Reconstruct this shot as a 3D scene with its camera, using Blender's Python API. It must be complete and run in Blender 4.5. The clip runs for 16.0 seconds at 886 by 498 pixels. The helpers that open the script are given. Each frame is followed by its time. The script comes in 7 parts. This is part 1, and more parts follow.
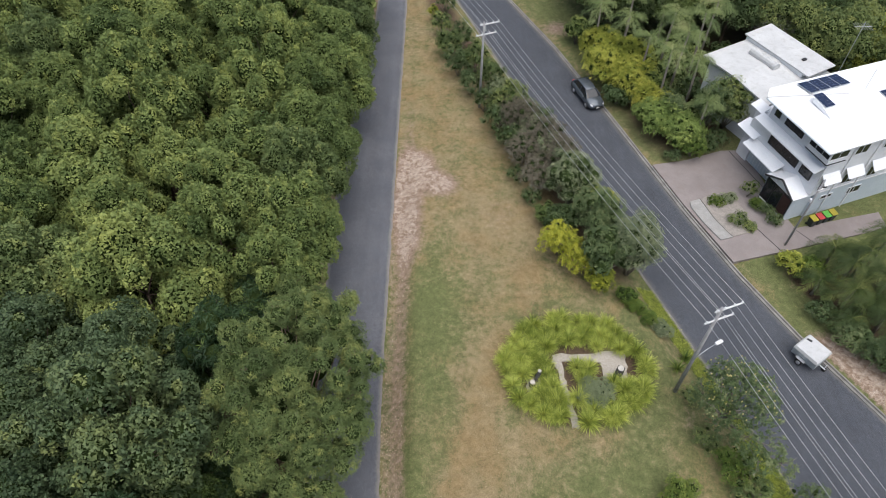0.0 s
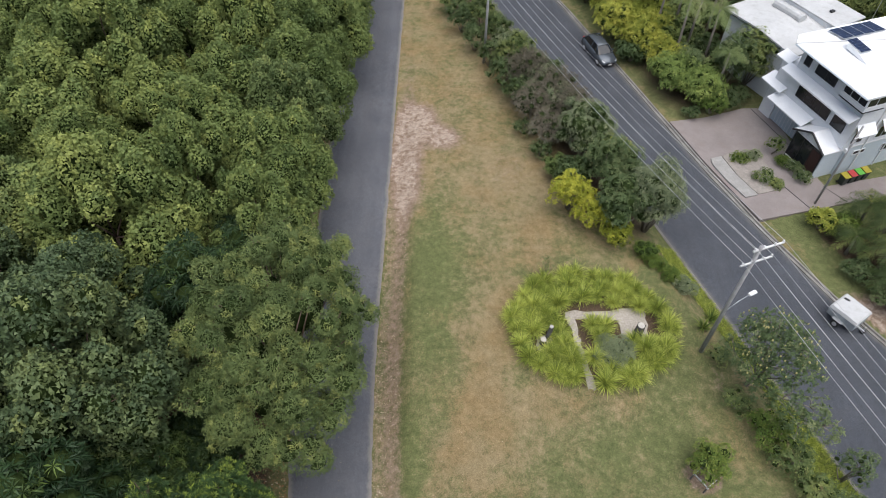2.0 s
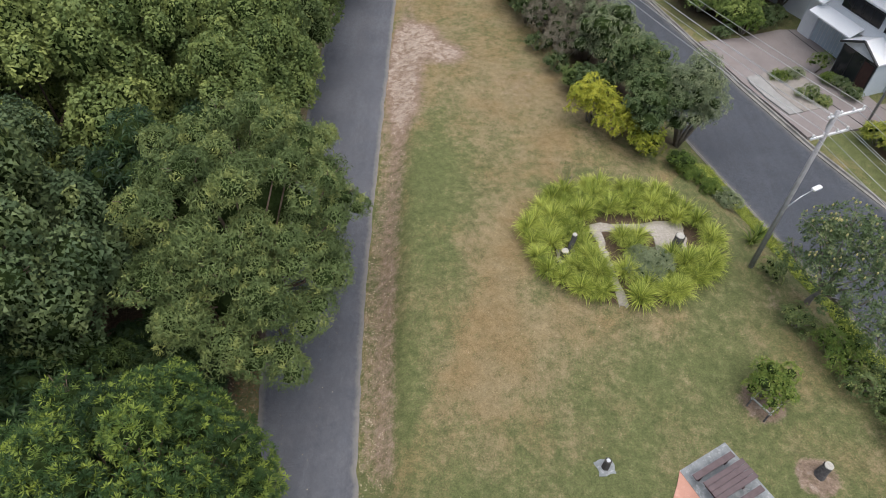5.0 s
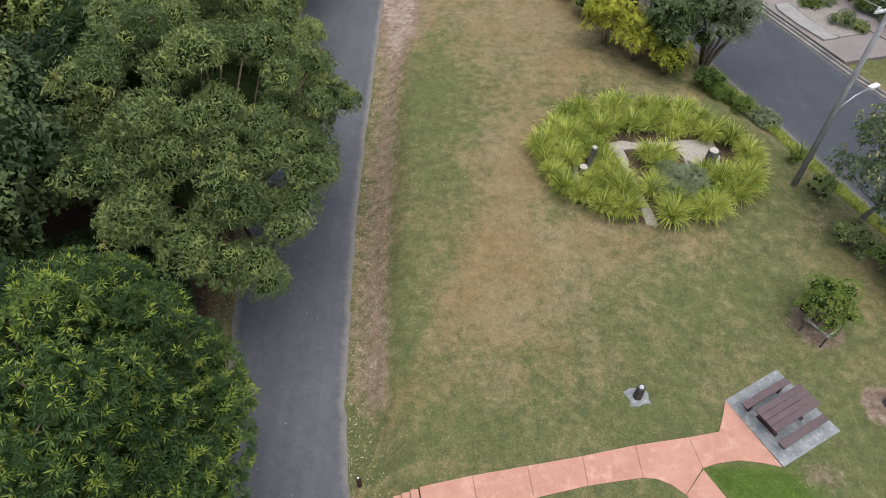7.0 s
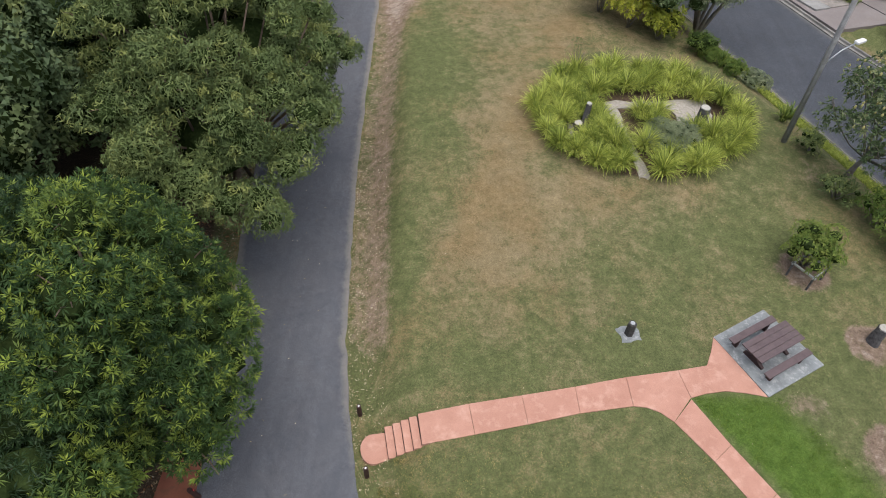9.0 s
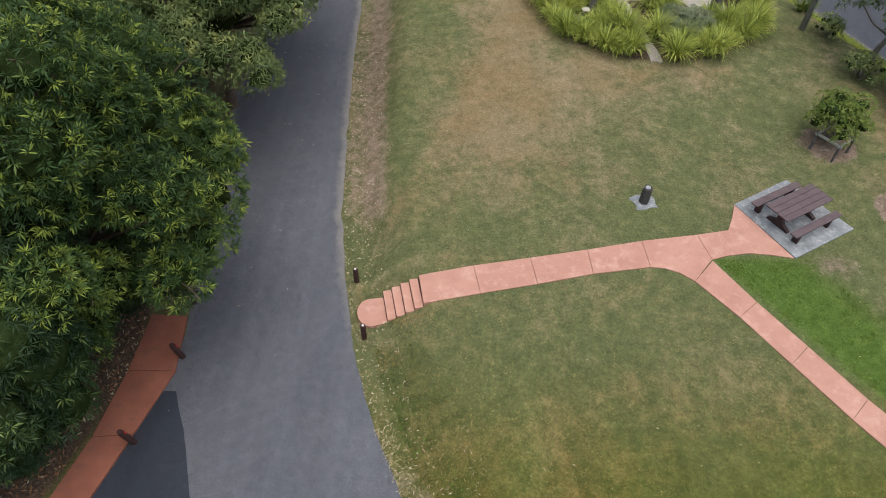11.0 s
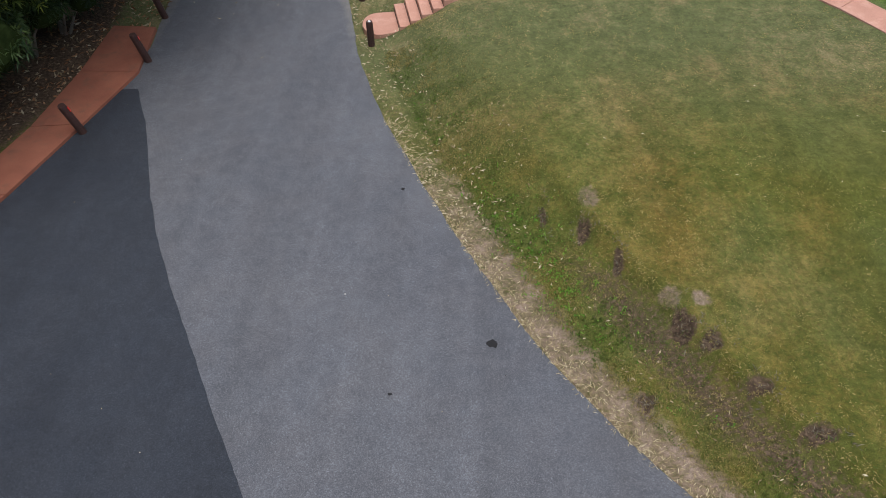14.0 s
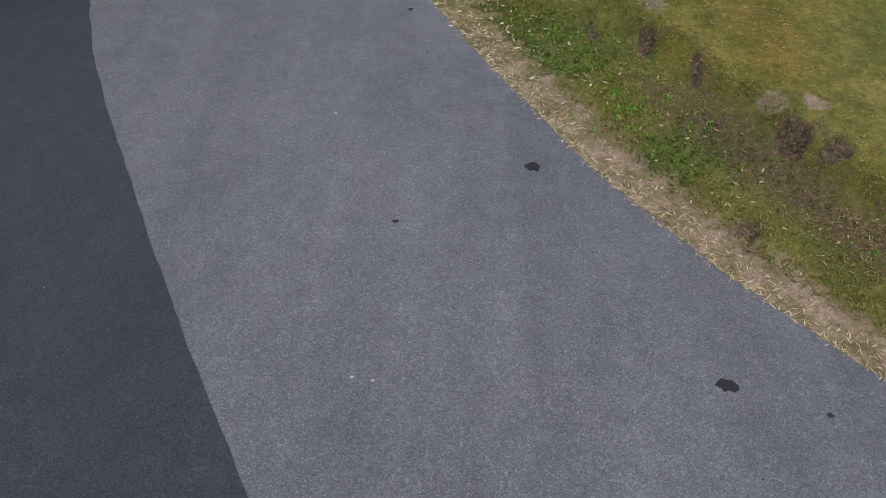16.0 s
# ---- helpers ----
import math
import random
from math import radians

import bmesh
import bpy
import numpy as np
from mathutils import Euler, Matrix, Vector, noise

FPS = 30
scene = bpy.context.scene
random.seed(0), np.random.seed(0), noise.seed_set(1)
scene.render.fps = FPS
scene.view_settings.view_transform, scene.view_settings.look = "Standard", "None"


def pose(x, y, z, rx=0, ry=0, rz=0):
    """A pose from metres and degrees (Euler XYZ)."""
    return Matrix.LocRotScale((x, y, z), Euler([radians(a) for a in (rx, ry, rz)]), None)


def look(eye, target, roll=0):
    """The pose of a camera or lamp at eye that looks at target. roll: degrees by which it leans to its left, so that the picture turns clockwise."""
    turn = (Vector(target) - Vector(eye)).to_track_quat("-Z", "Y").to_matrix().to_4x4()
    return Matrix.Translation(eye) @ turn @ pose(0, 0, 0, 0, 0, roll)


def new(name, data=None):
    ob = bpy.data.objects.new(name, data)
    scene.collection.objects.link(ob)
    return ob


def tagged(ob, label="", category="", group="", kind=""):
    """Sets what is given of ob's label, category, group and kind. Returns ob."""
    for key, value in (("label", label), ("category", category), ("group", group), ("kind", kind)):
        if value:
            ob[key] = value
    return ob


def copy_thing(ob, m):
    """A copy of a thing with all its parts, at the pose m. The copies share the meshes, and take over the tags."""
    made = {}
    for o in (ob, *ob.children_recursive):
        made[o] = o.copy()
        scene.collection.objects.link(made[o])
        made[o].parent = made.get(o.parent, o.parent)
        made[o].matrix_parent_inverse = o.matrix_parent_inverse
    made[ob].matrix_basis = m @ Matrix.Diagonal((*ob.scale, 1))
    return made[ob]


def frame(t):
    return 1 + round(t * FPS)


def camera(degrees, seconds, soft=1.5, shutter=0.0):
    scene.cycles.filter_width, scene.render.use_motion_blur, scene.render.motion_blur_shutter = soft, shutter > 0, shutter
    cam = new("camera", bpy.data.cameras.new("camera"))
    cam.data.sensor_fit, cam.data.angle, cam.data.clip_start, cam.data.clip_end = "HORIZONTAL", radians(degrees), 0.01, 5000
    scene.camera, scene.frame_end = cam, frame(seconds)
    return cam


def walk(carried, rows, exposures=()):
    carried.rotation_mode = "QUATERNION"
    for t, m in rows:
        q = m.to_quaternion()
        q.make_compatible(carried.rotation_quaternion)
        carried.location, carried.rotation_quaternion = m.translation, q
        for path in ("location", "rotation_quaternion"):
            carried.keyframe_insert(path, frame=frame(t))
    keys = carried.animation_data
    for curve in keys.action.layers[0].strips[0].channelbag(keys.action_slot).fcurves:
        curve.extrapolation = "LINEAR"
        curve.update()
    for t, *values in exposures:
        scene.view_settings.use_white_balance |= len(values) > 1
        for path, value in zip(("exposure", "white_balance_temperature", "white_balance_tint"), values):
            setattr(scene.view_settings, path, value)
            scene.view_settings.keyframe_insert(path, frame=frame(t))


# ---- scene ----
cam = camera(68.0, 16.0, 0.9)
PATH = [
    (0, (2.82, -7.659, 41.077), (2.814, -6.368, 39.55), 0.5),
    (0.5, (2.753, -7.729, 39.679), (2.747, -6.434, 38.155), 0.7),
    (1, (2.676, -7.747, 38.2), (2.673, -6.448, 36.68), 0.9),
    (1.5, (2.657, -7.801, 36.743), (2.655, -6.498, 35.226), 1.0),
    (2, (2.57, -7.861, 35.282), (2.572, -6.554, 33.767), 1.3),
    (2.5, (2.565, -7.97, 33.885), (2.566, -6.66, 32.374), 1.3),
    (3, (2.468, -8.045, 32.423), (2.472, -6.731, 30.915), 1.5),
    (3.5, (2.506, -8.124, 31.069), (2.508, -6.808, 29.563), 1.5),
    (4, (2.522, -8.214, 29.598), (2.524, -6.892, 28.097), 1.5),
    (6.5, (2.587, -8.592, 22.453), (2.586, -7.247, 20.972), 1.3),
    (7, (2.531, -8.656, 21.084), (2.533, -7.311, 19.604), 1.3),
    (7.5, (2.564, -8.929, 20.499), (2.568, -7.587, 19.017), 1.3),
    (8, (2.61, -9.288, 20.386), (2.61, -7.945, 18.904), 1.2),
    (8.5, (2.63, -9.604, 20.326), (2.63, -8.262, 18.843), 1.2),
    (9, (2.616, -10.678, 20.278), (2.621, -9.337, 18.794), 1.5),
    (9.2, (2.6, -11.1, 20.17), (2.608, -9.761, 18.684), 1.5),
    (11.5, (2.71, -13.283, 14.568), (2.707, -11.939, 13.087), 0.7),
    (12, (2.741, -13.377, 13.214), (2.733, -12.031, 11.735), 0.4),
    (12.5, (2.68, -13.33, 12.034), (2.671, -11.999, 10.541), 0.4),
    (13, (2.539, -14.032, 10.808), (2.531, -12.704, 9.312), 0.3),
    (13.5, (2.434, -15.402, 9.612), (2.418, -14.082, 8.109), 0.1),
    (14, (2.41, -16.067, 8.582), (2.381, -14.75, 7.077), -0.4),
    (14.5, (2.286, -16.243, 7.48), (2.259, -14.932, 5.97), -0.3),
    (15, (2.163, -16.235, 6.27), (2.142, -14.924, 4.76), 0.0),
    (15.5, (2.142, -16.163, 5.557), (2.117, -14.861, 4.04), -0.1),
    (16, (2.129, -16.113, 5.127), (2.1, -14.814, 3.607), -0.3),
]
walk(cam, [(t, look(eye, target, roll)) for t, eye, target, roll in PATH], [(0, .35), (7, .32), (9, .26), (11.5, .2), (12.5, .2), (13, .2), (13.5, .18), (14.5, .09), (15, .0), (16, .06)])

# ---- light ----
SUN_EL, SUN_ROT = radians(77), radians(150)
world = bpy.data.worlds.new("sky")
world.use_nodes = True
scene.world = world
wn = world.node_tree
sky = wn.nodes.new("ShaderNodeTexSky")
sky.sky_type, sky.sun_disc, sky.sun_elevation, sky.sun_rotation = "NISHITA", False, SUN_EL, SUN_ROT
sky.air_density, sky.dust_density, sky.ozone_density = 1.0, 4.0, 1.0
wn.nodes["Background"].inputs["Strength"].default_value = 0.098
wn.links.new(sky.outputs["Color"], wn.nodes["Background"].inputs["Color"])
sun_data = bpy.data.lights.new("sun", "SUN")
sun_data.energy, sun_data.angle, sun_data.color = 2.75, radians(85), (0.99, 0.98, 0.99)
sun = new("sun", sun_data)
sun.matrix_world = look((0, 0, 60), (-math.sin(SUN_ROT) * 38, -math.cos(SUN_ROT) * 38, 60 - 38 * math.tan(SUN_EL)))


# ---- materials ----
class Nodes:
    """A material's node tree with short calls."""

    def __init__(self, name, rough=0.8, metal=0.0, spec=0.5):
        self.m = bpy.data.materials.new(name)
        self.m.use_nodes = True
        self.t = self.m.node_tree
        self.b = self.t.nodes["Principled BSDF"]
        self.b.inputs["Roughness"].default_value = rough
        self.b.inputs["Metallic"].default_value = metal
        self.b.inputs["Specular IOR Level"].default_value = spec
        self.pos = self.n("ShaderNodeNewGeometry").outputs["Position"]

    def n(self, kind, **sets):
        node = self.t.nodes.new(kind)
        for key, value in sets.items():
            node.inputs[key].default_value = value
        return node

    def link(self, a, b):
        self.t.links.new(a, b)

    def noise(self, scale, detail=4.0, rough=0.6, coords=None):
        node = self.n("ShaderNodeTexNoise", Scale=scale, Detail=detail, Roughness=rough)
        self.link(coords or self.pos, node.inputs["Vector"])
        return node.outputs["Fac"]

    def ramp(self, fac, stops):
        node = self.t.nodes.new("ShaderNodeValToRGB")
        el = node.color_ramp.elements
        while len(el) < len(stops):
            el.new(0.5)
        for e, (p, c) in zip(el, stops):
            e.position = p
            e.color = (*c, 1) if isinstance(c, tuple) else (c, c, c, 1)
        self.link(fac, node.inputs["Fac"])
        return node.outputs["Color"]

    def cmix(self, fac, a, b, mode="MIX"):
        node = self.t.nodes.new("ShaderNodeMixRGB")
        node.blend_type = mode
        for value, sock in ((fac, node.inputs["Fac"]), (a, node.inputs["Color1"]), (b, node.inputs["Color2"])):
            if isinstance(value, (int, float)):
                sock.default_value = value if sock.type == "VALUE" else (value, value, value, 1)
            elif isinstance(value, tuple):
                sock.default_value = (*value, 1)
            else:
                self.link(value, sock)
        return node.outputs["Color"]

    def math(self, op, a, b=0.0, clamp=False):
        node = self.t.nodes.new("ShaderNodeMath")
        node.operation, node.use_clamp = op, clamp
        for value, sock in ((a, node.inputs[0]), (b, node.inputs[1])):
            if isinstance(value, (int, float)):
                sock.default_value = value
            else:
                self.link(value, sock)
        return node.outputs[0]

    def attr(self, name):
        node = self.t.nodes.new("ShaderNodeAttribute")
        node.attribute_name = name
        return node

    def done(self, colour, height=None, strength=0.3, distance=0.02, rough=None):
        self.link(colour, self.b.inputs["Base Color"])
        if height is not None:
            bump = self.n("ShaderNodeBump", Strength=strength, Distance=distance)
            self.link(height, bump.inputs["Height"])
            self.link(bump.outputs["Normal"], self.b.inputs["Normal"])
        if rough is not None:
            self.link(rough, self.b.inputs["Roughness"])
        return self.m


def plain(name, a, b, scale=3.0, rough=0.7, metal=0.0, bump=0.2, fine=60.0, local=True, grime=None):
    """A surface with two tones at one scale, grain at another and a fine relief."""
    k = Nodes(name, rough, metal)
    co = k.n("ShaderNodeTexCoord").outputs["Object"] if local else k.pos
    big, small = k.noise(scale, 5, 0.65, co), k.noise(fine, 3, 0.6, co)
    col = k.cmix(k.ramp(big, [(0.3, 0.0), (0.7, 1.0)]), a, b)
    col = k.cmix(0.35, col, k.cmix(1.0, col, k.ramp(small, [(0.25, 0.45), (0.75, 1.4)]), "MULTIPLY"))
    if grime:
        col = k.cmix(k.ramp(k.noise(scale * 2.7, 6, 0.7, co), [(0.52, 0.0), (0.72, 0.8)]), col, grime)
    return k.done(col, small, bump, 0.01)


def leaf_material(name, dark, mid, fresh, gloss=0.45, through_leaf=0.25, apart=0.34, each=0.24):
    """Leaves: tone by clump and by leaf, a little light through the blade."""
    k = Nodes(name, gloss + 0.1, 0.0, 0.22)
    tint = k.attr("tint").outputs["Fac"]
    isl = k.n("ShaderNodeNewGeometry").outputs["Random Per Island"]
    obj = k.n("ShaderNodeObjectInfo").outputs["Random"]
    f = k.math("ADD", tint, k.math("MULTIPLY", k.math("SUBTRACT", isl, 0.5), each))
    f = k.math("ADD", f, k.math("MULTIPLY", k.math("SUBTRACT", obj, 0.5), apart), True)
    col = k.ramp(f, [(0.0, dark), (0.5, mid), (1.0, fresh)])
    k.link(col, k.b.inputs["Base Color"])
    tr = k.n("ShaderNodeBsdfTranslucent")
    k.link(k.cmix(0.5, col, fresh), tr.inputs["Color"])
    ms = k.n("ShaderNodeMixShader", Fac=through_leaf)
    out = k.t.nodes["Material Output"]
    k.link(k.b.outputs[0], ms.inputs[1])
    k.link(tr.outputs[0], ms.inputs[2])
    k.link(ms.outputs[0], out.inputs["Surface"])
    return k.m


def ground_material():
    k = Nodes("grass_and_soil", 0.95, 0.0, 0.15)
    cov = k.n("ShaderNodeSeparateColor")
    k.link(k.attr("cover").outputs["Color"], cov.inputs[0])
    dry, dirt, litter = cov.outputs[0], cov.outputs[1], cov.outputs[2]
    n1, n2, n3, n4 = k.noise(0.45, 5, 0.65), k.noise(2.6, 5, 0.7), k.noise(16, 4, 0.7), k.noise(95, 3, 0.6)
    n0 = k.noise(1.15, 6, 0.7)
    green = k.ramp(n2, [(0.3, (0.086, 0.102, 0.039)), (0.55, (0.119, 0.134, 0.054)), (0.75, (0.160, 0.170, 0.076))])
    straw = k.ramp(n2, [(0.3, (0.19, 0.150, 0.080)), (0.6, (0.24, 0.194, 0.110)), (0.8, (0.29, 0.238, 0.143))])
    rust = k.ramp(k.noise(0.33, 4, 0.6), [(0.42, 0.0), (0.62, 0.75)])
    straw = k.cmix(rust, straw, k.cmix(1.0, straw, (0.96, 0.86, 0.76), "MULTIPLY"))
    d = k.math("ADD", dry, k.math("MULTIPLY", k.math("SUBTRACT", n1, 0.5), 1.5))
    d = k.math("ADD", d, k.math("MULTIPLY", k.math("SUBTRACT", n3, 0.5), 1.6))
    d = k.math("ADD", d, k.math("MULTIPLY", k.math("SUBTRACT", n2, 0.5), 1.1))
    d = k.math("ADD", d, k.math("MULTIPLY", k.math("SUBTRACT", n0, 0.5), 1.2))
    band = k.n("ShaderNodeMapping")
    band.inputs["Rotation"].default_value = (0, 0, radians(-38))
    band.inputs["Scale"].default_value = (0.85, 0.12, 1)
    k.link(k.pos, band.inputs["Vector"])
    d = k.math("ADD", d, k.math("MULTIPLY", k.math("SUBTRACT", k.noise(1.3, 3, 0.5, band.outputs[0]), 0.5), 0.45))
    col = k.cmix(k.ramp(d, [(0.15, 0.0), (0.85, 1.0)]), green, straw)
    col = k.cmix(0.12, col, k.cmix(1.0, col, k.ramp(k.noise(1.0, 3, 0.5, band.outputs[0]), [(0.3, 0.72), (0.7, 1.28)]), "MULTIPLY"))
    col = k.cmix(0.3, col, k.cmix(1.0, col, k.ramp(n0, [(0.3, 0.7), (0.7, 1.3)]), "MULTIPLY"))
    olive = k.cmix(1.0, col, (0.86, 0.885, 0.46), "MULTIPLY")
    tan = k.ramp(k.noise(0.62, 5, 0.7, band.outputs[0]), [(0.42, 0.0), (0.68, 0.75)])
    olive = k.cmix(tan, olive, k.cmix(1.0, olive, (0.95, 0.75, 0.66), "MULTIPLY"))
    col = k.cmix(k.math("MULTIPLY", k.attr("cover").outputs["Alpha"], k.ramp(n1, [(0.3, 0.7), (0.55, 1.0)])), col, olive)
    lush = k.ramp(n2, [(0.3, (0.060, 0.115, 0.016)), (0.7, (0.105, 0.180, 0.030))])
    col = k.cmix(k.attr("lush").outputs["Fac"], col, lush)
    soil = k.ramp(n2, [(0.3, (0.17, 0.118, 0.085)), (0.55, (0.25, 0.185, 0.140)), (0.75, (0.36, 0.285, 0.225))])
    chalk = k.ramp(n2, [(0.3, (0.25, 0.192, 0.148)), (0.5, (0.33, 0.262, 0.208)), (0.7, (0.44, 0.37, 0.31))])
    e = k.math("ADD", dirt, k.math("MULTIPLY", k.math("SUBTRACT", n3, 0.5), 0.9))
    e = k.math("ADD", e, k.math("MULTIPLY", k.math("SUBTRACT", n2, 0.5), 0.9))
    soil = k.cmix(k.ramp(k.math("ADD", e, k.math("MULTIPLY", k.math("SUBTRACT", n0, 0.5), 1.2)), [(0.85, 0.0), (1.15, 1.0)]), soil, chalk)
    col = k.cmix(k.ramp(e, [(0.3, 0.0), (0.75, 1.0)]), col, soil)
    mulch = k.ramp(n3, [(0.3, (0.036, 0.025, 0.017)), (0.5, (0.085, 0.058, 0.039)), (0.7, (0.175, 0.126, 0.085))])
    g = k.math("ADD", litter, k.math("MULTIPLY", k.math("SUBTRACT", n3, 0.5), 1.1))
    col = k.cmix(k.ramp(g, [(0.38, 0.0), (0.68, 1.0)]), col, mulch)
    col = k.cmix(0.6, col, k.cmix(1.0, col, k.ramp(n4, [(0.3, 0.2), (0.7, 1.8)]), "MULTIPLY"))
    col = k.cmix(0.5, col, k.cmix(1.0, col, k.ramp(k.noise(11, 2, 0.8), [(0.3, 0.55), (0.7, 1.45)]), "MULTIPLY"))
    return k.done(col, k.math("ADD", n4, n3), 0.7, 0.03)


def asphalt(name, a, b, dust):
    k = Nodes(name, 0.85, 0.0, 0.3)
    n1, n2, n3 = k.noise(0.35, 5, 0.6), k.noise(4.0, 5, 0.7), k.noise(130, 2, 0.6)
    st = k.n("ShaderNodeMapping")
    st.inputs["Scale"].default_value = (1.6, 0.05, 1)
    k.link(k.pos, st.inputs["Vector"])
    streak = k.noise(1.0, 4, 0.6, st.outputs[0])
    col = k.cmix(k.ramp(n1, [(0.3, 0.0), (0.7, 1.0)]), a, b)
    col = k.cmix(0.45, col, k.cmix(1.0, col, k.ramp(streak, [(0.3, 0.8), (0.7, 1.2)]), "MULTIPLY"))
    col = k.cmix(0.3, col, k.cmix(1.0, col, k.ramp(n2, [(0.3, 0.6), (0.7, 1.4)]), "MULTIPLY"))
    col = k.cmix(k.math("MULTIPLY", k.ramp(k.noise(1.1, 4, 0.65), [(0.35, 0.0), (0.65, 1.0)]), 0.3), col, k.cmix(1.0, col, (1.1, 1.0, 0.92), "MULTIPLY"))
    for scale, share, stops in ((115.0, 0.45, [(0.25, 0.5), (0.5, 0.95), (0.8, 1.5), (1.0, 2.0)]), (64.0, 0.22, [(0.2, 0.6), (0.5, 1.0), (0.86, 1.15), (0.95, 2.4)])):
        vor = k.n("ShaderNodeTexVoronoi", Scale=scale)
        k.link(k.pos, vor.inputs["Vector"])
        grey = k.n("ShaderNodeSeparateColor")
        k.link(vor.outputs["Color"], grey.inputs[0])
        col = k.cmix(share, col, k.cmix(1.0, col, k.ramp(grey.outputs[0], stops), "MULTIPLY"))
    e = k.math("ADD", k.attr("dust").outputs["Fac"], k.math("MULTIPLY", k.math("SUBTRACT", n2, 0.5), 0.8))
    col = k.cmix(k.math("MULTIPLY", k.ramp(e, [(0.3, 0.0), (0.9, 1.0)]), 0.75), col, dust)
    return k.done(col, n3, 0.5, 0.006)


M_ground = ground_material()
M_road = asphalt("weathered_asphalt", (0.085, 0.091, 0.105), (0.108, 0.114, 0.128), (0.23, 0.21, 0.185))
M_road_new = asphalt("dark_asphalt", (0.024, 0.029, 0.039), (0.033, 0.039, 0.050), (0.06, 0.06, 0.062))
M_street = asphalt("street_asphalt", (0.050, 0.056, 0.067), (0.066, 0.073, 0.086), (0.14, 0.135, 0.125))
M_concrete = plain("concrete", (0.23, 0.225, 0.215), (0.34, 0.335, 0.32), 1.2, 0.85, 0, 0.35, 45, False, (0.24, 0.235, 0.21))
M_kerb = plain("weathered_kerb_concrete", (0.15, 0.145, 0.135), (0.27, 0.26, 0.24), 0.8, 0.9, 0, 0.4, 40, False, (0.12, 0.11, 0.095))
M_slab = plain("grey_slab_concrete", (0.15, 0.165, 0.17), (0.28, 0.30, 0.305), 2.2, 0.8, 0, 0.3, 60, False, (0.50, 0.51, 0.50))
M_red = plain("terracotta_concrete", (0.41, 0.205, 0.148), (0.51, 0.275, 0.205), 0.9, 0.85, 0, 0.3, 70, False, (0.58, 0.36, 0.28))
M_red_dark = plain("rust_red_concrete", (0.22, 0.074, 0.044), (0.30, 0.110, 0.065), 1.3, 0.85, 0, 0.3, 70, False, (0.17, 0.08, 0.05))
M_joint = plain("dark_joint", (0.05, 0.03, 0.025), (0.09, 0.05, 0.04), 5, 0.9)
M_drive = plain("mauve_driveway_concrete", (0.195, 0.168, 0.160), (0.25, 0.222, 0.212), 0.5, 0.85, 0, 0.2, 50, False, (0.2, 0.165, 0.15))
M_sand = plain("pale_gravel", (0.25, 0.225, 0.185), (0.46, 0.425, 0.375), 9, 0.95, 0, 0.9, 40, False, (0.24, 0.21, 0.165))
M_gravel = plain("grey_gravel", (0.215, 0.195, 0.175), (0.33, 0.30, 0.27), 3, 0.95, 0, 0.7, 45, False, (0.20, 0.18, 0.155))
M_bark = plain("brown_bark", (0.075, 0.05, 0.035), (0.17, 0.125, 0.09), 4, 0.9, 0, 0.8, 25)
M_bark_grey = plain("grey_bark", (0.16, 0.14, 0.12), (0.29, 0.26, 0.22), 4, 0.9, 0, 0.8, 25)
M_pole = plain("weathered_grey_timber", (0.24, 0.24, 0.24), (0.38, 0.38, 0.385), 3, 0.85, 0, 0.6, 30)
M_timber_dark = plain("dark_stained_bollard", (0.030, 0.012, 0.010), (0.060, 0.026, 0.02), 6, 0.7, 0, 0.5, 50)
M_timber_grey = plain("silvered_timber", (0.045, 0.042, 0.043), (0.14, 0.135, 0.135), 7, 0.9, 0, 0.8, 40)
M_post = plain("dark_weathered_post", (0.030, 0.028, 0.027), (0.085, 0.080, 0.076), 7, 0.9, 0, 0.8, 40)
M_cut = plain("pale_cut_timber", (0.33, 0.31, 0.27), (0.5, 0.48, 0.43), 8, 0.8)
M_plastic = plain("brown_recycled_plank", (0.080, 0.054, 0.056), (0.125, 0.088, 0.09), 4, 0.6, 0, 0.25, 90)
M_plastic_dark = plain("dark_brown_frame", (0.035, 0.015, 0.014), (0.06, 0.03, 0.028), 4, 0.6, 0, 0.25, 90)
M_white = plain("white_render", (0.68, 0.70, 0.72), (0.76, 0.775, 0.79), 0.8, 0.7, 0, 0.1, 30, False)
M_bluegrey = plain("pale_blue_wall", (0.46, 0.53, 0.57), (0.54, 0.60, 0.635), 0.8, 0.7, 0, 0.1, 30, False)
M_roof = plain("white_metal_roof", (0.80, 0.82, 0.84), (0.88, 0.89, 0.9), 0.7, 0.45, 0.0, 0.05, 30, False)
M_roof_grey = plain("aged_white_roof", (0.44, 0.45, 0.45), (0.54, 0.55, 0.55), 0.6, 0.6, 0.0, 0.1, 25, False, (0.34, 0.34, 0.33))
M_black = plain("black_trim", (0.012, 0.012, 0.014), (0.025, 0.025, 0.028), 5, 0.5)
M_brick = plain("red_brown_wall", (0.16, 0.05, 0.035), (0.24, 0.085, 0.06), 3, 0.85, 0, 0.3, 40, False)
M_glass = plain("dark_window_glass", (0.012, 0.014, 0.016), (0.022, 0.025, 0.028), 1.0, 0.06, 0, 0.0, 10)
M_solar = plain("solar_cells", (0.012, 0.02, 0.05), (0.02, 0.032, 0.075), 6, 0.12, 0, 0.0, 10)
M_metal = plain("galvanised_steel", (0.42, 0.44, 0.46), (0.56, 0.58, 0.60), 6, 0.45, 0.7, 0.1, 60)
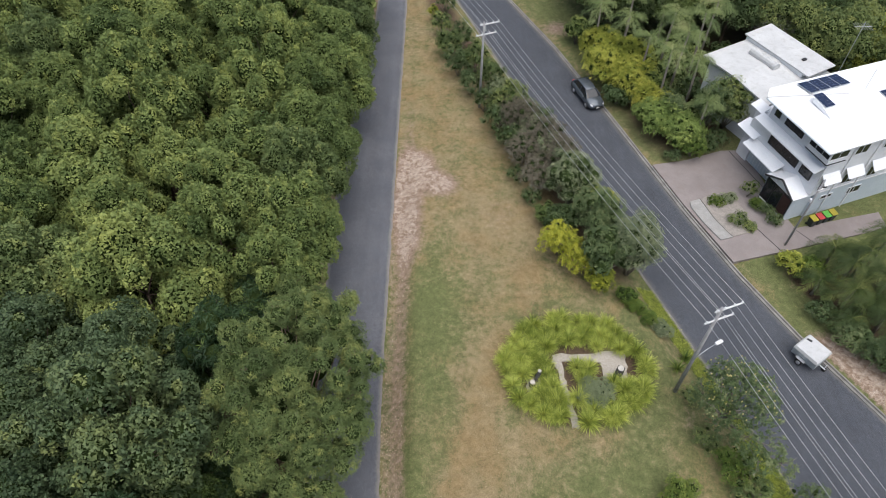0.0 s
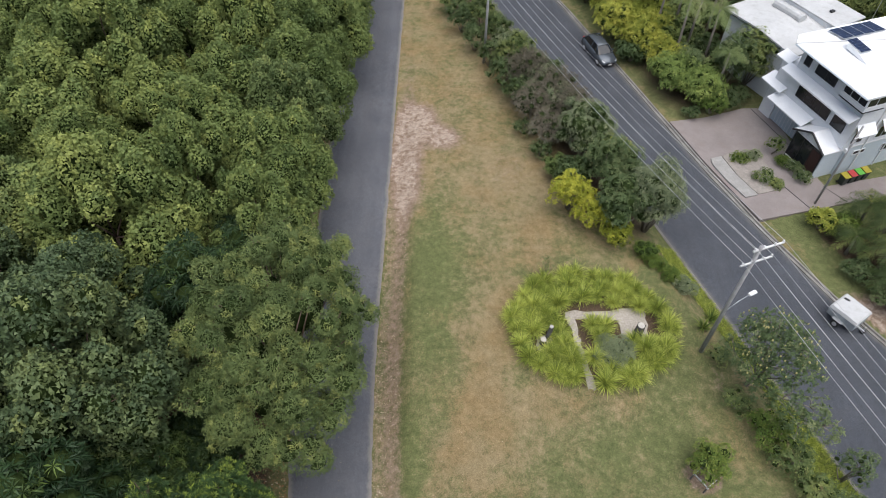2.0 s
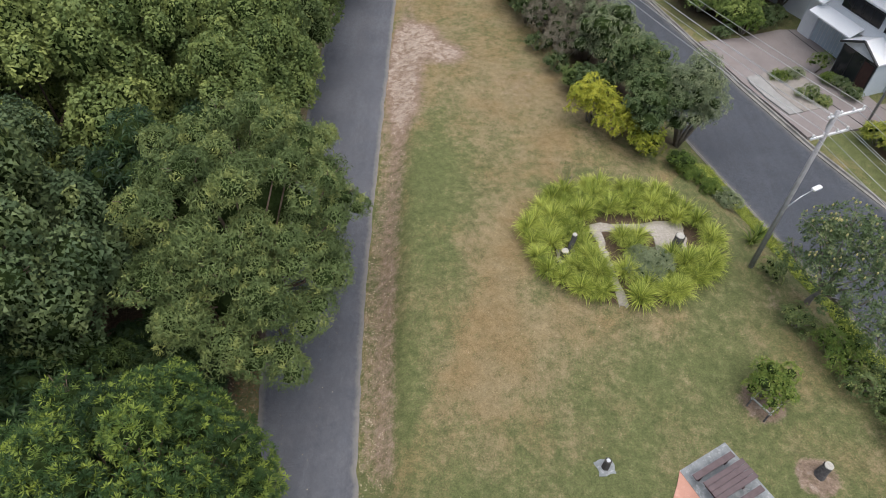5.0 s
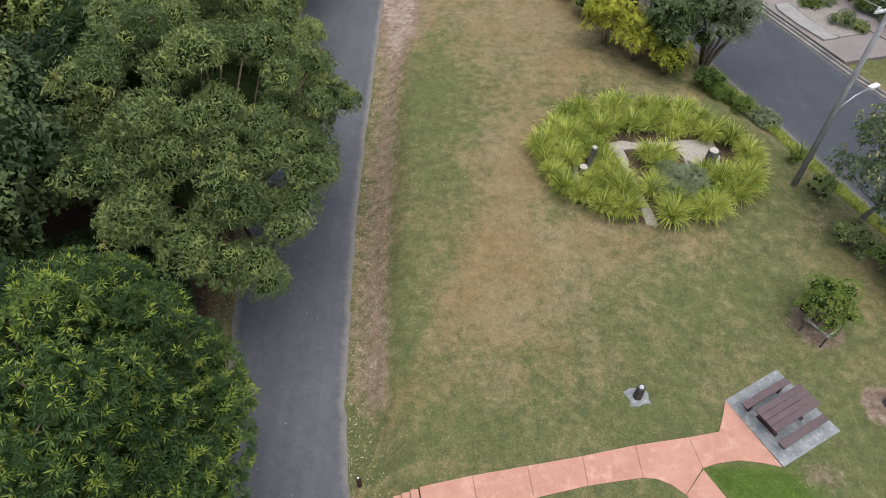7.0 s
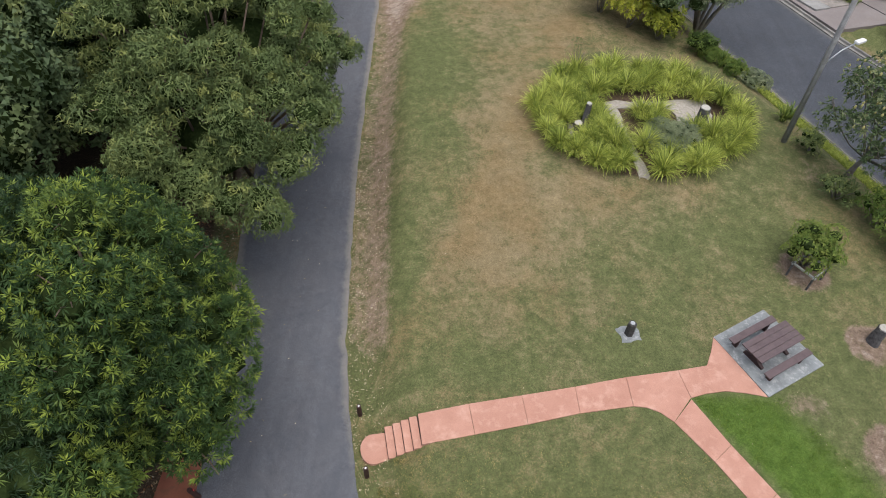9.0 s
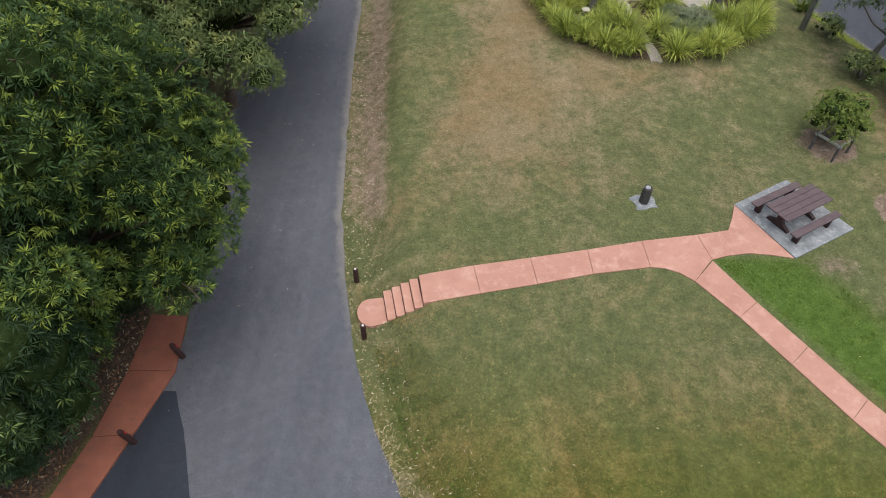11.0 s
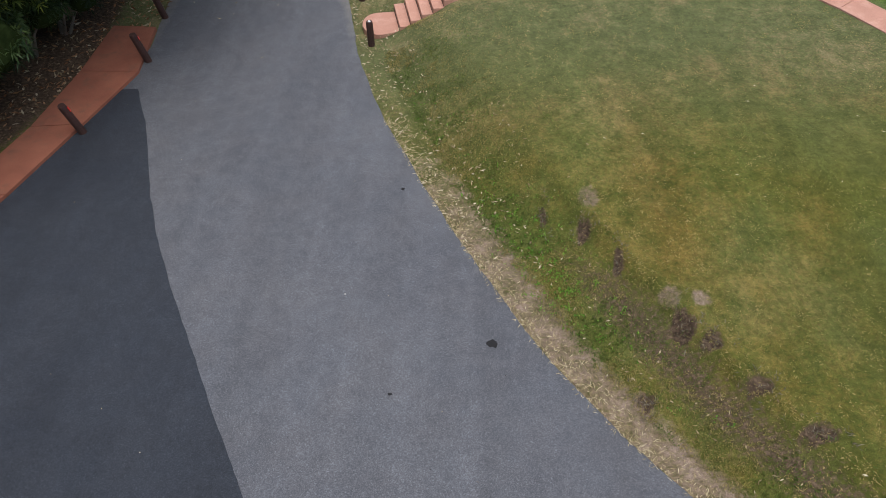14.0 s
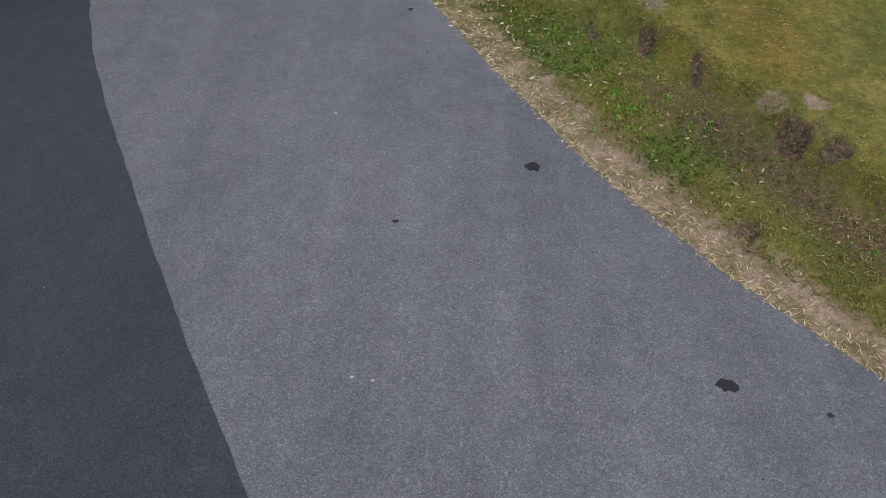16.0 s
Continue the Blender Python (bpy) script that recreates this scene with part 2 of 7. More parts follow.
M_whitemetal = plain("white_painted_metal", (0.68, 0.69, 0.69), (0.8, 0.8, 0.8), 6, 0.5, 0, 0.05, 60)
M_wire = plain("aluminium_wire", (0.42, 0.43, 0.44), (0.55, 0.56, 0.57), 2, 0.45, 0.3, 0.0, 20)
M_car = plain("dark_grey_car_paint", (0.085, 0.100, 0.116), (0.105, 0.120, 0.138), 2, 0.22, 0.35, 0.0, 20)
M_tyre = plain("tyre_rubber", (0.012, 0.012, 0.012), (0.025, 0.025, 0.025), 8, 0.9)
M_chrome = plain("alloy_metal", (0.5, 0.51, 0.53), (0.62, 0.63, 0.65), 5, 0.3, 0.8, 0.0, 30)
M_lens = plain("clear_lamp_lens", (0.55, 0.57, 0.6), (0.7, 0.72, 0.75), 8, 0.1)
M_redlens = plain("red_reflector", (0.5, 0.02, 0.015), (0.65, 0.03, 0.02), 8, 0.3)
M_yellow = plain("yellow_lid", (0.30, 0.25, 0.02), (0.36, 0.30, 0.03), 4, 0.5)
M_red_lid = plain("red_lid", (0.36, 0.03, 0.03), (0.42, 0.05, 0.05), 4, 0.5)
M_green_lid = plain("lime_lid", (0.08, 0.32, 0.04), (0.12, 0.38, 0.06), 4, 0.5)
M_bin = plain("dark_green_bin", (0.012, 0.02, 0.016), (0.02, 0.03, 0.025), 4, 0.5)
M_card = plain("white_paper", (0.7, 0.7, 0.7), (0.82, 0.82, 0.82), 20, 0.7)
M_tar = plain("black_tar", (0.006, 0.006, 0.007), (0.012, 0.012, 0.013), 6, 0.85, 0, 0.3, 70)
# near-black green that paints the shade deep inside crowns and shrubs
M_core = plain("painted_gap_shade", (0.016, 0.027, 0.009), (0.042, 0.062, 0.020), 5.0, 1.0, 0, 1.0, 14)
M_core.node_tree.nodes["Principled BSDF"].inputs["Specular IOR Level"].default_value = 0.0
M_leaf_forest = leaf_material("forest_leaves", (0.058, 0.092, 0.028), (0.148, 0.198, 0.061), (0.31, 0.35, 0.10), 0.5, 0.12, 0.36, 0.16)
M_leaf_feather = leaf_material("feathery_leaves", (0.070, 0.110, 0.026), (0.185, 0.260, 0.070), (0.40, 0.47, 0.13), 0.5, 0.2)
M_leaf_bright = leaf_material("bright_lance_leaves", (0.015, 0.036, 0.012), (0.044, 0.086, 0.024), (0.29, 0.36, 0.055), 0.45, 0.15, 0.34, 0.12)
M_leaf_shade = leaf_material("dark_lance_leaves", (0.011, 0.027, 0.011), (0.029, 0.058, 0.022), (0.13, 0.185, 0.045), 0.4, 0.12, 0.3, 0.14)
M_leaf_deep = leaf_material("deep_green_leaves", (0.034, 0.060, 0.028), (0.084, 0.124, 0.056), (0.20, 0.24, 0.085), 0.45, 0.12, 0.3, 0.1)
M_leaf_fine = leaf_material("olive_fine_leaves", (0.050, 0.080, 0.028), (0.140, 0.188, 0.068), (0.31, 0.34, 0.105), 0.5, 0.15)
M_leaf_dark = leaf_material("dark_bush_leaves", (0.042, 0.070, 0.028), (0.098, 0.146, 0.060), (0.22, 0.255, 0.115))
M_leaf_grey = leaf_material("grey_green_leaves", (0.098, 0.130, 0.070), (0.185, 0.225, 0.122), (0.33, 0.36, 0.21))
M_leaf_yellow = leaf_material("yellow_green_leaves", (0.075, 0.100, 0.012), (0.215, 0.25, 0.030), (0.46, 0.46, 0.06), 0.45, 0.3)
M_leaf_gold = leaf_material("golden_leaves", (0.12, 0.165, 0.028), (0.31, 0.35, 0.062), (0.56, 0.54, 0.11), 0.45, 0.3)
M_leaf_brown = leaf_material("dull_brown_twigs", (0.098, 0.088, 0.062), (0.185, 0.165, 0.122), (0.30, 0.28, 0.22), 0.8, 0.1)
M_leaf_palm = leaf_material("palm_fronds", (0.070, 0.105, 0.038), (0.195, 0.255, 0.095), (0.36, 0.38, 0.17))
M_leaf_palm_dark = leaf_material("dark_palm_fronds", (0.026, 0.046, 0.014), (0.066, 0.100, 0.030), (0.25, 0.27, 0.08))
M_leaf_strap = leaf_material("strap_leaves", (0.040, 0.072, 0.010), (0.200, 0.260, 0.038), (0.56, 0.60, 0.14), 0.4, 0.25, 0.34)
M_leaf_weed = leaf_material("weed_leaves", (0.042, 0.080, 0.014), (0.105, 0.165, 0.030), (0.21, 0.25, 0.055))
M_leaf_fresh = leaf_material("fresh_weed_leaves", (0.06, 0.14, 0.018), (0.12, 0.26, 0.035), (0.22, 0.38, 0.06))
M_leaf_lush = leaf_material("lush_grass_blades", (0.055, 0.105, 0.014), (0.095, 0.165, 0.024), (0.16, 0.22, 0.04), 0.7, 0.2)
M_dead = leaf_material("dry_fallen_leaves", (0.16, 0.115, 0.062), (0.36, 0.285, 0.17), (0.60, 0.53, 0.39), 0.8, 0.1)
M_straw = leaf_material("bleached_straw", (0.24, 0.19, 0.095), (0.44, 0.36, 0.20), (0.66, 0.58, 0.38), 0.8, 0.1)
M_dead_brown = leaf_material("brown_fallen_leaves", (0.10, 0.045, 0.02), (0.24, 0.115, 0.055), (0.40, 0.23, 0.12), 0.8, 0.1)
M_grass = leaf_material("grass_blades", (0.105, 0.135, 0.030), (0.200, 0.190, 0.055), (0.40, 0.31, 0.135), 0.8, 0.25)


# ---- building helpers ----
def part(name, bm, material, parent=None, label="", smooth=False):
    me = bpy.data.meshes.new(name)
    bm.to_mesh(me)
    bm.free()
    me.materials.append(material)
    if smooth:
        for p in me.polygons:
            p.use_smooth = True
    ob = new(name, me)
    if parent is not None:
        ob.parent = parent
    if label:
        tagged(ob, label)
    return ob


def thing(name, label, category, at=(0, 0, 0), turn=0.0, group="", kind=""):
    ob = new(name)
    ob.empty_display_size = 0.2
    ob.matrix_basis = pose(*at, 0, 0, turn)
    return tagged(ob, label, category, group, kind)


def box(bm, size, at=(0, 0, 0), turn=(0, 0, 0), bevel=0.0):
    m = pose(*at, *turn) @ Matrix.Diagonal((*size, 1))
    made = bmesh.ops.create_cube(bm, size=1.0, matrix=m)["verts"]
    if bevel > 0:
        edges = {e for v in made for e in v.link_edges}
        bmesh.ops.bevel(bm, geom=list(edges), offset=bevel, segments=2, affect="EDGES", profile=0.6)
    return bm


def boxed(size, at=(0, 0, 0), turn=(0, 0, 0), bevel=0.0):
    return box(bmesh.new(), size, at, turn, bevel)


def tube(bm, pts, radii, sides=8, caps=True):
    """A tapered round bar through the points."""
    rings = []
    pts = [Vector(p) for p in pts]
    for i, p in enumerate(pts):
        d = (pts[min(i + 1, len(pts) - 1)] - pts[max(i - 1, 0)]).normalized()
        a = d.cross(Vector((0.31, 0.95, 0.05))).normalized()
        b = d.cross(a)
        r = radii[i] if isinstance(radii, (list, tuple)) else radii
        rings.append([bm.verts.new(p + r * (math.cos(q) * a + math.sin(q) * b)) for q in (2 * math.pi * s / sides for s in range(sides))])
    for lo, hi in zip(rings, rings[1:]):
        for s in range(sides):
            bm.faces.new((lo[s], lo[(s + 1) % sides], hi[(s + 1) % sides], hi[s]))
    if caps:
        bm.faces.new(rings[0][::-1])
        bm.faces.new(rings[-1])
    return bm


def prism(bm, outline, z0, z1):
    """An upright block over a plan outline; z0 and z1 may be functions of x and y."""
    f0 = z0 if callable(z0) else (lambda x, y: z0)
    f1 = z1 if callable(z1) else (lambda x, y: z1)
    lo = [bm.verts.new((x, y, f0(x, y))) for x, y in outline]
    hi = [bm.verts.new((x, y, f1(x, y))) for x, y in outline]
    n = len(outline)
    bm.faces.new(hi)
    bm.faces.new(lo[::-1])
    for i in range(n):
        bm.faces.new((lo[i], lo[(i + 1) % n], hi[(i + 1) % n], hi[i]))
    bmesh.ops.recalc_face_normals(bm, faces=bm.faces[:])
    return bm


def quads(name, V, F, material, parent=None, tint=None, attr="tint", smooth=False):
    """A mesh object from arrays of vertices and four-cornered faces."""
    V, F = np.asarray(V, np.float32), np.asarray(F, np.int32)
    me = bpy.data.meshes.new(name)
    me.vertices.add(len(V))
    me.vertices.foreach_set("co", V.ravel())
    me.loops.add(F.size)
    me.loops.foreach_set("vertex_index", F.ravel())
    me.polygons.add(len(F))
    me.polygons.foreach_set("loop_start", np.arange(0, F.size, F.shape[1], dtype=np.int32))
    me.polygons.foreach_set("use_smooth", np.full(len(F), smooth))
    if tint is not None:
        me.attributes.new(attr, "FLOAT", "POINT").data.foreach_set("value", np.asarray(tint, np.float32))
    me.update(calc_edges=True)
    me.materials.append(material)
    ob = new(name, me)
    if parent is not None:
        ob.parent = parent
    return ob


def unit(v):
    return v / np.maximum(np.linalg.norm(v, axis=-1, keepdims=True), 1e-9)


UP = np.array([0.0, 0.0, 1.0])


def leaves(P, A, L, W, rng, droop=0.15, tri=False, N=None):
    """A pointed blade at every P along A: four corners each, faces mostly turned up."""
    n = len(P)
    S = unit(np.cross(A, UP) + 0.45 * rng.normal(size=(n, 3))) if N is None else unit(np.cross(A, N + 0.3 * rng.normal(size=(n, 3))))
    L, W = np.broadcast_to(L, n)[:, None], np.broadcast_to(W, n)[:, None]
    if tri:
        V = np.stack([P + S * W / 2, P + A * L - UP * droop * L, P - S * W / 2], 1).reshape(-1, 3)
        return V, np.arange(3 * n).reshape(n, 3)
    mid = P + A * L * 0.45
    V = np.stack([P, mid + S * W / 2, P + A * L - UP * droop * L, mid - S * W / 2], 1).reshape(-1, 3)
    return V, np.arange(4 * n).reshape(n, 4)


def rosettes(C, A, n, L, W, rng, spread=(45, 85), droop=0.15, tint=None, tri=False, hug=False):
    """n leaves in a whorl at every C about the shoot's axis A."""
    m = len(C)
    b = unit(np.cross(A, rng.normal(size=(m, 3))))
    d = np.cross(A, b)
    th = rng.uniform(0, 2 * np.pi, (m, 1)) + np.arange(n) * 2.4
    ph = np.radians(rng.uniform(*spread, (m, n)))
    D = A[:, None] * np.cos(ph)[..., None] + (b[:, None] * np.cos(th)[..., None] + d[:, None] * np.sin(th)[..., None]) * np.sin(ph)[..., None]
    P = np.repeat(C, n, 0) + 0.02 * D.reshape(-1, 3)
    size = rng.uniform(0.7, 1.2, m * n)
    V, F = leaves(P, D.reshape(-1, 3), L * size, W * size, rng, droop, tri, np.repeat(A, n, 0) if hug else None)
    t = np.repeat(rng.uniform(0, 1, m) if tint is None else tint, n * F.shape[1])
    return V, F, t


def crown_data(lobes, per, n, L, W, rng, spread=(55, 100), low=-0.35, droop=0.12, fresh=0.12, flat=0.85, skin=(0.86, 1.06), tri=False, hug=False):
    """Leaf whorls over the outer skin of a list of lobes (x, y, z, r)."""
    C, A, T = [], [], []
    for x, y, z, r in lobes:
        k = max(8, int(per * (r ** 2) * rng.uniform(0.85, 1.15)))
        d = unit(rng.normal(size=(k * 4, 3)))
        d = d[d[:, 2] > low][:k]
        C.append(np.array([x, y, z]) + d * r * rng.uniform(*skin, (len(d), 1)) * np.array([1, 1, flat]))
        A.append(unit(d + (0.15 if hug else 0.33) * UP + 0.2 * rng.normal(size=d.shape)))
        tone = np.clip(rng.normal(0.42, 0.13) + rng.normal(0, 0.09, len(d)), 0.02, 0.85)
        T.append(np.where(rng.random(len(d)) < fresh, rng.uniform(0.65, 1.0, len(d)), tone))
    return rosettes(np.concatenate(C), np.concatenate(A), n, L, W, rng, spread, droop, np.concatenate(T), tri, hug)


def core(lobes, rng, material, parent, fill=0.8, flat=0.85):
    """Dark blobs inside the foliage, seen through its gaps, their colour painting shade there."""
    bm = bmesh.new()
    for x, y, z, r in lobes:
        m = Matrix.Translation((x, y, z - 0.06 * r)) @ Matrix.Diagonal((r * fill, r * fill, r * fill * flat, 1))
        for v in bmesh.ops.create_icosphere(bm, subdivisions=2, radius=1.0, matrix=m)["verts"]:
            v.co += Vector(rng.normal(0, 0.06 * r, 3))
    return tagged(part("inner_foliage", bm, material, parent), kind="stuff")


def clad_data(lobes, cover, L, W, rng, puff=0.3, low=-0.55, flat=1.0, droop=0.1, fresh=0.04, lift=0.12, even=0.08, spot=0.06, rough=0.3, bulge=0.6, wild=1.0):
    """Leaves that close over every lobe, which swells into many small rounded clumps."""
    P, A, N, T = [], [], [], []
    balls = np.array(lobes)
    grow = np.array([1, 1, flat])
    waves = [(amp * wild, wave, rng.uniform(0, 9, 3), unit(rng.normal(size=3))) for amp, wave in ((0.08, 2.4), (0.08, 1.7), (0.07, 1.2), (0.06, 0.9), (0.05, 0.6))]

    def even_dirs(n):
        i = np.arange(n)
        h, turn = 1 - (1 - low) * (i + 0.5) / n, i * 2.39996 + rng.uniform(0, 6.28)
        s = np.sqrt(1 - h * h)
        return np.stack([s * np.cos(turn), s * np.sin(turn), h], 1)

    for x, y, z, r in lobes:
        area = 2 * np.pi * r * r * (1 - low) * (0.4 + 0.6 * flat)
        c = unit(even_dirs(max(6, int(area / (2.6 * puff * puff)))) + rng.normal(0, 0.16 * puff / r, 3))
        c = unit(c + rng.normal(0, 0.3 * puff / r, c.shape))
        d = unit(even_dirs(int(cover * area / (0.5 * L * W))) + rng.normal(0, 0.5 * L / r, 3))
        d = unit(d + rng.normal(0, 0.06, d.shape))
        dots = d @ c.T
        j = dots.argmax(1)
        away = np.arccos(np.clip(dots[np.arange(len(d)), j], -1, 1)) * r / (1.05 * puff)
        size = rng.uniform(0.55, 1.2, len(c))[j]
        hump = np.sqrt(np.maximum(0.0, 1 - away ** 2)) * size
        p = np.array([x, y, z]) + d * (r + puff * bulge * (hump - 0.4) + rng.normal(0, 0.02, len(d)))[:, None] * grow
        warp = sum(amp * np.sin((p + shift) @ way * (6.283 / wave)) for amp, wave, shift, way in waves)
        p = p + d * (warp * r)[:, None] + rng.normal(0, 0.3 * L * rough, p.shape)
        p = p + d * np.where(rng.random(len(d)) < 0.14 * wild, rng.uniform(0.02, 0.12 * wild, len(d)), 0.0)[:, None]
        e = unit(d * 0.55 + (d - c[j]) * (r / puff) * bulge * 1.1 + 0.1 * UP + rough * rng.normal(size=d.shape))
        free = np.min(np.linalg.norm((p[:, None] - balls[None, :, :3]) / grow, axis=2) / balls[None, :, 3], axis=1) > 0.78
        a = unit(np.cross(e, rng.normal(size=e.shape)) + lift * e)
        tone = np.clip(rng.normal(0.45, even) + rng.normal(0, spot, len(c)), 0.02, 0.9)
        tone = np.where(rng.random(len(c)) < fresh, rng.uniform(0.65, 0.95, len(c)), tone)[j]
        P.append(p[free])
        A.append(a[free])
        N.append(e[free])
        T.append(tone[free])
    P, A, N, T = np.concatenate(P), np.concatenate(A), np.concatenate(N), np.concatenate(T)
    s = rng.uniform(0.7, 1.25, len(P))
    V, F = leaves(P - A * (0.5 * L * s)[:, None], A, L * s, W * s, rng, droop, True, N)
    return V, F, np.repeat(T, 3)


def dome_lobes(rng, count, R, zc, rz, size, lean=(0, 0), inner=0.25, low=-0.25, reach=(0.68, 0.95)):
    """Lobe centres over a dome of radius R about height zc, and a few inside it."""
    out = []
    for i in range(count):
        u = low + (1 - low) * (i + 0.5) / count
        a = i * 2.39996 + rng.uniform(-0.35, 0.35)
        k = rng.uniform(*reach) if rng.random() > inner else rng.uniform(0.3, 0.6)
        s = math.sqrt(max(0, 1 - u * u))
        out.append((k * R * s * math.cos(a) + lean[0] * u, k * R * s * math.sin(a) + lean[1] * u, zc + rz * u * k, size * rng.uniform(0.75, 1.3)))
    return out


def limbs(bm, rng, base, lobes, r0, fork, every=3, thin=0.03):
    """A tapered trunk up to the fork and crooked limbs to some of the lobes."""
    base, fork = Vector(base), Vector(fork)
    mid = base.lerp(fork, 0.5) + Vector((rng.uniform(-0.15, 0.15), rng.uniform(-0.15, 0.15), 0))
    tube(bm, [base - Vector((0, 0, 0.3)), base + Vector((0, 0, 0.25)), mid, fork], [r0 * 1.5, r0 * 1.1, r0 * 0.85, r0 * 0.7], 9)
    for x, y, z, r in lobes[::every]:
        end = Vector((x, y, z))
        knee = fork.lerp(end, 0.5) + Vector((rng.uniform(-0.4, 0.4), rng.uniform(-0.4, 0.4), rng.uniform(-0.6, 0.1)))
        tube(bm, [fork, knee, end], [r0 * 0.42, r0 * 0.24, thin], 6)
        for q in range(3):
            tip = end + Vector((rng.uniform(-1, 1) * r, rng.uniform(-1, 1) * r, rng.uniform(0.1, 0.7) * r))
            tube(bm, [end.lerp(knee, 0.15), end.lerp(tip, 0.6), tip], [thin, thin * 0.7, thin * 0.35], 4)
    return bm


def tree(name, label, category, at, lobes, fork, r0, leaf, per=26, n=6, L=0.26, W=0.075, seed=1, bark=None, turn=0.0, group="", every=3, dense=0.8, clad=0.0, **kw):
    rng = np.random.default_rng(seed)
    top = thing(name, label, category, at, turn, group)
    part("trunk", limbs(bmesh.new(), rng, (0, 0, 0), lobes, r0, fork, every), bark or M_bark, top, smooth=True)
    V, F, t = clad_data(lobes, clad, L, W, rng, **kw) if clad else crown_data(lobes, per, n, L, W, rng, **kw)
    quads("crown", V, F, leaf, top, t)
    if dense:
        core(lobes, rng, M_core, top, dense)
    return top


def bush(name, label, at, lobes, leaf, per=40, n=6, L=0.14, W=0.04, seed=1, stem=0.03, category="shrub", turn=0.0, group="", dense=0.72, **kw):
    """A shrub: several thin stems from the ground and leafy lobes."""
    rng = np.random.default_rng(seed)
    top = thing(name, label, category, at, turn, group)
    bm = bmesh.new()
    for i in range(6):
        x, y, z, r = lobes[(i * 5) % len(lobes)]
        tube(bm, [(rng.uniform(-0.1, 0.1), rng.uniform(-0.1, 0.1), -0.1), (x * 0.5 + rng.uniform(-0.1, 0.1), y * 0.5, z * 0.55), (x, y, z)], [stem * 1.5, stem, stem * 0.4], 5)
    part("stem", bm, M_bark_grey, top, smooth=True)
    V, F, t = crown_data(lobes, per * 2.3, n, L, W, rng, **kw)
    quads("foliage", V, F, leaf, top, t)
    if dense:
        core(lobes, rng, M_core, top, dense)
    return top


def smooth01(a, b, x):
    t = np.clip((x - a) / (b - a), 0, 1)
    return t * t * (3 - 2 * t)


# ---- the lie of the land ----
def curve(pairs):
    ys, xs = zip(*sorted(pairs))
    return lambda y: np.interp(y, ys, xs)


def rounded(pairs, soft=0.8, lo=-45.0, hi=125.0):
    """The same line with its corners rounded over a length of about twice soft."""
    fine = np.arange(lo, hi, 0.1)
    w = np.exp(-0.5 * (np.arange(-30, 31) * 0.1 / soft) ** 2)
    xs = np.convolve(np.pad(curve(pairs)(fine), 30, "edge"), w / w.sum(), "valid")
    return lambda y: np.interp(y, fine, xs)


lane_right = rounded([(-27, 80), (-24, 30), (-20, 16.5), (-17, 10.8), (-15, 8.0), (-13.35, 6.0), (-12.5, 5.15), (-11.65, 4.45), (-10.4, 3.6), (-8.8, 2.75), (-7, 1.85),
                    (-5.5, 1.15), (-4.5, 0.78), (-2.8, 0.15), (-1.2, -0.1), (0.8, -0.5), (3, -0.8), (6.6, -1.05), (11, -1.3), (17, -1.45), (23, -1.5), (33, -1.65), (43, -1.78), (66, -2.05), (120, -3)])
lane_left = rounded([(-40, -16), (-16, -9.6), (-10, -6.9), (-7.6, -6.0), (-6.06, -5.5), (-3.2, -4.7), (-1.5, -4.9), (4, -5.25), (7, -5.7), (9, -5.9), (25, -6.45), (31, -6.75), (37.5, -6.65), (44, -6.5), (51, -6.15), (62, -5.6), (120, -5.0)])
street_left = curve([(-30, 39), (-10, 31.5), (7.9, 24.75), (18.35, 20.9), (24, 18.75), (66.6, 3.83), (120, -15)])
street_right = curve([(-30, 58), (-10, 45.5), (12.8, 32.8), (18.8, 29.35), (24.9, 26.35), (31.4, 23.7), (43.2, 19.6), (56.3, 14.9), (66.4, 10.4), (120, -9)])
lane_z = curve([(-300, 0), (2, 0), (10, 0.12), (20, 0.4), (30, 0.5), (40, 0.25), (60, 0.1), (300, 0.1)])
street_z = curve([(-300, -0.1), (18, -0.15), (30, 0.0), (300, 0.05)])
lawn_z = curve([(-60, 0.3), (-16, 0.5), (-10, 0.6), (-4, 0.70), (-1.5, 0.72), (1.5, 0.735), (7, 0.8), (12, 1.2), (22, 1.25), (32, 0.95), (40, 0.4), (60, 0.2), (300, 0.2)])


# worn spots on the bank's lip: centre, half sizes, depth, and whether the soil there is dark
WORN = [(4.76, -7.84, 0.17, 0.26, 0.03, 0), (4.62, -8.42, 0.10, 0.22, 0.10, 1), (4.0, -7.97, 0.05, 0.21, 0.07, 1), (5.74, -9.94, 0.16, 0.2, 0.03, 0), (5.86, -10.42, 0.14, 0.22, 0.12, 1), (6.2, -10.00, 0.17, 0.14, 0.03, 0),
        (6.22, -10.72, 0.14, 0.14, 0.10, 1), (5.2, -11.47, 0.11, 0.15, 0.06, 1), (6.7, -11.42, 0.18, 0.12, 0.09, 1), (5.1, -9.17, 0.07, 0.19, 0.06, 1), (7.3, -12.12, 0.21, 0.12, 0.08, 1)]


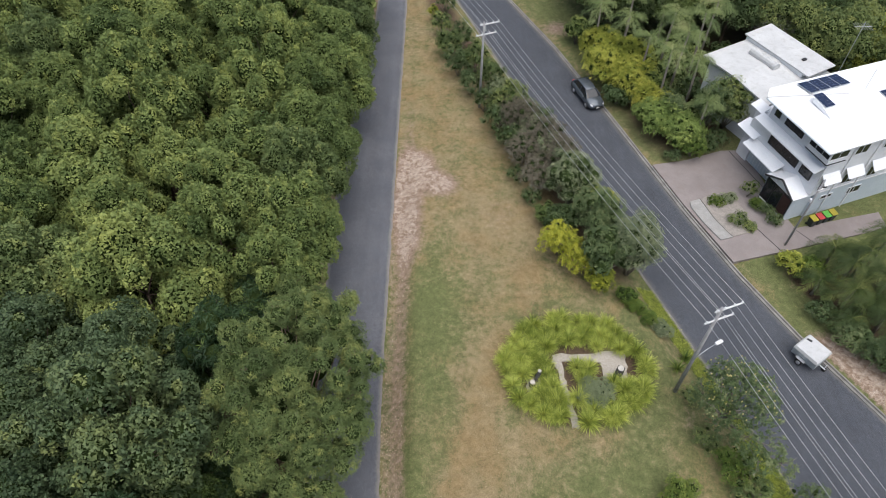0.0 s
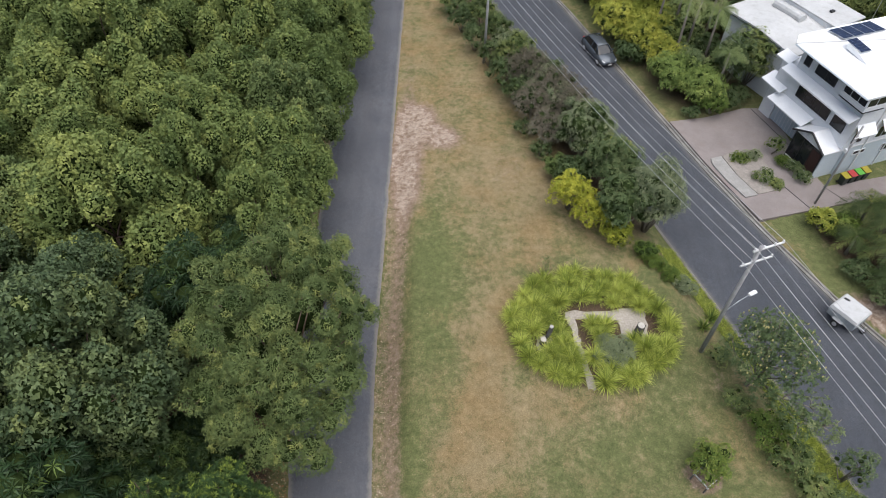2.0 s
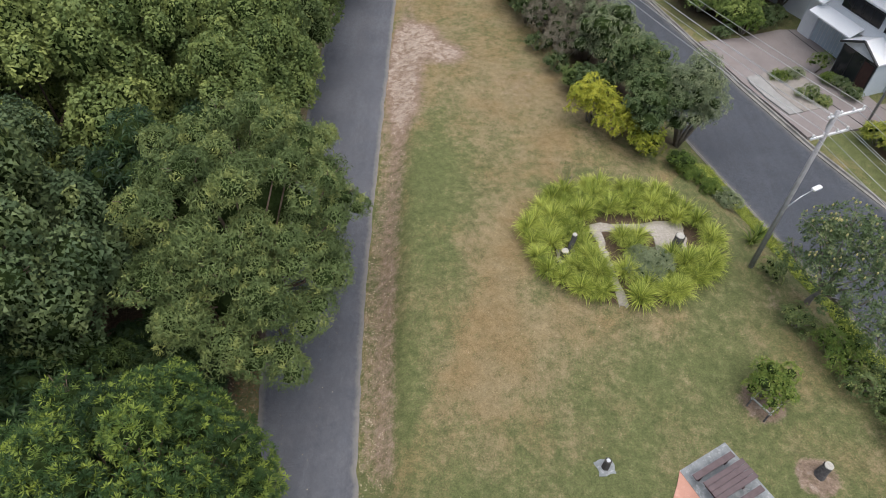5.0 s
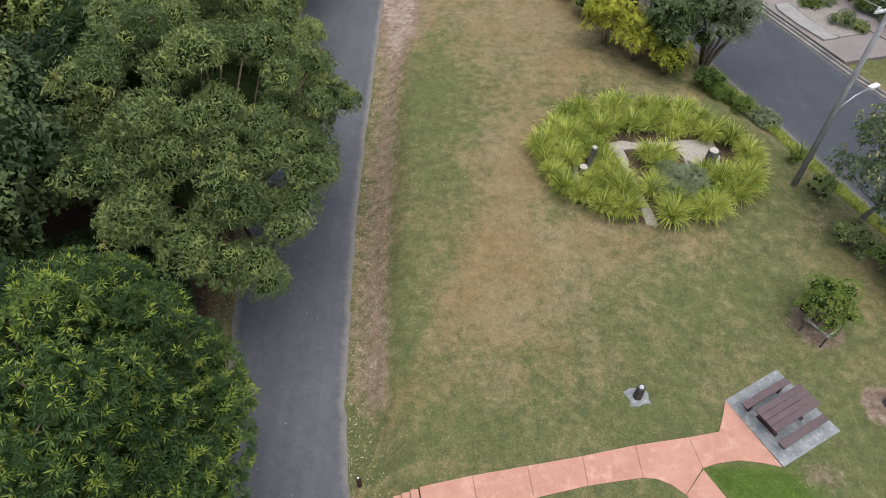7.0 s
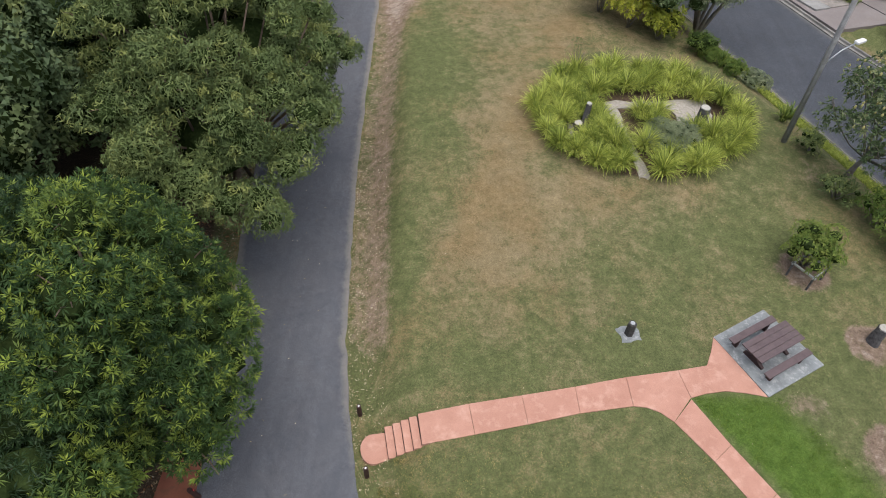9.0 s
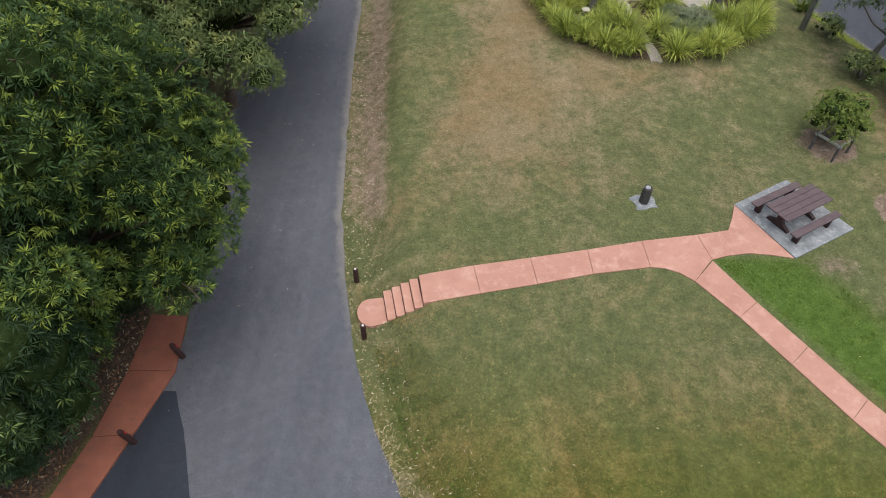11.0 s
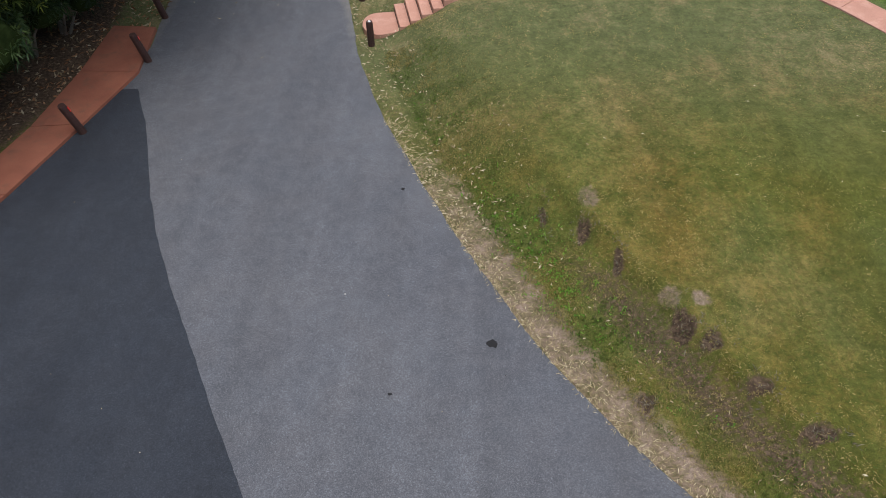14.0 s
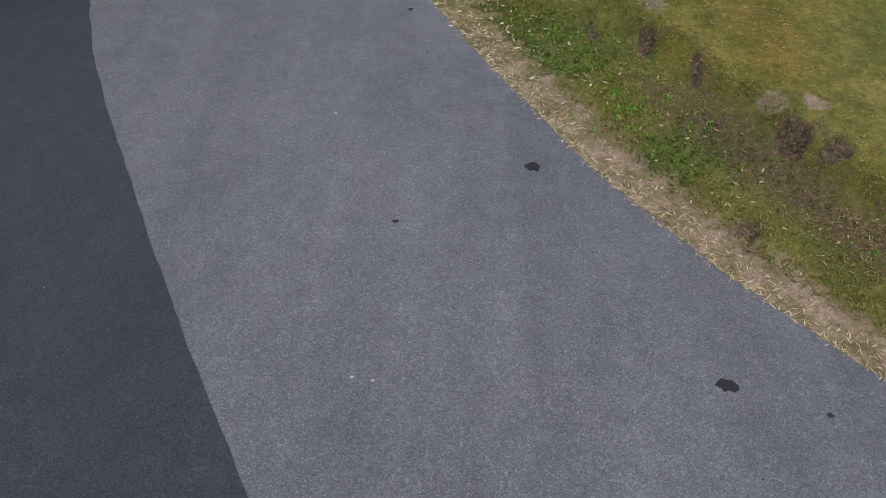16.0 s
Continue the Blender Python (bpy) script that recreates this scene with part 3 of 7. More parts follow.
def land(x, y):
    """Height of the ground at x, y (arrays)."""
    x, y = np.asarray(x, float), np.asarray(y, float)
    zl, zs, h = lane_z(y), street_z(y), lawn_z(y)
    h = h + 0.12 * np.exp(-(((x - 12) / 6) ** 2) - ((y - 15) / 4.5) ** 2) + 0.03 * np.sin(x * 0.9 + 1) * np.sin(y * 0.7) * smooth01(2, 5, x)
    dl, dr = x - lane_right(y), street_left(y) - x
    lip = smooth01(-6.0, -8.5, y)
    z = zl + (h - zl) * ((1 - lip) * smooth01(0.45, 2.45, dl) + lip * (0.55 * smooth01(0.4, 2.4, dl) + 0.45 * smooth01(1.95, 2.35, dl)))
    z = z - 0.22 * smooth01(2.6, 1.9, x) * smooth01(0.85, 0.45, np.abs(y + 0.95)) * smooth01(-0.1, 0.4, x)
    z = np.where(dl > 0, zs + (z - zs) * smooth01(0.1, 3.4, dr), z)
    z = np.where(dr < 0, zs, z)
    far = x - street_right(y)
    z = np.where(far > 0, zs + 0.12 + 0.12 * smooth01(0.5, 4, far), z)
    west = lane_left(y) - x
    z = np.where(west > 0, zl + 0.3 * smooth01(0.2, 4, west), z)
    for cx, cy, rx, ry, deep, _ in WORN:
        z = z - deep * smooth01(1.25, 0.75, np.hypot((x - cx) / rx, (y - cy) / ry))
    return z


def land_at(x, y):
    return float(land(np.array([x]), np.array([y]))[0])


def on_street(x, y):
    return ((x > street_left(y)) & (x < street_right(y))) | ((x > lane_left(y)) & (x < lane_right(y)))


def spans(lo, hi, step, far):
    core = np.arange(lo, hi + step / 2, step)
    grow = step * 1.35 ** np.arange(1, 60)
    out = np.cumsum(grow)
    out = out[out < far]
    return np.concatenate([(lo - out)[::-1], core, hi + out])


DRIVE = [(21.75, 37.3), (23.5, 32.2), (25.5, 27.2), (26.05, 25.9), (31, 27.2), (38, 29.2), (40, 29.9), (40, 31.6), (32.2, 29.6), (31.5, 32), (31.2, 35.5), (30.7, 39.4), (28.5, 39.3), (25, 38.0)]


def build_ground():
    xs = np.unique(np.round(np.concatenate([spans(-12, 36, 0.3, 600), np.arange(0, 9, 0.1)]), 3))
    ys = np.unique(np.round(np.concatenate([spans(-22, 68, 0.3, 600), np.arange(-15, -4, 0.1)]), 3))
    X, Y = np.meshgrid(xs, ys)
    inside = np.maximum(np.minimum(X - street_left(Y), street_right(Y) - X), np.minimum(X - lane_left(Y), lane_right(Y) - X))
    Z = land(X, Y) - 0.12 * smooth01(0.05, 0.4, inside)
    along = (X - 2.0) * 0.979 + (Y + 0.83) * 0.205
    across = -(X - 2.0) * 0.205 + (Y + 0.83) * 0.979
    Z -= 0.1 * ((along > 0.1) & (along < 9.3) & (np.abs(across) < 0.22))
    inside = np.zeros(X.shape, bool)
    for (ax, ay), (bx, by) in zip(DRIVE, DRIVE[1:] + DRIVE[:1]):
        inside ^= ((ay > Y) != (by > Y)) & (X < (bx - ax) * (Y - ay) / ((by - ay) or 1e-9) + ax)
    Z -= 0.16 * inside
    rng = np.random.default_rng(5)
    Z += np.where(on_street(X, Y), 0, rng.normal(0, 0.006, X.shape))
    ny, nx = X.shape
    idx = np.arange(ny * nx).reshape(ny, nx)
    F = np.stack([idx[:-1, :-1], idx[:-1, 1:], idx[1:, 1:], idx[1:, :-1]], -1).reshape(-1, 4)
    ob = quads("ground", np.stack([X, Y, Z], -1).reshape(-1, 3), F, M_ground, smooth=True)
    blob = lambda cx, cy, rx, ry: np.exp(-(((X - cx) / rx) ** 2) - ((Y - cy) / ry) ** 2)  # noqa: E731
    dl, dr, far, west = X - lane_right(Y), street_left(Y) - X, X - street_right(Y), lane_left(Y) - X
    dry = 0.38 + 0.34 * smooth01(21, 30, Y) - 0.5 * blob(2.4, 19.5, 1.8, 7) + 0.55 * blob(5.2, 13.8, 1.9, 5) + 0.5 * blob(5.0, 6.8, 2.6, 2.6) + 0.42 * blob(10, 9.7, 5, 1.6) + 0.35 * blob(8, 24, 4, 7)
    dry = dry - 0.35 * blob(1.2, 7, 0.7, 3) - 0.22 * smooth01(3.6, 1.5, Y) - 0.35 * blob(15.5, 7.5, 4, 3.5) - 0.55 * blob(13.2, -0.6, 1.5, 1.2) - 0.2 * blob(9, 2.5, 1.5, 1.0) + 0.4 * blob(7.0, -9.3, 1.6, 1.7) + 0.3 * blob(5.6, -7.2, 1.3, 1.6) + 0.28 * blob(10, -4.5, 3, 1.3) - 0.4 * blob(10.5, -7.5, 3, 1.8) - 0.3 * blob(5, -3, 3, 1.5)
    dry = dry - 0.35 * smooth01(0, 2, far) - 0.3 * smooth01(2.0, 0.8, dr) + 0.3 * blob(27.6, 23.5, 1.6, 1.6)
    dirt = 1.4 * blob(0.4, 36.4, 1.5, 2.2) + 1.25 * blob(2.4, 33.8, 1.5, 1.6) + 1.2 * blob(-0.4, 32, 1.2, 3.4) + 0.75 * blob(0.2, 27.5, 1.0, 3) + 0.35 * blob(7.5, 30, 3, 4)
    dirt = dirt + 0.62 * blob(14.9, 0.35, 0.9, 0.55) + 0.62 * smooth01(0.75, 0.25, np.abs(dl - 0.35)) * smooth01(-3, -9, Y) + 0.45 * blob(19.0, 11.5, 0.5, 1.3)
    dirt = dirt + (0.46 + 0.16 * smooth01(0.45, 0.85, dl)) * np.where(dl > 0, smooth01(2.15, 1.2, dl), 0) * smooth01(0.6, 3.6, Y) * smooth01(60, 30, Y) + 0.95 * smooth01(0.1, 0.5, far) * smooth01(4.6, 3.2, far) * smooth01(20.5, 18, Y) + 0.8 * blob(15.2, 60, 2.0, 1.8)
    dirt = dirt + 0.42 * np.where(west > 0, smooth01(1.5, 0.9, west), 0) * smooth01(6, 12, Y)
    litter = np.where(west > 0, 0.3 + 0.7 * smooth01(0.8, 1.6, west), 0) + np.where((dl > 0), smooth01(0.75, 0.2, np.abs(dl - 0.85)), 0) * 0.22 * smooth01(-6, -3, Y)
    litter = litter + 0.75 * np.exp(-(((dr - 2.6) / 2.2) ** 2)) * smooth01(19, 26, Y) + 0.55 * np.exp(-(((dl - 1.8) / 0.55) ** 2)) * smooth01(-7.5, -10, Y) + 0.2 * np.exp(-(((dl - 1.3) / 0.5) ** 2)) * smooth01(-5, -8, Y)
    for cx, cy, rx, ry, _, dark in WORN:
        bare = smooth01(1.35, 0.8, np.hypot((X - cx) / rx, (Y - cy) / ry))
        dirt, litter = dirt + (0.4 if dark else 0.62) * bare, litter + (0.75 * bare if dark else 0)
    for cx, cy, r in ((16.9, 6.25, 1.0), (18.1, 2.85, 0.85), (17.3, -1.4, 1.1)):
        ring = smooth01(r + 0.2, r - 0.1, np.hypot(X - cx, Y - cy))
        dirt, litter = dirt + 0.8 * ring, litter + 0.42 * ring
    litter = litter + 0.9 * blob(25, 46, 5, 9) + 0.85 * smooth01(2.6, 4.0, far) * smooth01(27, 24, Y) + 0.3 * blob(31, 17, 2.5, 3) + 0.8 * blob(40, 55, 14, 14)
    litter = litter + 0.75 * smooth01(1.08, 0.98, np.hypot((X - 11.85) / 4.9, (Y - 15.2) / 4.1))
    cover = np.stack([dry, dirt, litter, smooth01(-2.0, -8.0, Y) * smooth01(30, 20, X)], -1).reshape(-1, 4)
    ob.data.attributes.new("cover", "FLOAT_COLOR", "POINT").data.foreach_set("color", np.clip(cover, 0, 1).astype(np.float32).ravel())
    side = (X - 11.3) * 0.82 + (Y + 1.0) * 0.57
    lush = smooth01(0.5, 0.8, side) * smooth01(3.6, 2.4, side) * smooth01(0.75, 0.35, Y) * smooth01(-9, -6, Y)
    ob.data.attributes.new("lush", "FLOAT", "POINT").data.foreach_set("value", (0.85 * lush).astype(np.float32).ravel())
    return tagged(ob, "gently rolling mown lawn, half green and half dried brown", "ground", kind="structure")


build_ground()


def strip(name, left, right, y0, y1, step, z, material, cols=14, wobble=0.03, seed=3, lift=0.0, depth=0.14, top=None):
    """A paved band between two edge lines, with a slight crown and ragged, downturned edges."""
    rng = np.random.default_rng(seed)
    ys = np.arange(y0, y1 + step / 2, step)
    rough = np.convolve(rng.normal(0, wobble, len(ys) + 4), np.ones(3) / 3, "same")[2:-2]
    rough2 = np.convolve(rng.normal(0, wobble, len(ys) + 4), np.ones(3) / 3, "same")[2:-2]
    u = np.linspace(0, 1, cols)
    u = np.sort(np.concatenate([u, [0.012, 0.03, 0.97, 0.988]]))
    XL, XR = left(ys) + rough, right(ys) + rough2
    X = XL[:, None] + (XR - XL)[:, None] * u
    Y = np.repeat(ys[:, None], len(u), 1)
    Z = (z(ys) + lift)[:, None] + 0.05 * (1 - (2 * u - 1) ** 2)
    if top is not None:
        Z = top(X, Y)
    X = np.concatenate([X[:, :1], X, X[:, -1:]], 1)
    Y = np.concatenate([Y[:, :1], Y, Y[:, -1:]], 1)
    Z = np.concatenate([Z[:, :1] - depth, Z, Z[:, -1:] - depth], 1)
    ny, nx = X.shape
    idx = np.arange(ny * nx).reshape(ny, nx)
    F = np.stack([idx[:-1, :-1], idx[:-1, 1:], idx[1:, 1:], idx[1:, :-1]], -1).reshape(-1, 4)
    w = (XR - XL)[:, None]
    near = np.minimum(X - XL[:, None], XR[:, None] - X)
    dust = np.where(np.abs(w) > 0, 0.85 * (1 - smooth01(0.0, 0.5, near)), 0) * (0.3 + 0.7 * smooth01(-4, 2, Y))
    return quads(name, np.stack([X, Y, Z], -1).reshape(-1, 3), F, material, None, dust.ravel(), "dust")


tagged(strip("road", lane_left, lane_right, -26, 84, 0.25, lane_z, M_road, 18, 0.035, 3, 0.03), "narrow grey weathered asphalt lane with dusty edges", "road", kind="structure")
tagged(strip("street", street_left, lambda y: street_right(y) - 0.42, -30, 100, 0.5, street_z, M_street, 10, 0.02, 4, 0.035), "dark grey asphalt street", "road", kind="structure")
def lane_surface(X, Y):
    u = (X - lane_left(Y)) / (lane_right(Y) - lane_left(Y))
    return lane_z(Y) + 0.03 + 0.05 * (1 - (2 * u - 1) ** 2) + 0.006


patch_left = curve([(-16, -9.55), (-10, -6.86), (-7.6, -5.96), (-6.06, -5.46), (-3.85, -4.85), (-3.6, -4.75)])
patch_right = rounded([(-22, 4.6), (-18, 2.6), (-16, 1.55), (-14.3, 0.6), (-13.5, 0.05), (-12.4, -0.58), (-10.95, -1.42), (-9.9, -2.0), (-8.6, -2.7), (-7.9, -3.05), (-6.8, -3.42), (-5.98, -3.72), (-5.0, -4.02), (-4.6, -4.18), (-4.3, -4.36), (-4.15, -4.5), (-4.05, -4.65), (-3.96, -4.88)])
tagged(strip("road_patch", lambda y: patch_left(y) - 0.06, patch_right, -26, -4.0, 0.1, lane_z, M_road_new, 14, 0.012, 8, 0.0, 0.05, lane_surface), "newer dark asphalt patch beside the older lane", "road", kind="structure")


def street_kerb(name, line, width, rise, label):
    """A concrete kerb along a line: gutter lip, upstand and top."""
    ys = np.arange(-20, 80, 0.8)
    bm = bmesh.new()
    rows = []
    for y in ys:
        x, z = float(line(y)), float(street_z(y))
        prof = [(-width, -0.1), (-width, 0.045), (-width * 0.45, 0.05), (-width * 0.33, 0.05 + rise), (0.0, 0.06 + rise), (0.05, -0.1)]
        rows.append([bm.verts.new((x + a, y, z + b)) for a, b in prof])
    for lo, hi in zip(rows, rows[1:]):
        for i in range(5):
            bm.faces.new((lo[i], lo[i + 1], hi[i + 1], hi[i]))
    bmesh.ops.recalc_face_normals(bm, faces=bm.faces[:])
    return tagged(part(name, bm, M_kerb), label, "kerb", kind="structure")


street_kerb("kerb", street_right, 0.36, 0.11, "pale concrete kerb and gutter along the street")
street_kerb("road_edging", lambda y: street_left(y) + 0.02, 0.14, 0.03, "thin concrete edging strip between street and grass")


def slabs(name, label, outlines, material, top, category="path", sink=0.12, gap=0.012, thick=0.1, group=None):
    """A paved surface: a dark bed below, and each poured slab a block of its own above it."""
    bed = bmesh.new()
    for o in outlines:
        c = (sum(p[0] for p in o) / len(o), sum(p[1] for p in o) / len(o))
        prism(bed, [(c[0] + 0.95 * (x - c[0]), c[1] + 0.95 * (y - c[1])) for x, y in o], lambda x, y: top(x, y) - sink, lambda x, y: top(x, y) - 0.018)
    base = tagged(part(name, bed, M_joint), label, category, kind="structure")
    for o in outlines:
        c = Vector((sum(p[0] for p in o) / len(o), sum(p[1] for p in o) / len(o)))
        inset = []
        for i, p in enumerate(o):
            p, a, b = Vector(p), Vector(o[i - 1]), Vector(o[(i + 1) % len(o)])
            n1, n2 = (p - a).normalized(), (b - p).normalized()
            n = Vector((-n1.y - n2.y, n1.x + n2.x))
            n = n.normalized() if n.length > 1e-6 else (c - p).normalized()
            if n.dot(c - p) < 0 and len(o) < 6:
                n = -n
            inset.append(p + n * gap)
        bm = prism(bmesh.new(), inset, lambda x, y: top(x, y) - thick, top)
        part("slab", bm, material, base)
    return base


PT = [(1.97, -0.29), (3.64, 0.10), (5.42, 0.46), (7.24, 0.82), (9.04, 1.24), (10.9, 1.58)]
PB = [(2.15, -1.36), (3.83, -1.00), (5.56, -0.60), (7.30, -0.16), (9.10, 0.14), (11.1, 0.50)]
path_top = lambda x, y: max(0.722 if x < 3 else 0.0, land_at(x, y) + 0.034)  # noqa: E731
main_path = [[PB[i], PB[i + 1], PT[i + 1], PT[i]] for i in range(4)]
main_path.append([PB[4], (9.55, 0.10), (9.95, -0.07), (10.34, -0.40), PB[5], PT[5], PT[4]])
main_path.append([PB[5], (11.6, 0.66), (12.34, 0.79), (13.0, 0.72), (13.70, 0.59), (12.49, 2.99), (12.27, 2.43), (11.96, 1.80), PT[5]])
branch = [((10.34, -0.40), (11.1, 0.46)), ((11.3, -1.73), (11.98, -1.16)), ((12.28, -3.28), (12.95, -2.68)), ((13.3, -4.9), (13.95, -4.3)), ((14.4, -6.5), (15.05, -5.9)), ((15.6, -8.2), (16.25, -7.6)), ((17.0, -10.0), (17.6, -9.4))]
main_path += [[b[0], b[1], a[1], a[0]] for a, b in zip(branch, branch[1:])]
slabs("pavement", "salmon terracotta coloured concrete footpath with cut joints", main_path, M_red, path_top, thick=0.32, sink=0.3, gap=0.009)
slabs("table_slab", "square grey concrete slab stained pale", [[(13.72, 0.57), (16.08, 1.89), (14.68, 4.27), (12.47, 2.97)]], M_slab, lambda x, y: 0.80, "slab")
RL = [(-4.9, -1.5), (-4.72, -3.4), (-5.27, -5.3), (-5.9, -7.4), (-6.75, -9.6), (-7.9, -12.2)]
RR = [(-5.97, -1.45), (-6.05, -3.4), (-6.32, -5.4), (-6.9, -7.5), (-7.75, -9.8), (-8.95, -12.5)]
slabs("pavement_west", "rust red concrete footpath under overhanging trees", [[RL[i], RL[i + 1], RR[i + 1], RR[i]] for i in range(5)][::1], M_red_dark, lambda x, y: 0.10)


def steps():
    """Five risers up from the lane to the path, with a rounded landing pad."""
    top = thing("steps", "flight of salmon concrete steps up to the path", "steps", (2.06, -0.83, 0), 11.5, kind="structure")
    for i in range(4):
        x1 = -0.275 * (3 - i) + 0.02
        part("step", boxed((0.30, 1.12, 0.14 + 0.128 * i + 0.08), (x1 - 0.15, 0, (0.14 + 0.128 * i - 0.08) / 2 + 0.04), (0, 0, 0), 0.012), M_red, top)
    # dark strips paint the contact shade, with some dirt, below each riser
    for i in range(5):
        part("dirt_line", boxed((0.045, 1.1, 0.012), (-0.275 * (4 - i) - 0.0, 0, 0.062 + (0.12 + 0.128 * (i - 1) if i else 0.0))), M_joint, top, "dark strip painting contact shade and dirt at the foot of a riser")
    bm = bmesh.new()
    pad = [(-1.13 - 0.42 - 0.42 * math.cos(a), -0.10 + 0.52 * math.sin(a)) for a in np.linspace(-1.57, 1.57, 14)]
    prism(bm, [(-1.12, -0.55)] + pad + [(-1.12, 0.4)], -0.1, 0.06)
    part("landing_pad", bm, M_red, top, "rounded salmon concrete pad at the lane")
    return top


steps()

drive = prism(bmesh.new(), DRIVE, -0.1, lambda x, y: 0.22 if x < 26.2 else 0.27)
tagged(part("driveway", drive, M_drive), "broad mauve grey concrete driveway", "driveway", kind="structure")
for o in ([(29.2, 39.3), (29.26, 39.3), (31.2, 33.9), (31.14, 33.9)], [(28.6, 30.2), (28.64, 30.2), (30.3, 27.0), (30.26, 27.0)], [(32.0, 29.6), (32.05, 29.6), (33.3, 27.95), (33.25, 27.95)]):
    tagged(part("drain_joint", prism(bmesh.new(), o, 0.2, 0.275), M_black), "thin dark expansion joint in the driveway", "joint", kind="structure")
tagged(part("verge_slab", prism(bmesh.new(), [(24.0, 31.85), (24.05, 32.55), (24.95, 32.85), (25.58, 30.7), (26.35, 29.05), (26.65, 28.5), (25.59, 28.17), (24.65, 30.05)], 0.0, 0.33), M_concrete), "pale broken concrete slab beside the kerb", "slab", kind="structure")
tagged(part("gravel_island", prism(bmesh.new(), [(25.05, 32.9), (26.5, 33.7), (27.9, 33.5), (28.5, 31.6), (28.75, 30.2), (28.3, 29.1), (26.75, 28.6), (26.42, 29.05), (25.65, 30.75)], 0.0, 0.295), M_gravel), "pale grey gravel around the driveway beds", "gravel", kind="structure")


# ---- trees west of the lane ----
def forest():
    """The closed wood: domed heads of leafy lobes in ten kinds, each used many times, with dark gaps between them."""
    kinds = []
    specs = [(0.95, 9.0, 1.3), (0.8, 9.5, 1.2), (1.1, 8.8, 1.4), (0.75, 9.0, 1.15), (1.0, 8.6, 1.3), (0.85, 9.8, 1.25), (1.15, 8.5, 1.45), (0.9, 9.2, 1.25), (0.95, 8.8, 1.3), (1.0, 8.8, 1.3)]
    for i, (R, zc, size) in enumerate(specs):
        rng = np.random.default_rng(40 + i)
        lobes = [(rng.uniform(-0.2, 0.2), rng.uniform(-0.2, 0.2), zc + 1.2, 0.8 * size)]
        for level, (count, reach, dz, big) in enumerate(((6, 1.85, 0.0, 0.7), (8, 2.7, -1.9, 0.7), (6, 2.8, -3.9, 1.05))):
            for q in range(count):
                a = 6.283 * (q + 0.5 * level) / count + rng.uniform(-0.22, 0.22)
                k = reach * rng.uniform(0.88, 1.1) * (0.8 + 0.2 * R)
                lobes.append((k * math.cos(a), k * math.sin(a), zc + dz + rng.uniform(-0.75, 0.75), size * big * rng.uniform(0.6, 1.2)))
        long = i == 8
        leaf = M_leaf_fine if i == 4 else M_leaf_shade if long else M_leaf_deep if i == 9 else M_leaf_forest
        if long:
            top = tree("forest_tree", "dark glossy lance-leaved tree at the wood's edge", "tree", (0, 0, 0), lobes, (0, 0, zc - 3.5), 0.2, leaf, per=46, n=8, L=0.5, W=0.11, seed=48, group="trees of the wood", every=4, spread=(40, 95), droop=0.25, fresh=0.05, low=-0.5, flat=1.3)
        else:
            top = tree("forest_tree", "tall domed dense green tree in a closed wood", "tree", (0, 0, 0), lobes, (0, 0, zc - 3.5), 0.13, leaf, L=0.17, W=0.135, seed=40 + i, group="trees of the wood", fresh=0.10 if i == 1 else 0.03, every=5,
                       clad=1.9, puff=0.30, low=-0.5, flat=1.45, dense=0, lift=0.15, even=0.10, spot=0.12, rough=0.38, bulge=0.8, wild=1.4)
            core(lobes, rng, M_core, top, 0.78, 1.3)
        kinds.append(top)
    rng = np.random.default_rng(11)
    # the smallest dark trees are added to stand in for the hollow's deep shade
    spots = [(-9.8, 6.0, 0.34), (-10.6, 7.2, 0.36), (-9.0, 5.5, 0.32), (-10.4, 3.9, 0.36), (-9.4, 9.3, 0.36), (-12.2, 3.4, 0.5), (-11.4, 5.2, 0.5), (-13.6, 1.2, 0.9), (-10.2, 2.2, 0.42), (-8.3, 4.2, 0.34), (-7.9, 6.4, 0.3), (-9.3, 7.7, 0.34), (-14.8, 5.6, 0.85), (-10.9, 13.6, 0.85), (-9.2, 17.2, 0.75), (-15.2, -2.6, 0.9)]
    y, row = 3.0, 0
    while y < 58:
        x = (-13.4 if y < 17 else -17.0) - (0.0 if row % 2 else 2.8)
        while x > -21 - max(0.0, y) * 0.43:
            spots.append((x + rng.uniform(-0.8, 0.8), y + rng.uniform(-0.7, 0.7), rng.uniform(0.9, 1.16)))
            x -= 5.6
        y += 4.8
        row += 1
    y = 19.0
    while y < 62:
        spots.append((-8.3 + rng.uniform(-0.3, 0.3) + 0.3 * (y > 38), y, rng.uniform(0.84, 1.0)))
        spots.append((-12.4 + rng.uniform(-0.5, 0.5), y + 2.0 + rng.uniform(-0.5, 0.5), rng.uniform(0.88, 1.06)))
        y += 4.7
    used = set()
    for n, (px, py, s) in enumerate(spots):
        k = 8 if n < 16 else 9 if py < 15.5 else int(rng.integers(0, 8))
        m = pose(px, py, land_at(px, py) - 0.05, 0, 0, rng.uniform(0, 360))
        if k not in used:
            used.add(k)
            kinds[k].matrix_basis = m @ Matrix.Scale(s, 4)
        else:
            old = kinds[k].scale.copy()
            kinds[k].scale = (s, s, s * rng.uniform(0.84, 1.14))
            copy_thing(kinds[k], m)
            kinds[k].scale = old


forest()

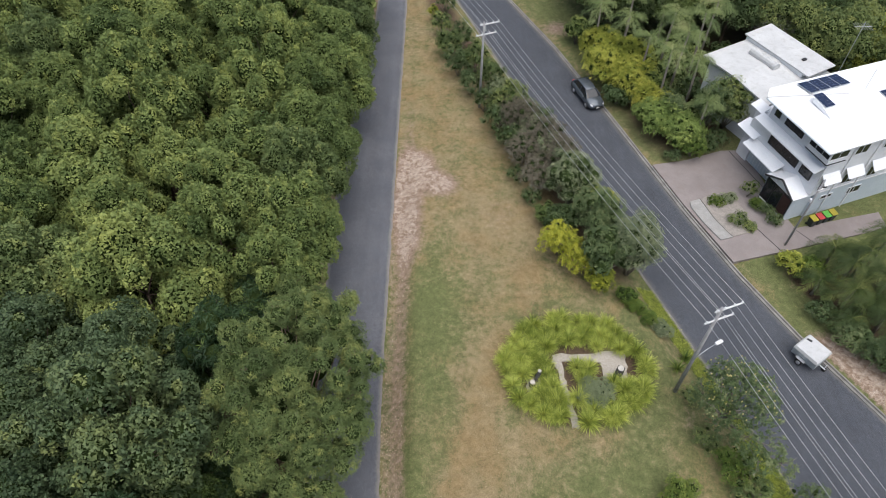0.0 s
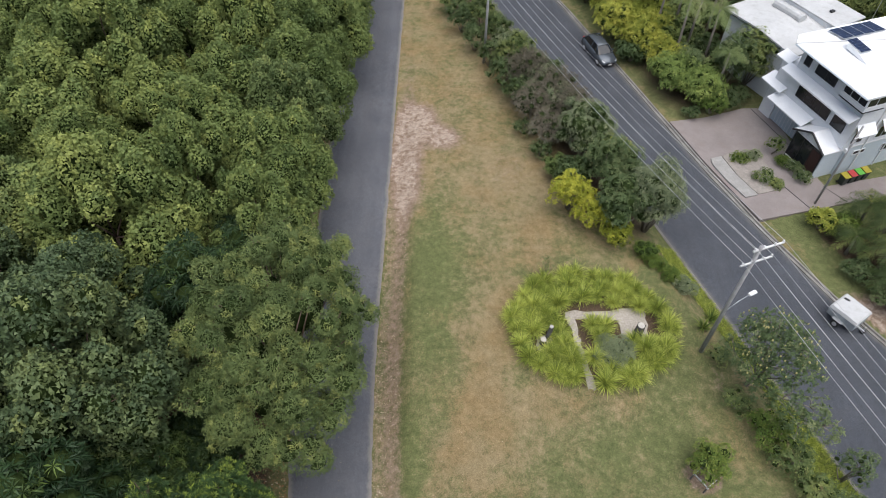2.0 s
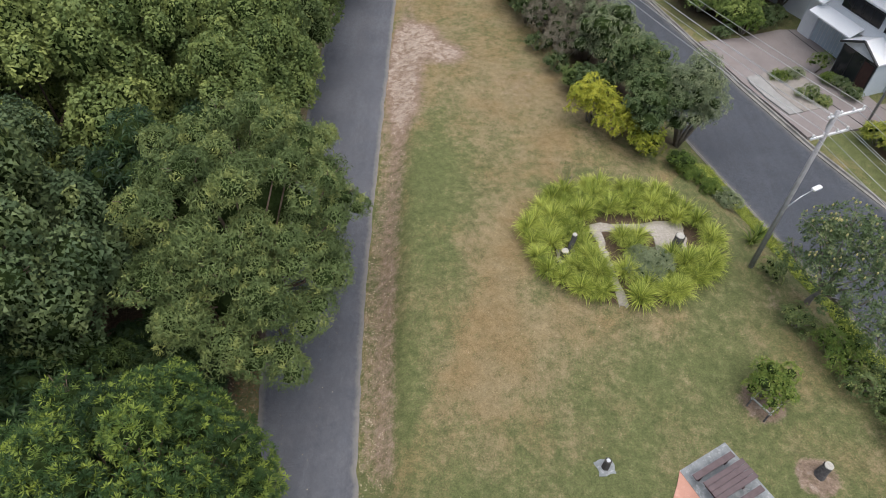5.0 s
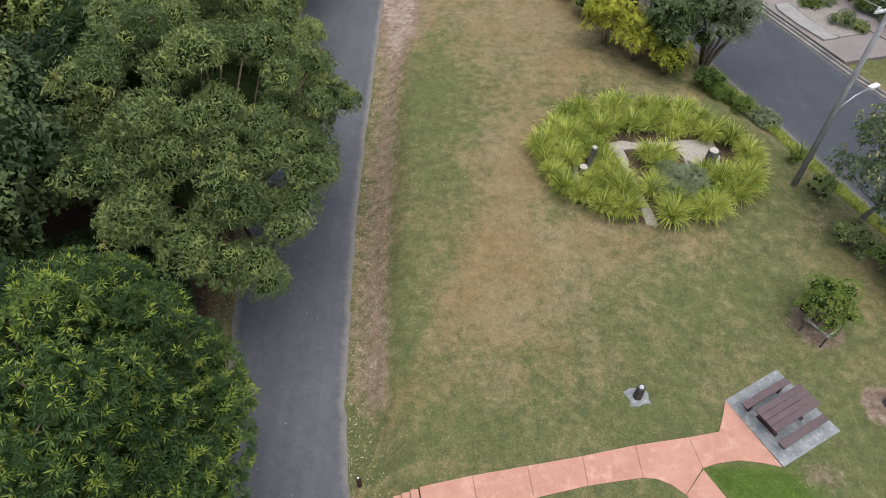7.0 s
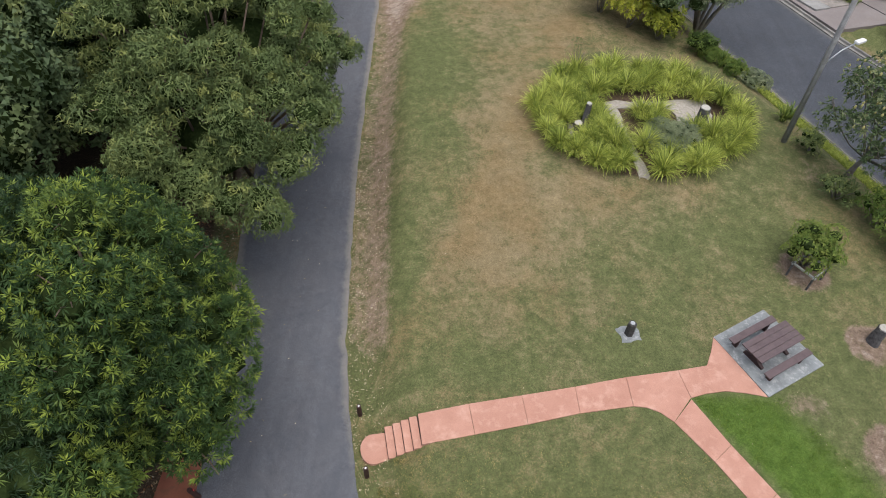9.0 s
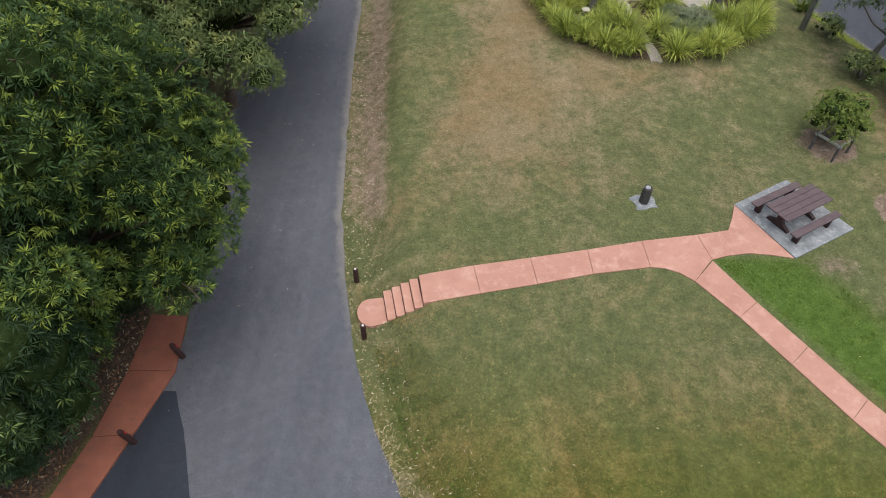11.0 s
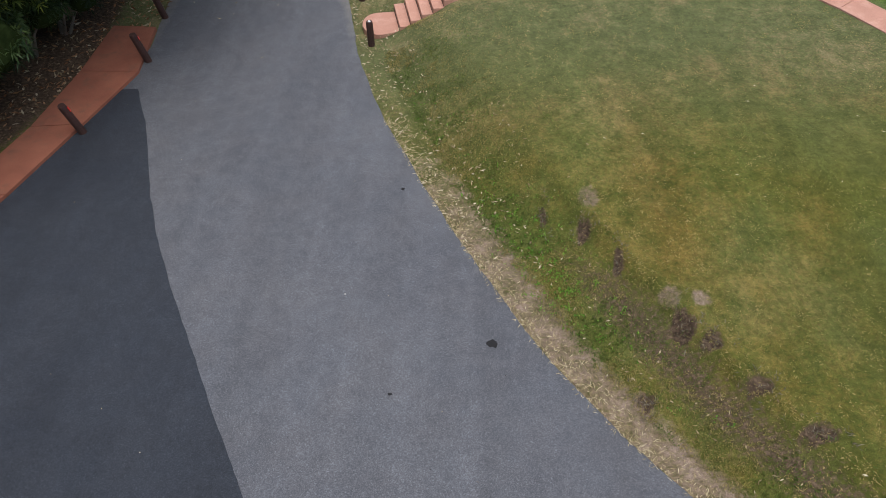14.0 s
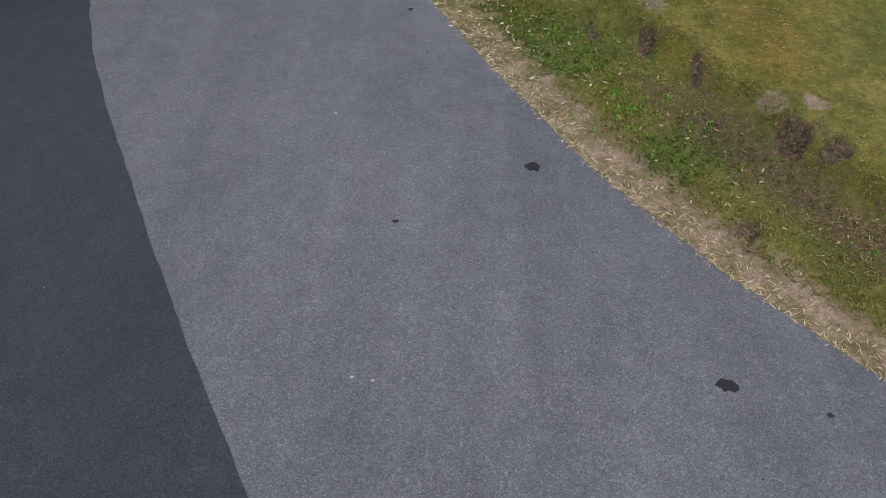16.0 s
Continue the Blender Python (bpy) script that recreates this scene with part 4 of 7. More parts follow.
# the fine-leaved tree that leans over the lane
rng = np.random.default_rng(70)
lobes = [(x, 1.3 * y + 1.9, z, r) for x, y, z, r in dome_lobes(rng, 72, 4.4, 6.5, 4.2, 0.56, lean=(-1.0, 0.3), inner=0.0, low=-0.45, reach=(0.72, 1.02))]
lobes += [(-0.5, 0.5, 9.2, 0.8), (0.5, 2.0, 9.1, 0.8), (-1.0, -1.0, 8.5, 0.8), (1.0, 0.2, 8.2, 0.75), (0.0, -1.7, 7.5, 0.8), (1.2, -1.2, 7.1, 0.75), (0.6, 0.9, 6.4, 0.9), (4.55, 3.5, 6.0, 0.5), (4.0, 3.9, 6.2, 0.6), (3.4, 3.2, 6.3, 0.75), (3.0, 6.0, 6.1, 0.65), (3.4, 5.2, 5.9, 0.5), (2.5, 8.3, 6.2, 0.6), (2.3, 7.2, 6.6, 0.7), (3.9, 0.2, 5.9, 0.55), (3.3, 0.7, 6.1, 0.75),
          (3.5, -1.5, 5.4, 0.6), (3.1, -2.3, 5.0, 0.6), (2.6, -3.8, 3.9, 0.6), (2.2, -3.2, 4.4, 0.7), (1.2, -3.6, 4.6, 0.85), (0.2, -3.4, 5.2, 0.95), (1.9, 5.8, 7.4, 0.8), (0.8, 7.6, 7.3, 0.85), (-1.2, 8.4, 7.4, 0.9),
          (1.0, 4.6, 8.0, 0.8), (2.5, 1.8, 7.1, 0.7), (2.4, -0.6, 6.7, 0.75), (1.8, -2.0, 5.8, 0.85), (-1.5, -3.0, 6.0, 1.0), (-2.6, -1.8, 7.0, 1.0), (2.9, 2.6, 4.9, 0.6), (2.7, -0.8, 4.6, 0.6)]
lean_tree = tree("overhanging_tree", "olive green fine-leaved tree leaning over the lane", "tree", (-5.9, 9.0, land_at(-5.9, 9.0)), lobes, (0.3, 0.4, 3.2), 0.21, M_leaf_fine,
     L=0.19, W=0.05, seed=71, every=2, clad=1.6, puff=0.21, low=-0.6, flat=0.82, droop=0.35, fresh=0.1, dense=0, lift=0.4, even=0.13, spot=0.08, rough=0.5, bulge=0.8, wild=1.7)
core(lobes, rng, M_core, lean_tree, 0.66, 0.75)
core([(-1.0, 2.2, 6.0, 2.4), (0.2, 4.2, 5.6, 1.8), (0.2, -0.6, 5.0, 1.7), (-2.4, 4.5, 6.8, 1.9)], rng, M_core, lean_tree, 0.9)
# the bright tree nearest to the path
rng = np.random.default_rng(80)
lobes = dome_lobes(rng, 66, 4.3, 5.4, 4.2, 0.92, inner=0.04, low=-0.9, reach=(0.72, 1.02)) + [(4.05 * math.cos(a), 4.05 * math.sin(a), 4.2 + 0.6 * math.sin(3 * a), 0.9) for a in np.linspace(-0.5, 1.4, 8)]
tree("lance_leaved_tree", "bright green lance-leaved tree with yellow-green shoots", "tree", (-7.3, -1.0, land_at(-7.3, -1.0)), lobes, (0.1, 0, 2.4), 0.19, M_leaf_bright,
     per=240, n=10, L=0.19, W=0.042, seed=81, every=3, spread=(30, 85), droop=0.04, fresh=0.27, low=-0.6, dense=0.45, skin=(0.72, 1.06))
rng = np.random.default_rng(90)
lobes = dome_lobes(rng, 70, 3.3, 3.9, 3.7, 0.95, inner=0.1, low=-0.95)
tree("dark_lance_leaved_tree", "dark green lance-leaved tree over the red path", "tree", (-8.7, -5.0, land_at(-8.7, -5)), lobes, (0.1, 0, 2.0), 0.18, M_leaf_shade,
     per=130, n=9, L=0.2, W=0.04, seed=91, every=3, spread=(40, 95), droop=0.25, fresh=0.06, low=-0.6)
rng = np.random.default_rng(92)
lobes = dome_lobes(rng, 50, 3.0, 3.6, 3.2, 1.0, inner=0.15, low=-0.85)
tree("dark_lance_leaved_tree", "dark green lance-leaved tree over the red path", "tree", (-11.4, -10.2, land_at(-11.4, -10)), lobes, (0.1, 0, 2.0), 0.18, M_leaf_shade,
     per=120, n=9, L=0.2, W=0.04, seed=93, every=3, spread=(40, 95), droop=0.25, fresh=0.06, low=-0.6)


def path_shrubs():
    """Dark low growth along the wooded side of the red path."""
    for i, (x, y, R, h) in enumerate([(-7.25, -3.0, 1.0, 2.6), (-7.45, -4.8, 1.0, 2.8), (-7.9, -6.7, 1.0, 2.8), (-8.7, -8.7, 1.0, 2.6), (-8.3, -3.9, 1.2, 3.2), (-9.1, -6.6, 1.2, 3.2), (-7.0, -1.9, 0.9, 2.2), (-7.15, -0.6, 0.9, 2.0), (-6.9, 0.8, 0.8, 1.8)]):
        lobes = dome_lobes(np.random.default_rng(95 + i), 14, R, h * 0.55, h * 0.45, 0.4, inner=0.2, low=-0.5)
        bush("path_shrub", "dark green low shrub beside the red path", (x, y, land_at(x, y) - 0.03), lobes, M_leaf_shade, per=90, n=8, L=0.17, W=0.036, seed=95 + i, fresh=0.04, group="dark shrubs along the red path")


path_shrubs()

# ---- shrub belt between lawn and street ----
def mound(seed, count, R, h, size, low=-0.2):
    return dome_lobes(np.random.default_rng(seed), count, R, h * 0.55, h * 0.45, size, inner=0.25, low=low)


def shrub_at(name, label, x, y, R, h, leaf, seed, **kw):
    count = kw.pop("count", max(10, int(14 * R)))
    return bush(name, label, (x, y, land_at(x, y) - 0.03), mound(seed, count, R, h, max(0.3, 0.36 * R), -0.45), leaf, seed=seed, **kw)


shrub_at("street_tree", "dark grey-green bushy tree beside the street", 17.0, 24.3, 1.9, 6.2, M_leaf_grey, 101, per=58, n=6, L=0.19, W=0.06, stem=0.09, category="tree", fresh=0.2, count=36, dense=0.35, skin=(0.6, 1.15))
shrub_at("dark_shrub", "dense dark green shrub in the belt", 14.9, 23.9, 1.7, 4.7, M_leaf_dark, 102, per=60, n=6, L=0.17, W=0.07, stem=0.06, count=28)
shrub_at("dark_shrub", "dense dark green shrub in the belt", 14.6, 27.4, 1.8, 5.0, M_leaf_dark, 103, per=60, n=6, L=0.18, W=0.07, stem=0.06, fresh=0.2, count=28, dense=0.45, skin=(0.65, 1.15))
shrub_at("olive_shrub", "loose olive green shrub in the belt", 13.2, 31.6, 1.9, 5.3, M_leaf_grey, 104, per=45, n=6, L=0.19, W=0.05, stem=0.06, count=28, fresh=0.25)
shrub_at("olive_shrub", "loose olive green shrub in the belt", 15.4, 29.8, 1.3, 4.4, M_leaf_gold, 105, per=38, n=6, L=0.19, W=0.05, stem=0.05, count=20)
shrub_at("yellow_shrub", "bright yellow-green shrub at the lawn's edge", 11.6, 25.7, 1.4, 3.0, M_leaf_yellow, 106, per=26, n=8, L=0.24, W=0.085, count=24, fresh=0.4, dense=0, skin=(0.55, 1.2))
shrub_at("yellow_shrub", "bright yellow-green shrub at the lawn's edge", 12.9, 24.0, 1.2, 2.5, M_leaf_yellow, 107, per=26, n=8, L=0.24, W=0.085, count=18, fresh=0.35, dense=0, skin=(0.55, 1.2))
shrub_at("yellow_shrub", "bright yellow-green shrub at the lawn's edge", 14.4, 22.6, 1.1, 2.1, M_leaf_yellow, 108, per=30, n=8, L=0.28, W=0.1, count=16, fresh=0.3, dense=0.3)
shrub_at("green_shrub", "low mid green rounded shrub", 10.9, 29.3, 1.0, 1.9, M_leaf_forest, 109, per=70, n=6, L=0.15, W=0.06, count=18)
shrub_at("green_shrub", "low mid green rounded shrub", 12.2, 28.4, 1.2, 2.5, M_leaf_dark, 110, per=70, n=6, L=0.15, W=0.06, count=18)
shrub_at("green_shrub", "low mid green rounded shrub", 16.3, 21.3, 0.7, 1.1, M_leaf_weed, 111, per=80, n=6, L=0.15, W=0.04, count=12)
belt = np.random.default_rng(120)
for i, (x, y, R, h, leaf) in enumerate([
        (10.9, 33.2, 1.5, 3.2, M_leaf_brown), (12.2, 35.2, 1.6, 4.0, M_leaf_brown), (9.7, 36.4, 1.5, 3.0, M_leaf_brown), (11.2, 37.8, 1.6, 4.2, M_leaf_brown), (8.6, 39.0, 1.3, 2.6, M_leaf_dark),
        (10.0, 40.6, 1.6, 4.0, M_leaf_brown), (11.6, 40.2, 1.3, 3.8, M_leaf_dark), (7.5, 41.8, 1.3, 2.8, M_leaf_dark), (8.6, 43.6, 1.5, 4.0, M_leaf_fine), (6.6, 44.6, 1.2, 2.6, M_leaf_dark),
        (9.6, 45.2, 1.2, 3.2, M_leaf_fine), (5.2, 47.4, 1.3, 2.8, M_leaf_dark), (7.2, 47.6, 1.5, 3.8, M_leaf_fine), (4.0, 50.6, 1.4, 3.0, M_leaf_dark), (5.8, 51.2, 1.5, 3.6, M_leaf_fine),
        (2.9, 54.0, 1.4, 3.0, M_leaf_fine), (4.2, 55.5, 1.3, 3.2, M_leaf_dark), (2.2, 58.2, 1.2, 2.8, M_leaf_fine), (1.2, 61.3, 0.8, 2.2, M_leaf_yellow), (2.6, 63.0, 1.2, 3.0, M_leaf_dark), (9.0, 34.6, 0.8, 1.3, M_leaf_dark),
        (10.1, 31.6, 0.9, 1.5, M_leaf_dark), (12.6, 33.4, 1.3, 4.2, M_leaf_grey), (13.8, 34.0, 1.0, 3.4, M_leaf_fine),
        (13.3, 36.0, 1.3, 3.8, M_leaf_brown), (12.4, 37.2, 1.4, 4.2, M_leaf_brown), (10.4, 38.8, 1.4, 3.6, M_leaf_grey), (9.0, 40.8, 1.3, 3.4, M_leaf_brown), (9.2, 42.2, 1.3, 3.6, M_leaf_brown), (10.6, 42.4, 1.1, 3.4, M_leaf_grey), (7.9, 45.6, 1.2, 3.2, M_leaf_grey), (11.6, 36.2, 1.4, 3.6, M_leaf_grey), (14.6, 31.8, 1.2, 4.0, M_leaf_grey), (15.9, 26.8, 1.3, 4.2, M_leaf_grey)]):
    dull = leaf is M_leaf_brown
    shrub_at("belt_shrub", "dull brown twiggy shrub" if dull else ("yellow-green young belt shrub" if leaf is M_leaf_yellow else "tangled olive green shrub"), x, y, R, h, leaf, 130 + i,
             per=56, n=7 if dull else 6, L=0.26 if dull else 0.17, W=0.034 if dull else 0.055, stem=0.04, group="shrub belt beside the street", spread=(20, 70) if dull else (50, 95), hug=not dull, dense=0.45, skin=(0.55, 1.2))

# coastal tree beside the power pole, with pale flower heads
rng = np.random.default_rng(160)
lobes = [(0.2, 0.6, 4.3, 1.0), (-0.7, 0.3, 3.9, 0.9), (0.9, -0.1, 4.0, 0.9), (-0.4, 1.2, 3.5, 0.8), (0.4, -0.9, 3.3, 0.9), (1.4, -1.0, 3.1, 0.75), (-0.9, -0.6, 2.9, 0.8), (1.3, 0.8, 3.4, 0.8), (0.2, -2.0, 2.6, 0.8),
         (1.6, -2.3, 2.3, 0.7), (0.9, -3.0, 1.9, 0.7), (-0.3, -1.2, 2.0, 0.7), (1.9, -0.1, 2.8, 0.6), (-1.2, 0.6, 2.3, 0.7), (0.0, 0.2, 2.6, 0.8), (2.0, -3.2, 2.0, 0.6), (0.6, 1.7, 2.6, 0.6)]
lobes = [(x * 1.22, y * 1.22, z * 1.12, r * 1.2) for x, y, z, r in lobes]
coastal = tree("coastal_tree", "grey-green coastal tree with pale yellow flower heads", "tree", (20.6, 11.6, land_at(20.6, 11.6)), lobes, (0.1, -0.2, 1.2), 0.13, M_leaf_dark,
               per=110, n=7, L=0.19, W=0.075, seed=161, bark=M_bark_grey, every=1, spread=(40, 95), fresh=0.18, low=-0.7, dense=0, skin=(0.45, 1.1))
head = tube(bmesh.new(), [(0, 0, 0), (0, 0, 0.07), (0, 0, 0.13)], [0.035, 0.048, 0.02], 6)
head = part("flower_head", head, plain("pale_flower", (0.42, 0.38, 0.14), (0.58, 0.52, 0.24), 9, 0.9), coastal, "pale yellow flower spike")
for i in range(85):
    x, y, z, r = lobes[int(rng.integers(0, 8))]
    d = Vector(unit(rng.normal(size=3) + np.array([0, 0, 0.8])))
    spike = head if i == 0 else new("flower_head", head.data)
    spike.parent = coastal
    spike.location = Vector((x, y, z)) + d * r * 0.98
for i, (x, y, R, h, leaf, nm, lb) in enumerate([
        (20.7, 8.6, 1.2, 1.5, M_leaf_weed, "low_shrub", "low bright green spreading shrub"), (21.6, 7.0, 1.1, 1.3, M_leaf_fine, "low_shrub", "low olive spreading shrub"),
        (22.3, 5.0, 1.1, 1.4, M_leaf_fine, "low_shrub", "low olive spreading shrub"), (23.4, 3.6, 1.3, 2.0, M_leaf_dark, "dark_shrub", "dark green street-side shrub"),
        (24.6, 6.4, 0.9, 3.2, M_leaf_dark, "dark_shrub", "dark green street-side shrub"), (19.5, 10.2, 0.8, 1.1, M_leaf_fine, "low_shrub", "low olive spreading shrub"),
        (19.3, 13.2, 0.6, 0.8, M_leaf_fine, "low_shrub", "low olive spreading shrub")]):
    shrub_at(nm, lb, x, y, R, h, leaf, 170 + i, per=60, n=6, L=0.16, W=0.06, dense=0.3, skin=(0.6, 1.15))


# ---- garden bed ----
def strap_mesh(seed, blades, L, W, arch=1.0):
    """Long blades that rise from one crown and arch over."""
    rng = np.random.default_rng(seed)
    n, seg = blades, 4
    a = rng.uniform(0, 2 * np.pi, n)
    out = np.stack([np.cos(a), np.sin(a), np.zeros(n)], 1)
    side = np.stack([-np.sin(a), np.cos(a), np.zeros(n)], 1)
    length = L * rng.uniform(0.6, 1.1, n)
    e0 = np.radians(rng.uniform(60, 95, n))
    e1 = e0 - np.radians(rng.uniform(40, 150, n)) * arch
    p = out * rng.uniform(0.02, 0.15, n)[:, None]
    V = []
    for k in range(seg + 1):
        w = (W * (1 - (k / seg) ** 2) * 0.5 + 0.002)
        V += [p - side * w, p + side * w]
        e = e0 + (e1 - e0) * ((k + 0.5) / seg) ** 1.6
        p = p + (out * np.cos(e)[:, None] + UP * np.sin(e)[:, None]) * (length / seg)[:, None]
    V = np.stack(V, 1)
    base = np.arange(n)[:, None] * (2 * (seg + 1))
    F = [base + np.array([2 * k, 2 * k + 1, 2 * k + 3, 2 * k + 2]) for k in range(seg)]
    t = np.repeat(np.clip(rng.normal(0.56, 0.34, n), 0, 1), 2 * (seg + 1))
    return V.reshape(-1, 3), np.stack(F, 1).reshape(-1, 4), t


def strap_clump(seed, label, blades=90, L=0.95, W=0.035, leaf=None, name="strappy_grass_clump", group="strappy clumps of the garden bed", arch=1.0):
    top = thing(name, label, "plant", group=group)
    V, F, t = strap_mesh(seed, blades, L, W, arch)
    quads("tuft", V, F, leaf or M_leaf_strap, top, t)
    return top


def garden():
    kinds = [strap_clump(200 + i, "arching lime green strap-leaved clump", 340, 1.1 + 0.06 * i, 0.037, arch=0.95) for i in range(4)]
    rng = np.random.default_rng(210)
    spots = []
    cx, cy, rx, ry = 11.85, 15.2, 4.75, 3.95
    for ring, count in ((1.0, 28), (0.79, 23), (0.58, 17)):
        for i in range(count):
            a = 2 * math.pi * i / count + rng.uniform(-0.06, 0.06) + ring
            spots.append((cx + rx * ring * math.cos(a), cy + ry * ring * math.sin(a)))
    inner = [(9.9, 14.6), (10.1, 13.7), (9.8, 15.4), (9.3, 12.9), (10.3, 12.7), (12.0, 15.1), (12.7, 15.0), (12.3, 14.4), (8.4, 15.4), (8.9, 16.4), (10.4, 11.6), (16.1, 13.8), (14.2, 12.2), (15.0, 12.6)]
    first = [True] * 4
    for x, y in spots + inner:
        gap = (abs(x - (11.4 - 0.16 * (y - 11.3))) < (0.62 if y < 12.6 else 0.34) and 10.4 < y < 16.4) or (abs(y - 16.2) < 0.42 and 10.6 < x < 15.6) or math.hypot(x - 14.8, y - 14.9) < 0.85 or math.hypot(x - 8.9, y - 14.0) < 0.75 or (13.5 < x < 15.2 and 14.3 < y < 16.6) or (12.2 < x < 14.2 and 12.7 < y < 14.2)
        if gap and (x, y) not in inner:
            continue
        k = int(rng.integers(0, 4))
        s = rng.uniform(0.85, 1.15)
        m = pose(x + rng.uniform(-0.12, 0.12), y + rng.uniform(-0.12, 0.12), land_at(x, y) - 0.02, 0, 0, rng.uniform(0, 360))
        if first[k]:
            kinds[k].matrix_basis, first[k] = m, False
        else:
            copy_thing(kinds[k], m @ Matrix.Scale(s, 4))
    bed = bmesh.new()
    lift = lambda x, y: land_at(x, y) + 0.035  # noqa: E731
    def sand(outline):
        """One patch of sand with a ragged edge."""
        pts = []
        for p, q in zip(outline, outline[1:] + outline[:1]):
            for f in (0.0, 0.25, 0.5, 0.75):
                pts.append((p[0] + (q[0] - p[0]) * f + rng.uniform(-0.1, 0.1), p[1] + (q[1] - p[1]) * f + rng.uniform(-0.1, 0.1)))
        prism(bed, pts, -0.2, lambda x, y: lift(x, y) + 0.004 * len(bed.faces) / 20)

    for a, b in zip(np.linspace(11.1, 15.9, 4), np.linspace(11.1, 15.9, 4)[1:]):
        l, r = 11.4 - 0.16 * (a - 11.3), 11.4 - 0.16 * (b - 11.3)
        sand([(l - 0.2, a - 0.08), (l + 0.2, a - 0.08), (r + 0.2, b + 0.08), (r - 0.2, b + 0.08)])
    sand([(10.3, 15.8), (12.9, 15.8), (12.9, 16.45), (10.4, 16.4)])
    sand([(12.7, 15.85), (15.5, 15.7), (15.4, 16.8), (12.7, 16.5)])
    sand([(13.7, 14.4), (15.4, 14.4), (15.5, 15.8), (13.6, 15.8)])
    sand([(8.4, 13.6), (9.4, 13.6), (9.4, 14.6), (8.4, 14.6)])
    tagged(part("garden_bed", bed, M_sand), "pale gravel and sand of the planted garden bed", "garden bed", kind="structure")
    for i, (x, y, R, h) in enumerate([(12.7, 13.6, 0.7, 0.8), (13.6, 13.4, 0.75, 0.75), (12.3, 13.0, 0.5, 0.65), (13.2, 12.8, 0.5, 0.6)]):
        shrub_at("grey_shrub", "soft grey-green low mounding shrub", x, y, R, h, M_leaf_grey, 230 + i, per=190, n=7, L=0.1, W=0.04, stem=0.015, count=14, dense=0.3)
    shrub_at("thin_shrub", "thin wispy olive young shrub", 9.3, 19.3, 0.5, 1.7, M_leaf_fine, 240, per=60, n=6, L=0.12, W=0.02, stem=0.02, count=10, dense=0)
    for i, (x, y, R, h, leaf) in enumerate([(17.7, 19.6, 0.6, 0.6, M_leaf_weed), (18.5, 18.7, 0.75, 0.8, M_leaf_grey), (16.9, 20.7, 0.5, 0.5, M_leaf_weed)]):
        shrub_at("grey_shrub", "grey-green shrub beside the street edge", x, y, R, h, leaf, 245 + i, per=130, n=7, L=0.12, W=0.045, stem=0.02, count=14, dense=0.2)
    spiky = strap_clump(250, "green spiky strap-leaved plant", 60, 0.9, 0.06, M_leaf_weed, "spiky_plant", "spiky plants", 0.8)
    spiky.matrix_basis = pose(17.3, 20.3, land_at(17.3, 20.3))
    for x, y in ((18.9, 15.4), (16.3, 21.0), (21.3, 8.3), (19.9, 16.6), (22.5, 6.0)):
        copy_thing(spiky, pose(x, y, land_at(x, y), 0, 0, x * 50))


garden()


def stump(at, h, r, lean, label, seed, split=False):
    """A weathered upright log with cracks and a pale sawn top."""
    top = thing("timber_stump", label, "stump", at)
    rng = np.random.default_rng(seed)
    bm = bmesh.new()
    sides = 14
    rings = []
    for k, z in enumerate(np.linspace(-0.15, h, 7)):
        c = Vector((lean[0] * z, lean[1] * z, z))
        rings.append([bm.verts.new(c + Vector((math.cos(a), math.sin(a), 0)) * r * (1 + 0.16 * math.sin(3 * a + seed) + rng.uniform(-0.09, 0.09)) * (1.12 - 0.16 * z / h)) for a in np.linspace(0, 2 * math.pi, sides + 1)[:-1]])
    for lo, hi in zip(rings, rings[1:]):
        for s in range(sides):
            bm.faces.new((lo[s], lo[(s + 1) % sides], hi[(s + 1) % sides], hi[s]))
    part("log", bm, M_timber_grey, top)
    cap = bmesh.new()
    vs = [cap.verts.new(v + Vector((0, 0, rng.uniform(-0.01, 0.03)))) for v in [Vector((lean[0] * h + 0.95 * r * math.cos(a) * 0.96, lean[1] * h + 0.95 * r * math.sin(a) * 0.96, h + 0.01)) for a in np.linspace(0, 2 * math.pi, 15)[:-1]]]
    cap.faces.new(vs)
    low = [cap.verts.new(v.co - Vector((0, 0, 0.06))) for v in vs]
    for i in range(len(vs)):
        cap.faces.new((low[i], low[(i + 1) % len(vs)], vs[(i + 1) % len(vs)], vs[i]))
    part("sawn_top", cap, M_cut, top, "pale sawn end grain")
    return top


gz = land_at(9, 14.3)
stump((9.05, 14.3, gz), 1.4, 0.13, (0.10, 0.02), "tall thin silvered timber post in the garden bed", 3)
stump((8.85, 13.95, gz), 0.62, 0.2, (-0.12, -0.05), "short split dark timber stump in the garden bed", 5)
stump((14.72, 14.85, land_at(14.7, 14.9)), 0.95, 0.24, (0.04, 0.02), "thick silvered timber stump in the garden bed", 8)


